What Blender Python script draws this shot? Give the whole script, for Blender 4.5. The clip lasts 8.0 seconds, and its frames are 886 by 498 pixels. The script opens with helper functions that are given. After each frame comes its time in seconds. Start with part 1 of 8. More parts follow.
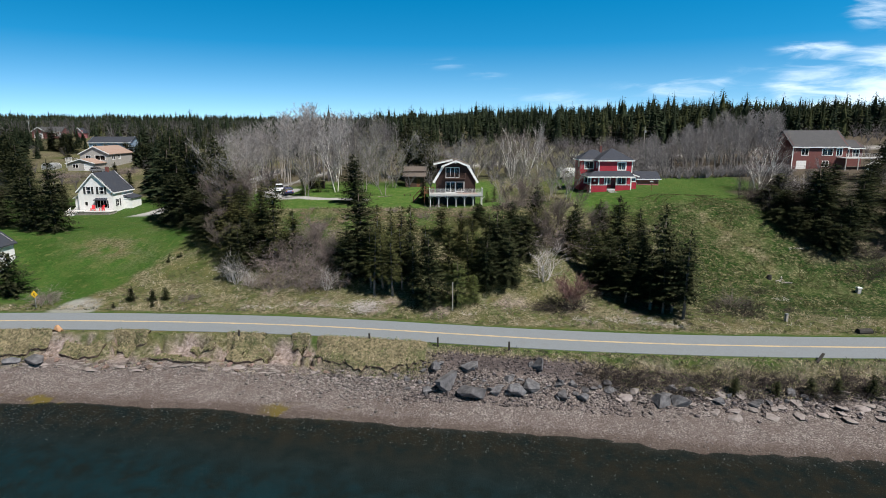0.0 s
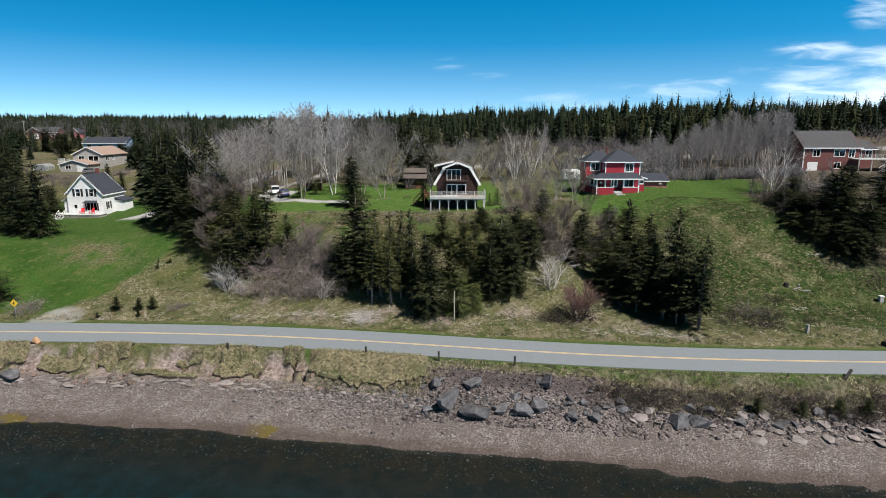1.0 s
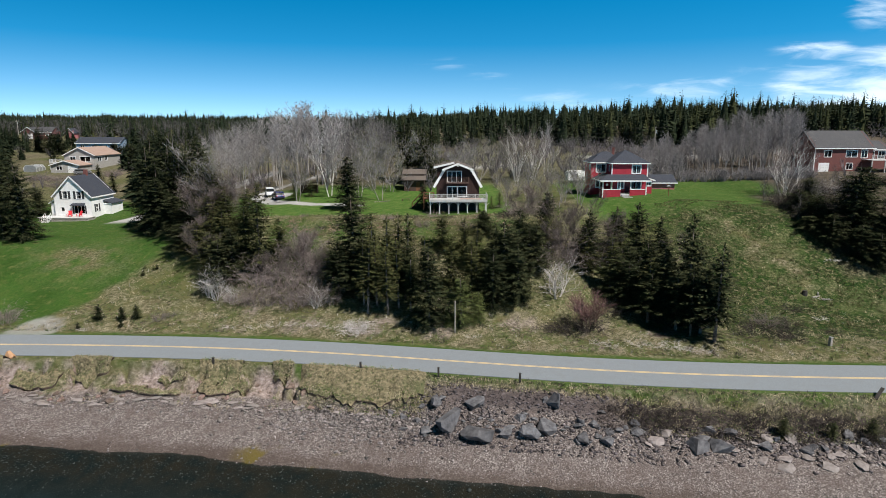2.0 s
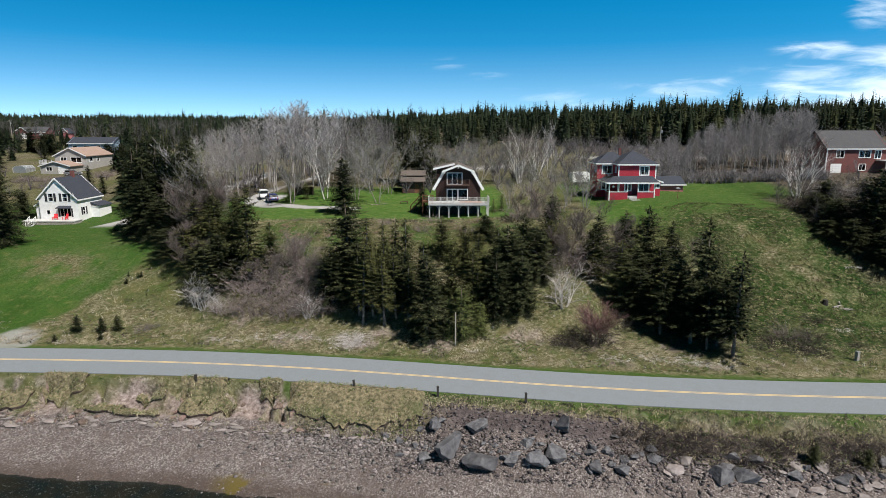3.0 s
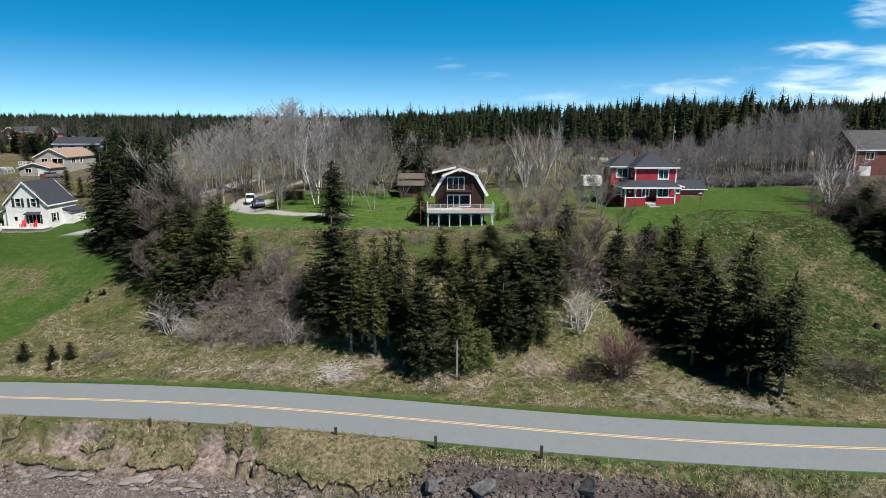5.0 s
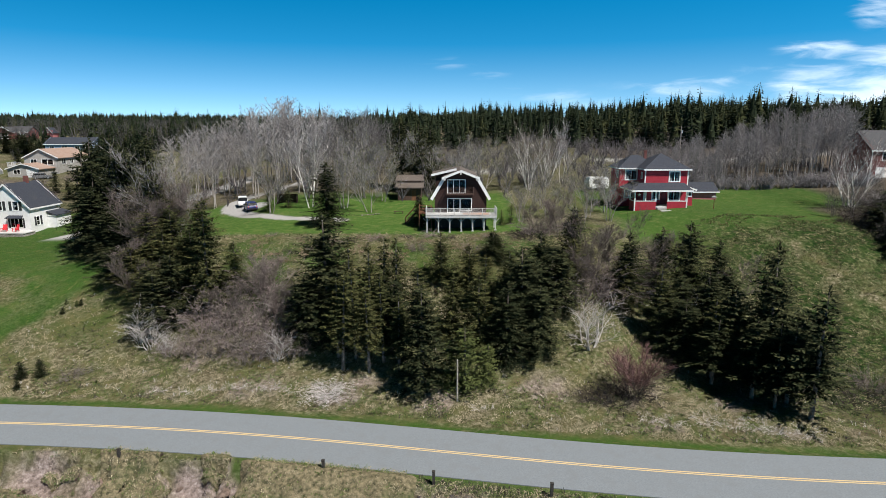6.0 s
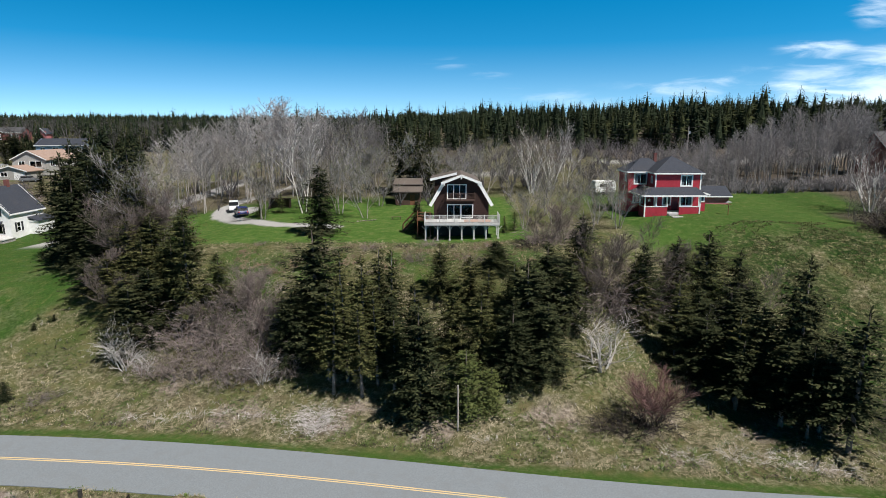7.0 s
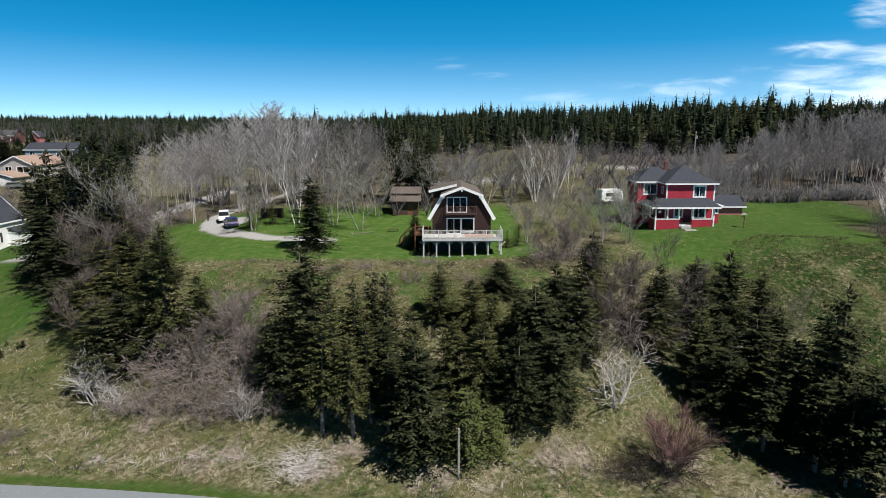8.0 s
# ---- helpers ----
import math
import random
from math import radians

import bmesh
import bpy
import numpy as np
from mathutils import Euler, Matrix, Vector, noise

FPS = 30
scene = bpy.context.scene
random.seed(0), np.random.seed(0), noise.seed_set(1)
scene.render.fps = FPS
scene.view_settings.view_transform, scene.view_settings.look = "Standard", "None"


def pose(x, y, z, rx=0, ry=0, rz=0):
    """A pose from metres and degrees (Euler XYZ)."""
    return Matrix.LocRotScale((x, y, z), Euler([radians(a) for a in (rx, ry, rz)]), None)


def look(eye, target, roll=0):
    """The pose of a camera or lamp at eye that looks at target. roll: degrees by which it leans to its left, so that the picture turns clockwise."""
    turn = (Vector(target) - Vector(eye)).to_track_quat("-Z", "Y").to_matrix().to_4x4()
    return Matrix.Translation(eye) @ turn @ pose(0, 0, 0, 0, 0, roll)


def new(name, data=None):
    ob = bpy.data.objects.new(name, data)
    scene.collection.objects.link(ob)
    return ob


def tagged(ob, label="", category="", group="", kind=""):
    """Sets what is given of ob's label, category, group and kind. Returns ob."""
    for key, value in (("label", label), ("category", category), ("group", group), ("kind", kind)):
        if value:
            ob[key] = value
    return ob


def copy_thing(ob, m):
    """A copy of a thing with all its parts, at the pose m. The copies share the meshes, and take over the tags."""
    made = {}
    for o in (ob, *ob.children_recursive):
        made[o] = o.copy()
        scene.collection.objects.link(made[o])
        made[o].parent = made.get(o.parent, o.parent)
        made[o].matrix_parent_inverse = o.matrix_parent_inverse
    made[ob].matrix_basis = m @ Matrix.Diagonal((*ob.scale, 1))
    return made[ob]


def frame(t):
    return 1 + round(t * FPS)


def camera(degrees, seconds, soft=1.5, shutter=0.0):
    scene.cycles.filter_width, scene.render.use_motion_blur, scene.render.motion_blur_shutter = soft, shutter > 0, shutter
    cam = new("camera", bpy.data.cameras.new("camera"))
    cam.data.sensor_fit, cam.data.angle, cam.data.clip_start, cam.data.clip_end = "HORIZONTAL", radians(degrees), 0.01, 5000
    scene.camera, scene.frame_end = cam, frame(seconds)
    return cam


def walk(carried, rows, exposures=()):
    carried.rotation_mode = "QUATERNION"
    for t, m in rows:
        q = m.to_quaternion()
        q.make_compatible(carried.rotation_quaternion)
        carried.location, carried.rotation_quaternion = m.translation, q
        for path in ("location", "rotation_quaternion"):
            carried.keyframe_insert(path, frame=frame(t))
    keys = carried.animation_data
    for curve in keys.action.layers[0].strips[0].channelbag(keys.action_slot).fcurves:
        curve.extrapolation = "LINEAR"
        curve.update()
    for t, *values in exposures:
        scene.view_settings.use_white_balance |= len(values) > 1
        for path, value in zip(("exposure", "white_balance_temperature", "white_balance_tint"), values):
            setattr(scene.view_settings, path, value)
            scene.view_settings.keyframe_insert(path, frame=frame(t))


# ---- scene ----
cam = camera(74.0, 8.0, soft=0.55)
METRES, EYE, TILT, LEAN, TURN = 38.0, 26.0, -11.7, 0.0, 0.0
ROWS = [
    (0.0, 0.00000, 0.00000, 0.00000, 0.000, 0.000, -0.000),
    (0.5, -0.00160, 0.05410, 0.01135, 0.015, 0.015, -0.020),
    (1.0, -0.00204, 0.10900, 0.02256, 0.051, 0.022, -0.020),
    (1.5, -0.00226, 0.16450, 0.03436, 0.058, 0.015, -0.010),
    (3.0, -0.00146, 0.33680, 0.06980, 0.051, -0.007, 0.000),
    (3.5, -0.00051, 0.39600, 0.08181, 0.073, -0.015, -0.000),
    (4.0, 0.00066, 0.45540, 0.09382, 0.102, -0.015, -0.000),
    (4.5, 0.00153, 0.51560, 0.10583, 0.124, -0.022, -0.010),
    (6.0, 0.00568, 0.69840, 0.14274, 0.233, -0.029, -0.040),
    (6.5, 0.00670, 0.76040, 0.15591, 0.247, -0.036, -0.030),
    (7.0, 0.00757, 0.82200, 0.17469, 0.255, -0.029, -0.010),
    (7.5, 0.00815, 0.88320, 0.19908, 0.247, -0.022, 0.010),
    (8.0, 0.00866, 0.94420, 0.22848, 0.233, -0.007, 0.030),
]
walk(cam, [(t, pose(0, 0, EYE, TILT, LEAN, TURN) @ pose(METRES * x, METRES * y, METRES * z, 90 + pitch, roll, yaw)) for t, x, y, z, yaw, pitch, roll in ROWS])

# ---- world and sun ----
SUN_AZ, SUN_EL = 132.0, 55.0
world = bpy.data.worlds.new("world")
scene.world = world
world.use_nodes = True
wn, wl = world.node_tree.nodes, world.node_tree.links
wn.clear()
w_out, w_bg = wn.new("ShaderNodeOutputWorld"), wn.new("ShaderNodeBackground")
w_sky, w_tc = wn.new("ShaderNodeTexSky"), wn.new("ShaderNodeTexCoord")
w_sky.sky_type, w_sky.sun_disc = "NISHITA", False
w_sky.sun_elevation, w_sky.sun_rotation = radians(SUN_EL), radians(SUN_AZ)
w_sky.air_density, w_sky.dust_density, w_sky.ozone_density = 1.0, 0.05, 3.0
w_map = wn.new("ShaderNodeMapping")
w_map.vector_type = "NORMAL"
w_map.inputs["Scale"].default_value = (1, 1, 0.42)
wl.new(w_tc.outputs["Generated"], w_map.inputs["Vector"])
w_up = wn.new("ShaderNodeVectorMath")
w_up.operation = "ADD"
w_up.inputs[1].default_value = (0, 0, 0.106)
wl.new(w_map.outputs["Vector"], w_up.inputs[0])
wl.new(w_up.outputs["Vector"], w_sky.inputs["Vector"])
w_hsv = wn.new("ShaderNodeHueSaturation")
w_hsv.inputs["Hue"].default_value = 0.482
w_pale, w_zed = wn.new("ShaderNodeMapRange"), wn.new("ShaderNodeSeparateXYZ")
w_pale.inputs["From Min"].default_value, w_pale.inputs["From Max"].default_value = 0.0, 0.13
w_pale.inputs["To Min"].default_value, w_pale.inputs["To Max"].default_value = 1.09, 1.43
wl.new(w_tc.outputs["Generated"], w_zed.inputs["Vector"])
wl.new(w_zed.outputs["Z"], w_pale.inputs["Value"])
wl.new(w_pale.outputs["Result"], w_hsv.inputs["Saturation"])
wl.new(w_sky.outputs["Color"], w_hsv.inputs["Color"])
# thin wisps of cloud, low in the sky: (along the horizon, up, breadth, height, density)
w_sep = wn.new("ShaderNodeSeparateXYZ")
wl.new(w_tc.outputs["Generated"], w_sep.inputs["Vector"])


def w_math(op, a, b=None, c=None):
    m = wn.new("ShaderNodeMath")
    m.operation = op
    for i, v in enumerate((a, b, c)):
        if isinstance(v, (int, float)):
            m.inputs[i].default_value = v
        elif v is not None:
            wl.new(v, m.inputs[i])
    return m.outputs["Value"]


w_ahead = w_math("MAXIMUM", w_sep.outputs["Y"], 0.05)
w_u, w_v = w_math("DIVIDE", w_sep.outputs["X"], w_ahead), w_math("DIVIDE", w_sep.outputs["Z"], w_ahead)
CLOUDS = ((0.840, 0.055, 0.48, 0.095, 1.2), (0.760, 0.105, 0.22, 0.040, 0.85), (0.700, 0.185, 0.10, 0.060, 0.65), (0.610, 0.120, 0.12, 0.030, 0.70), (0.400, 0.066, 0.20, 0.035, 0.55), (0.310, 0.075, 0.06, 0.012, 0.40), (0.000, 0.102, 0.11, 0.018, 0.42), (0.085, 0.082, 0.11, 0.018, 0.36), (0.170, 0.040, 0.24, 0.040, 0.45), (0.980, 0.150, 0.26, 0.07, 0.8))
w_mask = None
for cu, cv, ca_, cb_, cw in CLOUDS:
    du = w_math("DIVIDE", w_math("SUBTRACT", w_u, cu), ca_)
    dv = w_math("DIVIDE", w_math("SUBTRACT", w_v, cv), cb_)
    spot_ = w_math("MULTIPLY", w_math("MAXIMUM", w_math("SUBTRACT", 1.0, w_math("SQRT", w_math("ADD", w_math("MULTIPLY", du, du), w_math("MULTIPLY", dv, dv)))), 0.0), cw)
    w_mask = spot_ if w_mask is None else w_math("MAXIMUM", w_mask, spot_)
w_cv = wn.new("ShaderNodeCombineXYZ")
wl.new(w_math("ADD", w_math("MULTIPLY", w_u, 7.0), w_math("MULTIPLY", w_v, -6.0)), w_cv.inputs["X"])
wl.new(w_math("MULTIPLY", w_v, 34.0), w_cv.inputs["Y"])
w_cn, w_cr, w_mix = wn.new("ShaderNodeTexNoise"), wn.new("ShaderNodeMapRange"), wn.new("ShaderNodeMix")
w_cn.inputs["Scale"].default_value, w_cn.inputs["Detail"].default_value, w_cn.inputs["Roughness"].default_value = 1.3, 7, 0.55
w_cn.inputs["Distortion"].default_value = 0.5
wl.new(w_cv.outputs["Vector"], w_cn.inputs["Vector"])
w_cr.interpolation_type, w_mix.data_type = "SMOOTHSTEP", "RGBA"
w_cr.inputs["From Min"].default_value, w_cr.inputs["From Max"].default_value = 0.10, 1.35
w_cr.inputs["To Max"].default_value = 0.72
w_thin = w_math("MULTIPLY", w_math("ADD", w_math("MULTIPLY", w_math("SUBTRACT", w_cn.outputs["Fac"], 0.5), 2.5), w_math("MULTIPLY", w_mask, 1.1)), w_math("MINIMUM", w_math("MULTIPLY", w_mask, 2.5), 1.0))
wl.new(w_thin, w_cr.inputs["Value"])
wl.new(w_cr.outputs["Result"], w_mix.inputs["Factor"])
wl.new(w_hsv.outputs["Color"], w_mix.inputs[6])
w_mix.inputs[7].default_value = (6.8, 7.6, 8.2, 1)
w_deep, w_dim = wn.new("ShaderNodeMapRange"), wn.new("ShaderNodeMix")
w_deep.inputs["From Min"].default_value, w_deep.inputs["From Max"].default_value = 0.20, 0.36
w_deep.inputs["To Min"].default_value, w_deep.inputs["To Max"].default_value = 1.0, 0.04
w_dim.data_type, w_dim.blend_type = "RGBA", "MULTIPLY"
w_dim.inputs[0].default_value = 1.0
wl.new(w_sep.outputs["Z"], w_deep.inputs["Value"])
wl.new(w_mix.outputs[2], w_dim.inputs[6])
wl.new(w_deep.outputs["Result"], w_dim.inputs[7])
wl.new(w_dim.outputs[2], w_bg.inputs["Color"])
w_bg.inputs["Strength"].default_value = 0.132
wl.new(w_bg.outputs["Background"], w_out.inputs["Surface"])

sun = new("sun", bpy.data.lights.new("sun", "SUN"))
sun.data.energy, sun.data.angle, sun.data.color = 5.0, radians(0.53), (1.0, 0.962, 0.915)
sa, se = radians(SUN_AZ), radians(SUN_EL)
sun.matrix_world = look((0, 0, 80), (-math.sin(sa) * math.cos(se), -math.cos(sa) * math.cos(se), 80 - math.sin(se)))
scene.view_settings.exposure = 0.48

# ---- materials ----
def nodes_of(name):
    m = bpy.data.materials.new(name)
    m.use_nodes = True
    n, l = m.node_tree.nodes, m.node_tree.links
    return m, n, l, n["Principled BSDF"]


def noise_node(n, l, vec, scale, detail=4.0, rough=0.6):
    t = n.new("ShaderNodeTexNoise")
    t.inputs["Scale"].default_value, t.inputs["Detail"].default_value, t.inputs["Roughness"].default_value = scale, detail, rough
    l.new(vec, t.inputs["Vector"])
    return t.outputs["Fac"]


def ramp(n, l, fac, stops):
    r = n.new("ShaderNodeValToRGB")
    e = r.color_ramp.elements
    while len(e) < len(stops):
        e.new(0.5)
    for el, (p, c) in zip(e, stops):
        el.position, el.color = p, (*c, 1)
    l.new(fac, r.inputs["Fac"])
    return r.outputs["Color"]


def blend(n, l, fac, a, b, kind="MIX"):
    m = n.new("ShaderNodeMix")
    m.data_type, m.blend_type = "RGBA", kind
    for s, v in ((m.inputs[0], fac), (m.inputs[6], a), (m.inputs[7], b)):
        if isinstance(v, (int, float)):
            s.default_value = v
        elif isinstance(v, tuple):
            s.default_value = (*v, 1)
        else:
            l.new(v, s)
    return m.outputs[2]


def scaled(n, l, v, lo, hi, a=0.0, b=1.0):
    r = n.new("ShaderNodeMapRange")
    r.inputs["From Min"].default_value, r.inputs["From Max"].default_value = lo, hi
    r.inputs["To Min"].default_value, r.inputs["To Max"].default_value = a, b
    l.new(v, r.inputs["Value"])
    return r.outputs["Result"]


def bumped(n, l, bsdf, height, strength, distance):
    b = n.new("ShaderNodeBump")
    b.inputs["Strength"].default_value, b.inputs["Distance"].default_value = strength, distance
    l.new(height, b.inputs["Height"])
    l.new(b.outputs["Normal"], bsdf.inputs["Normal"])


def surface(name, dark, light, scale, rough=0.8, bump=0.3, dist=0.02, stain=None, vary=0.0, islands=False, metal=0.0, lines=0.0, spec=0.3, whole=0.0):
    """Colour between two tones by grain at one scale and blotches at an eighth of it; lines: boards or courses that many a metre, by height."""
    m, n, l, b = nodes_of(name)
    vec = n.new("ShaderNodeTexCoord").outputs["Object"]
    fine, coarse = noise_node(n, l, vec, scale), noise_node(n, l, vec, scale / 9.0, 3)
    col = ramp(n, l, fine, ((0.3, dark), (0.72, light)))
    tint = stain if stain else tuple(c * 0.72 for c in dark)
    col = blend(n, l, scaled(n, l, coarse, 0.5, 0.75, 0, 0.75), col, tint)
    if vary:
        src = n.new("ShaderNodeNewGeometry").outputs["Random Per Island"] if islands else n.new("ShaderNodeObjectInfo").outputs["Random"]
        h = n.new("ShaderNodeHueSaturation")
        l.new(scaled(n, l, src, 0, 1, 1 - vary, 1 + vary), h.inputs["Value"])
        l.new(scaled(n, l, src, 0, 1, 0.5 + vary * 0.05, 0.5 - vary * 0.05), h.inputs["Hue"])
        l.new(col, h.inputs["Color"])
        col = h.outputs["Color"]
    if whole:
        h2 = n.new("ShaderNodeHueSaturation")
        own = n.new("ShaderNodeObjectInfo").outputs["Random"]
        l.new(scaled(n, l, own, 0, 1, 1 - whole, 1 + whole), h2.inputs["Value"])
        l.new(scaled(n, l, own, 0, 1, 0.515, 0.488), h2.inputs["Hue"])
        l.new(col, h2.inputs["Color"])
        col = h2.outputs["Color"]
    height = fine
    if lines:
        w = n.new("ShaderNodeTexWave")
        w.wave_type, w.bands_direction, w.wave_profile = "BANDS", "Z", "SAW"
        w.inputs["Scale"].default_value, w.inputs["Distortion"].default_value = lines * 0.314, 0.15
        l.new(vec, w.inputs["Vector"])
        col = blend(n, l, scaled(n, l, w.outputs["Fac"], 0.0, 0.14, 0.35, 0.0), col, tuple(c * 0.55 for c in dark))
        height = w.outputs["Fac"]
    l.new(col, b.inputs["Base Color"])
    b.inputs["Roughness"].default_value, b.inputs["Metallic"].default_value = rough, metal
    b.inputs["Specular IOR Level"].default_value = spec
    if bump:
        bumped(n, l, b, height, bump, dist)
    return m


def clear(name, tint, rough=0.03, ior=1.45, ripple=0.0, scale=1.0):
    """Glass or water: what lies behind it, tinted, with its gloss above."""
    m, n, l, b = nodes_of(name)
    n.remove(b)
    tr, gl, fr, mx = n.new("ShaderNodeBsdfTransparent"), n.new("ShaderNodeBsdfGlossy"), n.new("ShaderNodeFresnel"), n.new("ShaderNodeMixShader")
    tr.inputs["Color"].default_value = (*tint, 1)
    gl.inputs["Roughness"].default_value, fr.inputs["IOR"].default_value = rough, ior
    if ripple:
        vec = n.new("ShaderNodeTexCoord").outputs["Object"]
        mp = n.new("ShaderNodeMapping")
        mp.inputs["Scale"].default_value = (1, 1.9, 1)
        l.new(vec, mp.inputs["Vector"])
        bp = n.new("ShaderNodeBump")
        bp.inputs["Strength"].default_value, bp.inputs["Distance"].default_value = ripple, 0.05
        l.new(noise_node(n, l, mp.outputs["Vector"], scale, 5), bp.inputs["Height"])
        l.new(bp.outputs["Normal"], gl.inputs["Normal"])
        l.new(bp.outputs["Normal"], fr.inputs["Normal"])
    l.new(fr.outputs["Fac"], mx.inputs["Fac"])
    l.new(tr.outputs["BSDF"], mx.inputs[1])
    l.new(gl.outputs["BSDF"], mx.inputs[2])
    l.new(mx.outputs["Shader"], n["Material Output"].inputs["Surface"])
    return m


def ground_material():
    m, n, l, b = nodes_of("ground")
    vec = n.new("ShaderNodeTexCoord").outputs["Object"]

    def layer(key):
        a = n.new("ShaderNodeAttribute")
        a.attribute_name = key
        return a.outputs["Fac"]

    big, mid, small, tiny = (noise_node(n, l, vec, s, 5, 0.62) for s in (0.11, 0.55, 2.6, 11.0))
    grass = ramp(n, l, mid, ((0.30, (0.036, 0.072, 0.012)), (0.5, (0.068, 0.086, 0.024)), (0.7, (0.16, 0.135, 0.062))))
    straw = ramp(n, l, small, ((0.34, (0.032, 0.032, 0.014)), (0.47, (0.125, 0.108, 0.062)), (0.66, (0.36, 0.31, 0.225))))
    meadow = blend(n, l, scaled(n, l, big, 0.38, 0.62), grass, straw)
    straw = blend(n, l, scaled(n, l, mid, 0.47, 0.58, 0.0, 0.85), straw, grass)
    rust = noise_node(n, l, vec, 0.34, 5, 0.65)
    straw = blend(n, l, scaled(n, l, rust, 0.53, 0.63, 0.0, 0.6), straw, (0.105, 0.074, 0.048))
    straw = blend(n, l, scaled(n, l, rust, 0.46, 0.38, 0.0, 0.55), straw, (0.052, 0.074, 0.018))
    meadow = blend(n, l, layer("dry"), meadow, straw)
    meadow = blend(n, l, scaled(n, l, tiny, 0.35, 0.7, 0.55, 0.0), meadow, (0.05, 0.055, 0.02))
    lawn = ramp(n, l, small, ((0.3, (0.030, 0.078, 0.012)), (0.7, (0.066, 0.124, 0.024))))
    lawn = blend(n, l, scaled(n, l, mid, 0.5, 0.72, 0, 0.6), lawn, (0.105, 0.12, 0.034))
    lawn = blend(n, l, scaled(n, l, big, 0.47, 0.66, 0, 0.7), lawn, (0.024, 0.062, 0.008))
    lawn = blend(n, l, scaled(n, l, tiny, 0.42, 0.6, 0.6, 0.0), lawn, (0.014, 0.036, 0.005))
    worn = noise_node(n, l, vec, 0.9, 6, 0.72)
    lawn = blend(n, l, scaled(n, l, worn, 0.54, 0.66, 0, 0.65), lawn, (0.12, 0.125, 0.042))
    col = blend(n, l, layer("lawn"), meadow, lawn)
    patchy = noise_node(n, l, vec, 1.15, 6, 0.7)
    # rough field: mottled tussock grass, its greens darkened to paint in the slope's shade
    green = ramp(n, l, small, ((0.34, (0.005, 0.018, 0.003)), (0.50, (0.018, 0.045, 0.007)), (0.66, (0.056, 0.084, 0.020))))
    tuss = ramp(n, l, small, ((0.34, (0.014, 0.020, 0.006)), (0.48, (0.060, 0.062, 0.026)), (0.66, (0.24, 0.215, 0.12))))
    sunny = ramp(n, l, worn, ((0.36, (0.040, 0.098, 0.015)), (0.52, (0.074, 0.135, 0.026)), (0.66, (0.145, 0.162, 0.060))))
    sunny = blend(n, l, scaled(n, l, tiny, 0.42, 0.58, 0.4, 0.0), sunny, (0.03, 0.065, 0.008))
    col = blend(n, l, layer("fresh"), col, sunny)
    rough = blend(n, l, scaled(n, l, patchy, 0.46, 0.56), green, tuss)
    rough = blend(n, l, scaled(n, l, mid, 0.58, 0.70, 0, 0.75), rough, (0.095, 0.075, 0.048))
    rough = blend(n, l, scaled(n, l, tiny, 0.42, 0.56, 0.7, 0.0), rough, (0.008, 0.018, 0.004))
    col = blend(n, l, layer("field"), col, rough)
    litter = ramp(n, l, small, ((0.30, (0.035, 0.028, 0.022)), (0.52, (0.088, 0.07, 0.055)), (0.72, (0.17, 0.14, 0.11))))
    col = blend(n, l, layer("litter"), col, litter)
    soil = ramp(n, l, small, ((0.28, (0.06, 0.046, 0.042)), (0.5, (0.26, 0.205, 0.185)), (0.72, (0.45, 0.385, 0.36))))
    soil = blend(n, l, scaled(n, l, tiny, 0.3, 0.6, 0.6, 0.0), soil, (0.09, 0.07, 0.055))
    col = blend(n, l, layer("soil"), col, soil)
    shale = ramp(n, l, small, ((0.25, (0.034, 0.029, 0.030)), (0.55, (0.086, 0.070, 0.068)), (0.8, (0.15, 0.128, 0.125))))
    col = blend(n, l, layer("shale"), col, shale)
    vor = n.new("ShaderNodeTexVoronoi")
    vor.inputs["Scale"].default_value = 10.0
    l.new(vec, vor.inputs["Vector"])
    pebble = ramp(n, l, vor.outputs["Color"], ((0.15, (0.070, 0.059, 0.056)), (0.5, (0.175, 0.148, 0.140)), (0.9, (0.45, 0.405, 0.385))))
    pebble = blend(n, l, scaled(n, l, mid, 0.4, 0.65, 0.0, 0.6), pebble, (0.135, 0.104, 0.094))
    pebble = blend(n, l, scaled(n, l, tiny, 0.38, 0.62, 0.75, 0.0), pebble, (0.055, 0.045, 0.04))
    pebble = blend(n, l, layer("wet"), pebble, (0.07, 0.052, 0.044))
    col = blend(n, l, layer("beach"), col, pebble)
    gravel = ramp(n, l, tiny, ((0.3, (0.27, 0.265, 0.26)), (0.7, (0.42, 0.41, 0.40))))
    col = blend(n, l, layer("gravel"), col, gravel)
    speck = noise_node(n, l, vec, 11.0, 2, 0.5)
    bed = blend(n, l, layer("deep"), (0.062, 0.044, 0.032), (0.022, 0.055, 0.070))
    bed = blend(n, l, scaled(n, l, mid, 0.4, 0.65), bed, (0.028, 0.034, 0.034))
    weed = blend(n, l, scaled(n, l, speck, 0.66, 0.72, 0.0, 0.7), bed, (0.24, 0.22, 0.20))
    col = blend(n, l, layer("weed"), col, (0.11, 0.085, 0.02))
    col = blend(n, l, layer("sea"), col, weed)
    l.new(col, b.inputs["Base Color"])
    b.inputs["Roughness"].default_value, b.inputs["Specular IOR Level"].default_value = 0.95, 0.12
    hgt = n.new("ShaderNodeMath")
    hgt.operation = "ADD"
    l.new(small, hgt.inputs[0])
    l.new(tiny, hgt.inputs[1])
    bumped(n, l, b, hgt.outputs["Value"], 0.8, 0.12)
    return m


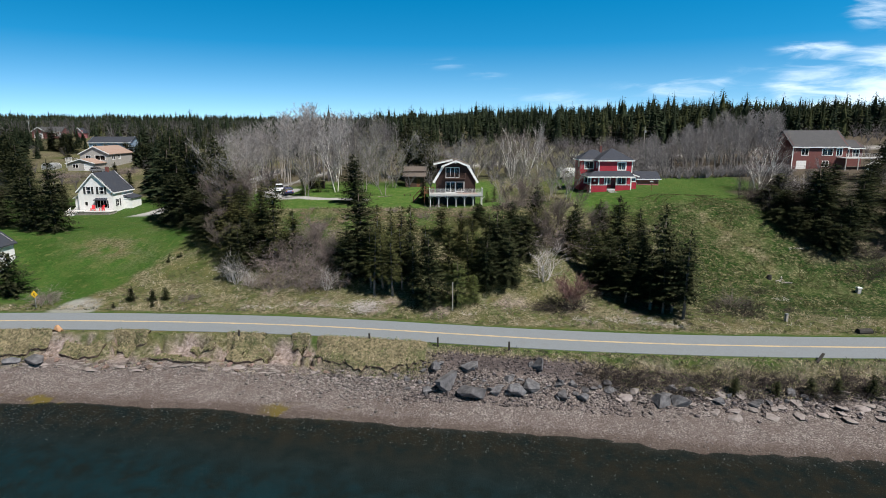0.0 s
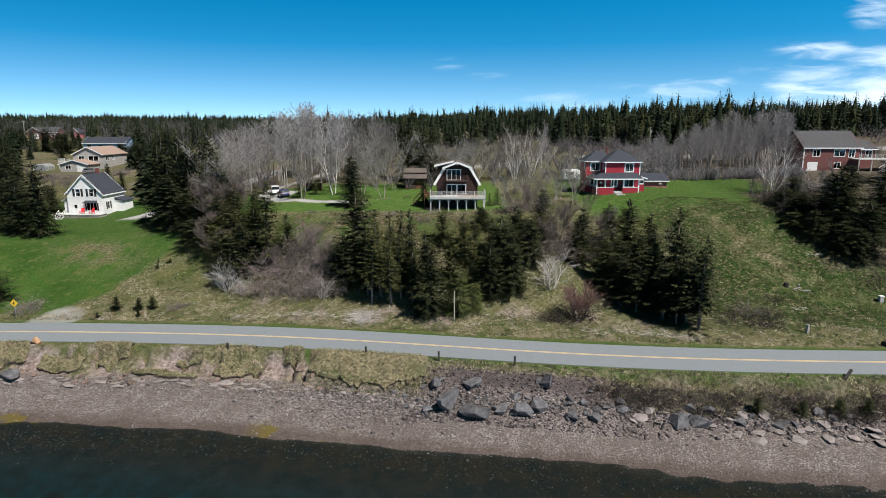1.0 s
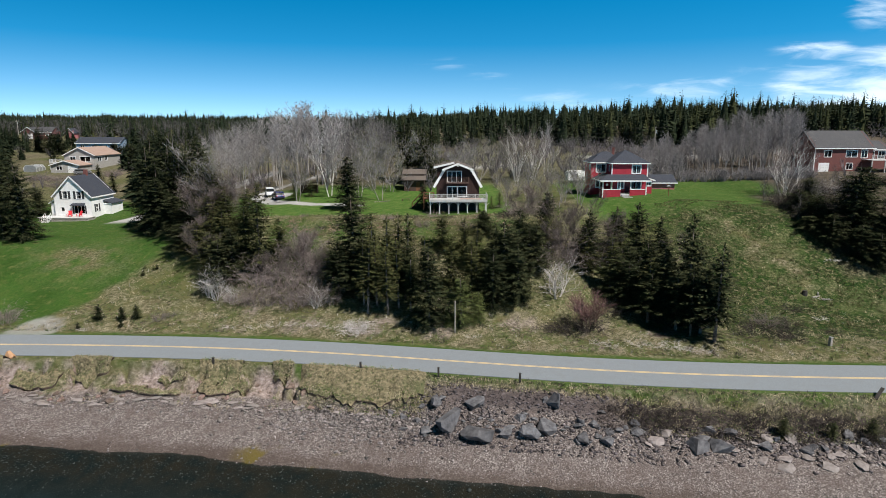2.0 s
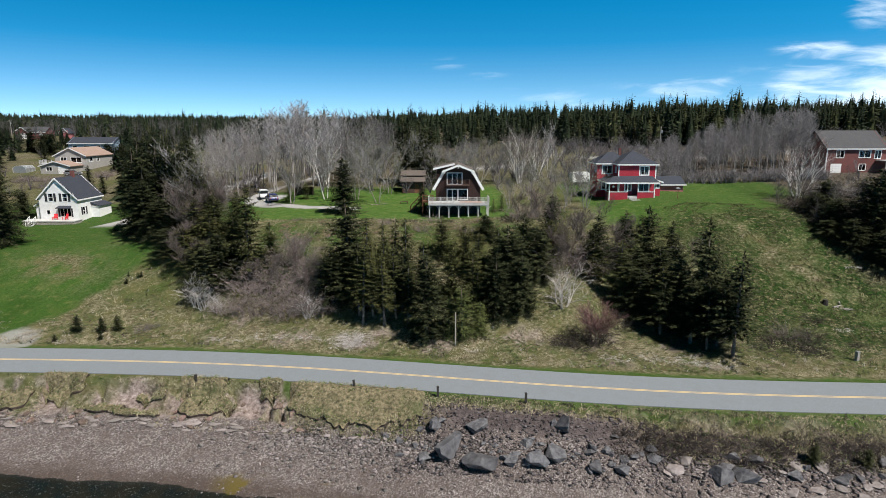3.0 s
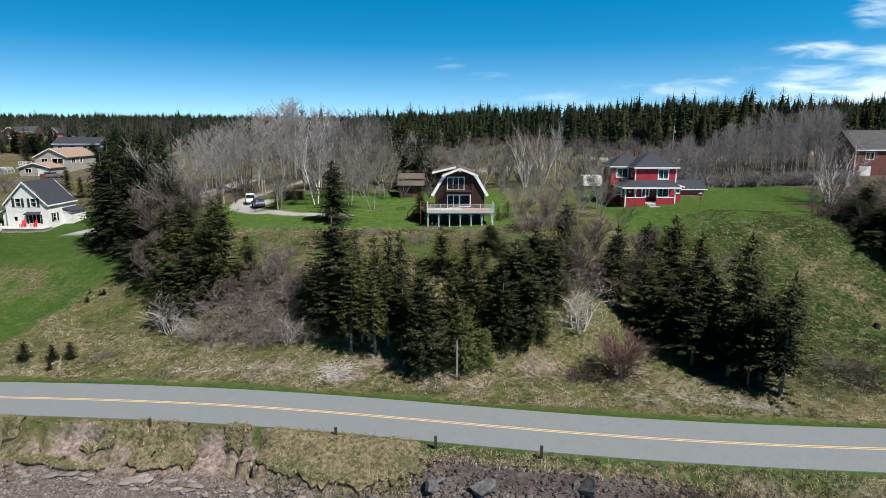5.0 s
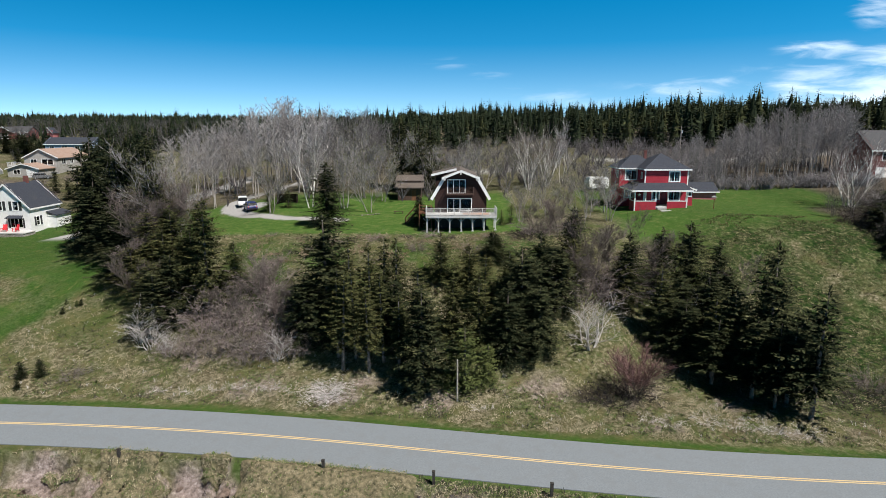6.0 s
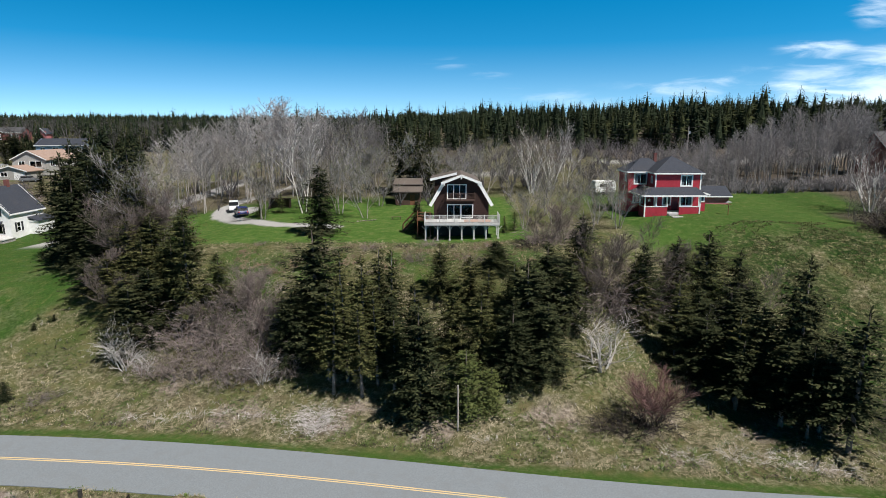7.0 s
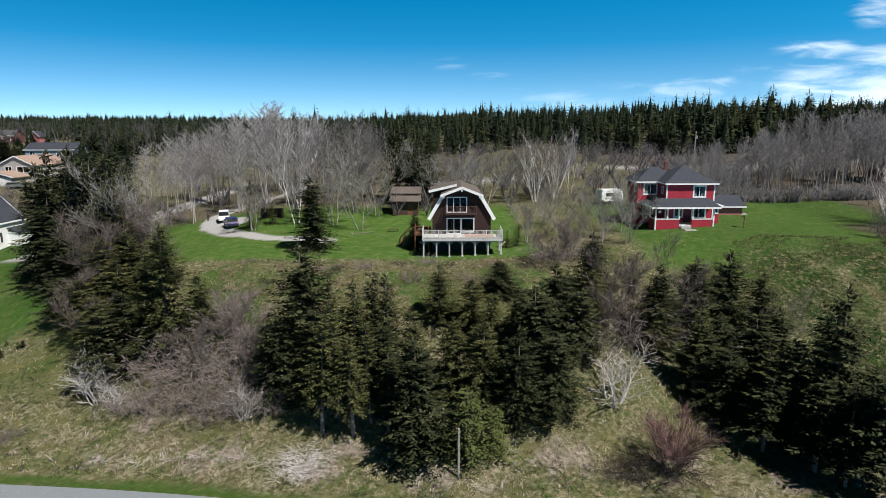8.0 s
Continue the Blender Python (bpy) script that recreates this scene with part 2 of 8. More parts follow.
M_GROUND = ground_material()
M_WATER = clear("bay_water", (0.52, 0.60, 0.60), 0.08, 1.33, 0.35, 1.6)
M_GLASS = clear("window_glass", (0.55, 0.58, 0.60), 0.03, 1.5)
M_ASPHALT = surface("asphalt", (0.150, 0.168, 0.183), (0.203, 0.224, 0.241), 9.0, 0.9, 0.25, 0.01, (0.165, 0.177, 0.187))
M_LINE = surface("yellow_line", (0.52, 0.37, 0.18), (0.64, 0.48, 0.26), 6.0, 0.75, 0.1, 0.003, (0.48, 0.38, 0.20))
M_SPRUCE = surface("spruce_needles", (0.010, 0.015, 0.007), (0.062, 0.068, 0.032), 3.0, 0.9, 0.0, vary=0.6, islands=True, spec=0.05, whole=0.25)
M_OLIVE = surface("olive_needles", (0.022, 0.028, 0.010), (0.092, 0.094, 0.038), 3.0, 0.9, 0.0, vary=0.55, islands=True, spec=0.05, whole=0.2)
M_YOUNG = surface("young_needles", (0.045, 0.060, 0.018), (0.115, 0.13, 0.042), 3.0, 0.75, 0.0, vary=0.2, spec=0.15)
M_WOODS = surface("woods_needles", (0.007, 0.013, 0.007), (0.034, 0.044, 0.020), 1.5, 0.8, 0.0, vary=0.35, islands=True, spec=0.1)
M_WOODS_OLIVE = surface("olive_woods_needles", (0.016, 0.021, 0.008), (0.062, 0.068, 0.027), 1.5, 0.8, 0.0, vary=0.4, islands=True, spec=0.1)
M_BARK = surface("bark", (0.07, 0.055, 0.045), (0.17, 0.145, 0.125), 8.0, 0.9, 0.5, 0.02)
M_BIRCH = surface("birch_bark", (0.56, 0.53, 0.50), (0.80, 0.77, 0.73), 5.0, 0.7, 0.3, 0.01, (0.30, 0.27, 0.25))
M_GREYBARK = surface("grey_bark", (0.20, 0.18, 0.165), (0.40, 0.37, 0.345), 5.0, 0.85, 0.3, 0.01, (0.16, 0.14, 0.13))
M_DIMBARK = surface("dim_grey_bark", (0.075, 0.068, 0.065), (0.20, 0.188, 0.18), 5.0, 0.85, 0.3, 0.01, (0.09, 0.08, 0.075))
M_BRACKEN = surface("dead_bracken", (0.14, 0.09, 0.066), (0.30, 0.215, 0.165), 1.0, 0.95, 0.0, vary=0.3)
M_DEAD = surface("dead_wood", (0.34, 0.31, 0.29), (0.57, 0.54, 0.51), 5.0, 0.85, 0.3, 0.01, (0.20, 0.17, 0.15))
M_BRUSH = surface("bleached_brushwood", (0.44, 0.40, 0.385), (0.70, 0.66, 0.645), 5.0, 0.85, 0.3, 0.01, (0.30, 0.26, 0.24))
M_TWIG_MID = surface("stand_twigs", (0.125, 0.118, 0.124), (0.27, 0.255, 0.262), 1.0, 0.9, 0.0, vary=0.25)
M_RUSSET = surface("russet_twigs", (0.10, 0.056, 0.052), (0.19, 0.105, 0.096), 1.0, 0.9, 0.0, vary=0.2)
M_SCRUB = surface("dark_scrub", (0.022, 0.017, 0.015), (0.068, 0.054, 0.048), 1.0, 0.9, 0.0, vary=0.25)
M_ALDER = surface("alder_twigs", (0.028, 0.026, 0.026), (0.072, 0.067, 0.065), 1.0, 0.9, 0.0, vary=0.25)
M_TWIG_DARK = surface("dark_twigs", (0.062, 0.056, 0.059), (0.15, 0.138, 0.142), 1.0, 0.9, 0.0, vary=0.2)
M_TWIG = surface("grey_twigs", (0.200, 0.186, 0.188), (0.365, 0.342, 0.345), 1.0, 0.9, 0.0, vary=0.2)
M_TWIG_RED = surface("purple_twigs", (0.120, 0.096, 0.090), (0.250, 0.205, 0.190), 1.0, 0.9, 0.0, vary=0.2)
M_BUD = surface("opening_buds", (0.090, 0.092, 0.044), (0.18, 0.175, 0.092), 1.0, 0.9, 0.0, vary=0.25)
M_TUFT = surface("olive_blades", (0.045, 0.055, 0.018), (0.16, 0.15, 0.07), 0.6, 0.9, 0.0, vary=0.5, islands=True)
M_STRAW = surface("straw", (0.125, 0.108, 0.064), (0.41, 0.36, 0.245), 0.6, 0.9, 0.0, vary=0.35, islands=True)
M_BLADE = surface("green_blades", (0.045, 0.085, 0.016), (0.12, 0.155, 0.045), 0.6, 0.85, 0.0, vary=0.35, islands=True)
M_WHITE = surface("white_paint", (0.70, 0.70, 0.69), (0.80, 0.80, 0.79), 3.0, 0.55, 0.1, 0.004, (0.62, 0.62, 0.60))
M_CLAP = surface("white_clapboard", (0.68, 0.68, 0.67), (0.80, 0.80, 0.79), 2.0, 0.6, 0.5, 0.012, (0.60, 0.60, 0.58), lines=8)
M_SHINGLE = surface("brown_wall_shingle", (0.019, 0.010, 0.009), (0.050, 0.025, 0.019), 6.0, 0.8, 0.5, 0.015, (0.022, 0.011, 0.009), lines=6)
M_RED = surface("red_clapboard", (0.29, 0.020, 0.034), (0.38, 0.032, 0.050), 2.0, 0.6, 0.5, 0.012, (0.32, 0.030, 0.04), lines=8)
M_FADED = surface("faded_red_boards", (0.30, 0.10, 0.105), (0.42, 0.17, 0.175), 2.0, 0.7, 0.5, 0.012, (0.26, 0.10, 0.10), lines=6)
M_BRICK = surface("red_brick", (0.115, 0.042, 0.040), (0.19, 0.078, 0.07), 12.0, 0.85, 0.5, 0.01, (0.18, 0.07, 0.055), lines=13)
M_GREYSIDE = surface("grey_siding", (0.30, 0.29, 0.27), (0.40, 0.385, 0.36), 2.0, 0.6, 0.4, 0.012, (0.27, 0.26, 0.245), lines=6)
M_CREAM = surface("cream_siding", (0.52, 0.50, 0.45), (0.64, 0.62, 0.56), 2.0, 0.6, 0.4, 0.012, (0.46, 0.44, 0.40), lines=6)
M_BLUESIDE = surface("pale_blue_siding", (0.20, 0.27, 0.36), (0.28, 0.36, 0.46), 2.0, 0.6, 0.4, 0.012, (0.18, 0.24, 0.32), lines=6)
M_ROOF_DARK = surface("dark_roof_shingle", (0.022, 0.026, 0.036), (0.05, 0.056, 0.072), 7.0, 0.85, 0.5, 0.015, (0.05, 0.05, 0.058), lines=7)
M_ROOF_GREY = surface("grey_roof_shingle", (0.044, 0.044, 0.048), (0.080, 0.080, 0.084), 7.0, 0.85, 0.5, 0.015, (0.085, 0.085, 0.082), lines=7)
M_ROOF_BROWN = surface("brown_roof_shingle", (0.085, 0.07, 0.06), (0.145, 0.12, 0.105), 7.0, 0.85, 0.5, 0.015, (0.10, 0.08, 0.065), lines=7)
M_ROOF_TAN = surface("tan_roof_shingle", (0.25, 0.175, 0.14), (0.35, 0.255, 0.21), 7.0, 0.85, 0.5, 0.015, (0.26, 0.17, 0.12), lines=7)
M_DECK = surface("weathered_deck", (0.40, 0.395, 0.385), (0.58, 0.575, 0.56), 5.0, 0.8, 0.3, 0.01, (0.34, 0.33, 0.32), vary=0.06)
M_DECKRED = surface("reddish_deck_boards", (0.33, 0.20, 0.15), (0.44, 0.29, 0.23), 5.0, 0.8, 0.3, 0.01)
M_TIMBER = surface("stained_timber", (0.10, 0.045, 0.024), (0.20, 0.095, 0.052), 6.0, 0.75, 0.3, 0.01, (0.12, 0.06, 0.035))
M_DARKTIMBER = surface("dark_timber", (0.05, 0.03, 0.024), (0.10, 0.06, 0.045), 6.0, 0.75, 0.3, 0.01)
M_DARK = surface("dark_room", (0.03, 0.03, 0.032), (0.06, 0.06, 0.062), 2.0, 0.9, 0.0)
M_CURTAIN = surface("pale_curtain", (0.50, 0.50, 0.50), (0.66, 0.66, 0.65), 3.0, 0.9, 0.3, 0.03)
M_SHUTTER = surface("black_shutter", (0.02, 0.022, 0.024), (0.045, 0.047, 0.05), 4.0, 0.6, 0.4, 0.01, lines=14)
M_STONE = surface("grey_stone", (0.19, 0.175, 0.16), (0.36, 0.335, 0.31), 4.0, 0.85, 0.6, 0.04, vary=0.15)
M_DOORRED = surface("dark_red_door", (0.10, 0.012, 0.02), (0.15, 0.02, 0.028), 3.0, 0.5, 0.1, 0.005)
M_REDPLASTIC = surface("red_plastic", (0.55, 0.03, 0.04), (0.65, 0.05, 0.06), 3.0, 0.45, 0.0)
M_CONCRETE = surface("concrete", (0.30, 0.295, 0.285), (0.42, 0.41, 0.40), 5.0, 0.9, 0.3, 0.01)
M_METAL = surface("galvanised_metal", (0.38, 0.39, 0.40), (0.50, 0.51, 0.52), 5.0, 0.45, 0.1, 0.003, metal=0.7)

# ---- building helpers ----
def part(name, bm, material, parent, label=""):
    """One mesh object from a bmesh, under a thing or a part (or on its own)."""
    me = bpy.data.meshes.new(name)
    bmesh.ops.recalc_face_normals(bm, faces=bm.faces[:])
    bm.to_mesh(me)
    bm.free()
    me.materials.append(material)
    ob = new(name, me)
    ob.parent = parent
    return tagged(ob, label)


def thing(name, at, label, category, turn=0.0, group="", kind=""):
    """An Empty at a thing's base, which parents its parts."""
    ob = new(name)
    ob.empty_display_size = 0.2
    ob.matrix_basis = pose(*at, 0, 0, turn)
    return tagged(ob, label, category, group, kind)


def share(name, mesh, parent, at, turn=0.0):
    """A further piece on the mesh of another one."""
    ob = new(name, mesh)
    ob.parent = parent
    ob.matrix_basis = pose(*at, 0, 0, turn)
    return ob


def box(bm, x0, y0, z0, x1, y1, z1, m=None):
    v = [bm.verts.new(((m @ Vector(c)) if m else c)) for c in ((x0, y0, z0), (x1, y0, z0), (x1, y1, z0), (x0, y1, z0), (x0, y0, z1), (x1, y0, z1), (x1, y1, z1), (x0, y1, z1))]
    for f in ((0, 3, 2, 1), (4, 5, 6, 7), (0, 1, 5, 4), (1, 2, 6, 5), (2, 3, 7, 6), (3, 0, 4, 7)):
        bm.faces.new([v[i] for i in f])
    return bm


def boxes(*rows, m=None):
    bm = bmesh.new()
    for r in rows:
        box(bm, *r, m=m)
    return bm


def beam(bm, a, b, w, h, up=(0, 0, 1)):
    """A squared timber from a to b."""
    a, b = Vector(a), Vector(b)
    d = b - a
    side = d.cross(Vector(up))
    side = (side if side.length > 1e-5 else Vector((1, 0, 0))).normalized() * w / 2
    top = side.cross(d).normalized() * h / 2
    v = [bm.verts.new(p + i * side + j * top) for p in (a, b) for i, j in ((-1, -1), (1, -1), (1, 1), (-1, 1))]
    for f in ((0, 1, 2, 3), (7, 6, 5, 4), (0, 4, 5, 1), (1, 5, 6, 2), (2, 6, 7, 3), (3, 7, 4, 0)):
        bm.faces.new([v[i] for i in f])
    return bm


def prism(bm, poly, a0, a1, axis="y"):
    """A polygon of (x, z) drawn out along y, or of (y, z) drawn out along x."""
    put = (lambda p, a: (p[0], a, p[1])) if axis == "y" else (lambda p, a: (a, p[0], p[1]))
    lo, hi = [bm.verts.new(put(p, a0)) for p in poly], [bm.verts.new(put(p, a1)) for p in poly]
    bm.faces.new(lo)
    bm.faces.new(hi[::-1])
    for i in range(len(poly)):
        j = (i + 1) % len(poly)
        bm.faces.new((lo[j], lo[i], hi[i], hi[j]))
    return bm


def slab(bm, corners, thick):
    """A roof slope: four or three corners and a thickness downwards."""
    hi = [bm.verts.new(c) for c in corners]
    lo = [bm.verts.new((c[0], c[1], c[2] - thick)) for c in corners]
    bm.faces.new(hi)
    bm.faces.new(lo[::-1])
    for i in range(len(corners)):
        j = (i + 1) % len(corners)
        bm.faces.new((hi[i], lo[i], lo[j], hi[j]))
    return bm


def tube(bm, a, b, r0, r1, n=8):
    a, b = Vector(a), Vector(b)
    q = (b - a).to_track_quat("Z", "Y")
    ring = lambda p, r: [bm.verts.new(p + q @ Vector((r * math.cos(2 * math.pi * i / n), r * math.sin(2 * math.pi * i / n), 0))) for i in range(n)]
    lo, hi = ring(a, r0), ring(b, r1)
    for i in range(n):
        j = (i + 1) % n
        bm.faces.new((lo[i], lo[j], hi[j], hi[i]))
    bm.faces.new(lo[::-1])
    bm.faces.new(hi)
    return bm


def quad_mesh(name, verts, quads, material):
    """A mesh of quads, or of triangles, straight from arrays."""
    verts, quads = np.asarray(verts, np.float32).reshape(-1, 3), np.asarray(quads, np.int32)
    n = quads.shape[-1]
    me = bpy.data.meshes.new(name)
    me.vertices.add(len(verts))
    me.vertices.foreach_set("co", verts.ravel())
    me.loops.add(quads.size)
    me.loops.foreach_set("vertex_index", quads.ravel())
    me.polygons.add(quads.size // n)
    me.polygons.foreach_set("loop_start", np.arange(0, quads.size, n, dtype=np.int32))
    me.update(calc_edges=True)
    me.materials.append(material)
    return me
# ---- the lie of the land ----
ROAD_Z, SEA_Z = 1.2, -3.0
PLATEAU_X = (-400, -200, -110, -75, -50, -42, -30, -20, 0, 18, 37, 57, 90, 200, 400)
PLATEAU_Z = (8, 7, 6.8, 7.4, 8.2, 9.6, 11.5, 11.8, 11.6, 12.4, 13.7, 13.0, 13.6, 15, 16)
RISE_X = (-400, -120, -60, 0, 60, 120, 400)
RISE_M = (0.11, 0.105, 0.08, 0.06, 0.085, 0.10, 0.10)

GULLIES = ((-15.0, 0.42, 1.9), (-16.9, 0.30, 1.6), (-26.4, 0.46, 1.9), (-37.6, 0.5, 1.7), (-40.4, 0.4, 1.6), (-23.5, 0.22, 0.8), (-44.0, 0.38, 1.3), (-34.5, 0.28, 1.1), (-20.9, 0.28, 1.2), (-29.4, 0.3, 1.2))
SCOOPS = ((-31.0, 3.0, 0.75), (-19.0, 1.5, 0.8), (-46.5, 3.2, 0.5), (-38.8, 1.0, 0.5))


def ease(a, b, v):
    t = np.clip((v - a) / (b - a), 0.0, 1.0)
    return t * t * (3 - 2 * t)


def road_y(x):
    """The road's centre line."""
    return 68.6 - 5.1 * np.tanh(x / 29.0) - 0.0009 * np.minimum(x + 45, 0) ** 2


def wobble(x, y, size, seed):
    """A smooth, repeatable unevenness between about -1 and 1."""
    u, v = x / size + seed * 1.7, y / size - seed * 2.3
    return (np.sin(u * 1.9 + 1.3 * np.sin(v * 1.1 + seed)) + np.sin(v * 2.3 + 1.1 * np.sin(u * 1.4 - seed))
            + 0.6 * np.sin(u * 4.1 + v * 3.3 + 1.7 * np.sin(u * 2.2 - v * 2.9)) + 0.4 * np.sin(u * 7.3 - v * 8.1 + seed)) / 3.0


def ground_z(x, y):
    """Height of the ground: bay, beach, bank, road bench, slope, plateau and the rising woods."""
    x, y = np.asarray(x, float), np.asarray(y, float)
    d = y - road_y(x)
    top = np.interp(x, PLATEAU_X, PLATEAU_Z)
    d0 = 6.5 + 7.5 * ease(8, 32, x)
    d1 = np.interp(x, (-200, 6, 18, 28, 40, 50, 200), (33, 33, 40, 50, 49, 45, 45))
    t = np.clip((d - d0) / (d1 - d0), 0, 1)
    s = t * t * (3 - 2 * t)
    z = ROAD_Z - 0.25 * ease(3.2, 4.6, d) + 0.55 * ease(4.8, 9, d) + (top - ROAD_Z - 0.3) * s
    up = np.interp(x, RISE_X, RISE_M)
    yy = np.maximum(y - 128, 0)
    z = z + up * np.minimum(yy, 72) + 0.05 * np.clip(y - 200, 0, 120) + 0.025 * np.clip(y - 320, 0, 380) + 0.008 * np.clip(y - 700, 0, 1500)
    z = z + ease(5, 12, d) * (1 - ease(24, 40, d)) * (0.22 * wobble(x, y, 7.0, 1) + 0.12 * wobble(x, y, 2.3, 2))
    z = z + ease(140, 260, y) * 1.2 * wobble(x, y, 60.0, 3)
    # seaward side
    left = 1 - ease(-17, -12, x)
    rubble = ease(-3, 2, x) * (1 - ease(13, 19, x))
    notch = left * (0.9 * np.maximum(wobble(x, 0 * x, 3.1, 4), 0) + 0.5 * np.maximum(wobble(x, 0 * x, 1.3, 5), 0))
    b0 = -4.1 - 0.4 * (1 - left) + 0.35 * notch
    b1 = -8.2 + left * (1.3 + 0.7 * wobble(x, 0 * x, 4.3, 6)) - 1.8 * rubble - 0.5 * ease(16, 24, x)
    u = np.clip((d - b0) / (b1 - b0), 0, 1)
    cliff = np.maximum(left, 0.85 * ease(15, 20, x))
    shape = u * (1 - cliff) + cliff * (u ** (0.55 + 0.25 * wobble(x, y, 2.7, 7)))
    foot = -1.25 + 0.25 * rubble
    bank = (ROAD_Z - 0.1) + (foot - ROAD_Z + 0.1) * shape
    bank = bank + (u > 0) * (u < 1) * np.sin(np.pi * u) * (0.24 * wobble(x, y, 1.7, 8) + (0.06 + 0.22 * left) * wobble(x, y, 0.62, 9))
    b2 = -15.2 + 0.9 * wobble(x, 0 * x, 17.0, 10) - 1.2 * ease(14, 26, x)
    v = np.maximum((b1 - d) / (b1 - b2), 0)
    x = x + 0.9 * wobble(x, d, 2.4, 12) + 0.3 * wobble(x, d, 0.8, 13)
    for gx_, gw, gdp in GULLIES:
        bank = bank - gdp * np.exp(-((x - gx_ + 0.25 * np.sin(d * 1.7)) / gw) ** 2) * ease(0, 0.12, u) * ease(1.0, 0.75, u)
    for sx, sw, sd in SCOOPS:
        bank = bank - sd * np.exp(-((x - sx) / sw) ** 4) * ease(0, 0.07, u) * ease(1.0, 0.45, u)
    beach = foot + (SEA_Z - foot) * np.minimum(v, 1.0) ** 0.9 - (1.4 - 0.95 * ease(-30, 25, x)) * np.clip(v - 1, 0, 5) + 0.05 * wobble(x, y, 1.1, 11) * np.minimum(v * 3, 1)
    sea = np.where(d < b1, beach, np.where(d < b0, bank, ROAD_Z - 0.1 * ease(3.2, 4.0, -d)))
    return np.where(d < 0, np.maximum(sea, -7.0), z)


def gz(x, y):
    return float(ground_z(x, y))

# ---- ground, road, water ----
def steps(*spans):
    """Grid lines from stretches of (start, end, step)."""
    out = []
    for a, b, s in spans:
        out += list(np.arange(a, b - s * 0.5, s))
    return np.array(out + [spans[-1][1]])


GX = steps((-4000, -1000, 600), (-1000, -400, 100), (-400, -160, 20), (-160, -72, 4), (-72, -49, 0.4), (-49, -12, 0.24), (-12, 68, 0.36), (68, 160, 4), (160, 400, 20), (400, 1000, 100), (1000, 4000, 600))
GY = steps((-4000, -1000, 1000), (-1000, 0, 250), (0, 40, 10), (40, 54, 0.6), (54, 70, 0.21), (70, 73, 0.5), (73, 112, 0.7), (112, 150, 0.8), (150, 260, 6), (260, 700, 40), (700, 4000, 300))
gxx, gyy = np.meshgrid(GX, GY)
gzz = ground_z(gxx, gyy)
nx, ny = len(GX), len(GY)
idx = np.arange(nx * ny).reshape(ny, nx)
ground_mesh = quad_mesh("ground", np.stack([gxx, gyy, gzz], -1), np.stack([idx[:-1, :-1], idx[:-1, 1:], idx[1:, 1:], idx[1:, :-1]], -1), M_GROUND)
gd = gyy - road_y(gxx)


def drive_line(n=60):
    """The gravel drive: from the woods round a bend and along the edge of the lawn."""
    a = np.linspace(0, 1, n)
    k = (0, 0.2, 0.33, 0.44, 0.56, 0.7, 0.85, 1)
    px = np.interp(a, k, (-30, -39, -42.6, -41.2, -37.3, -31.6, -25.5, -16.5))
    py = np.interp(a, k, (166, 152, 146, 139, 132.6, 125.2, 120.2, 117.5))
    return px, py


dpx, dpy = drive_line()
drive_d = np.full(gxx.shape, 99.0)
for ax, ay in zip(dpx, dpy):
    drive_d = np.minimum(drive_d, np.hypot(gxx - ax, gyy - ay))
rag = 0.7 * wobble(gxx, gyy, 3.0, 21) + 0.4 * wobble(gxx, gyy, 0.9, 22)
# mown lawns: round the white house, the timber house and the red house, and the verges of the road
dry_w = np.exp(-(((gxx + 56.5) / 6.5) ** 2 + ((gyy - 97.0 + 0.35 * (gxx + 56)) / 4.0) ** 2)) * ease(-0.7, 0.2, wobble(gxx, gyy, 1.6, 36))
lawn_w = ease(-42.6, -45.0, gxx - 0.56 * (gyy - 96) + 1.2 * rag) * ease(6.5, 8.5, gd + rag) * (gyy < 175) * (1 - 0.4 * ease(0.1, 0.8, wobble(gxx, gyy, 6, 23)) * ease(24, 27, gd) * ease(44, 36, gd) * ease(-64, -60, gxx))
lawn_t = ease(-50, -45, gxx + rag) * ease(-5.5, -2.5, gxx + 0.75 * (gyy - 106) + 30) * ease(13, 10, gxx + rag) * ease(105.2, 106.4, gyy + 0.4 * rag) * ease(150, 138, gyy + 3 * rag)
lawn_r = ease(23, 27, gxx + rag) * ease(78, 70, gxx + 2 * rag) * ease(101, 108, gyy + 1.6 * rag - 0.2 * np.maximum(gxx - 50, 0)) * ease(144, 139, gyy + rag)
patch_r = 0.95 * ease(36, 44, gxx) * ease(8, 14, gd) * ease(-0.55, 0.1, wobble(gxx, gyy, 9, 24))
verge = ease(3.1, 3.4, np.abs(gd)) * ease(5.2, 4.2, np.abs(gd) + 0.6 * rag) * (0.55 + 0.45 * ease(-0.6, 0.2, wobble(gxx, gyy, 0.9, 55))) * np.where(gd < 0, 0.75 * ease(-22, -12, gxx), 1.0)
lawn_s = 0.75 * ease(0.0, 0.35, wobble(gxx, gyy, 3.4, 61)) * ease(-30, -26, gxx) * ease(16, 12, gxx) * ease(88, 92, gyy) * ease(106, 104, gyy + rag)
lawn_b = 0.8 * ease(4.5, 2.5, np.abs(gxx + 22) + rag) * ease(14, 20, gd) * ease(32, 26, gd)
lawn_w = lawn_w * ease(150, 140, gyy + 3 * rag) * (1 - 0.9 * np.clip(1.3 * dry_w, 0, 1))
lawn = np.clip(np.maximum.reduce([lawn_w, lawn_t, lawn_r, patch_r, verge, lawn_b, lawn_s]), 0, 1)
gleft = 1 - ease(-17, -12, gxx)
grub = ease(-3, 2, gxx) * (1 - ease(13, 19, gxx))
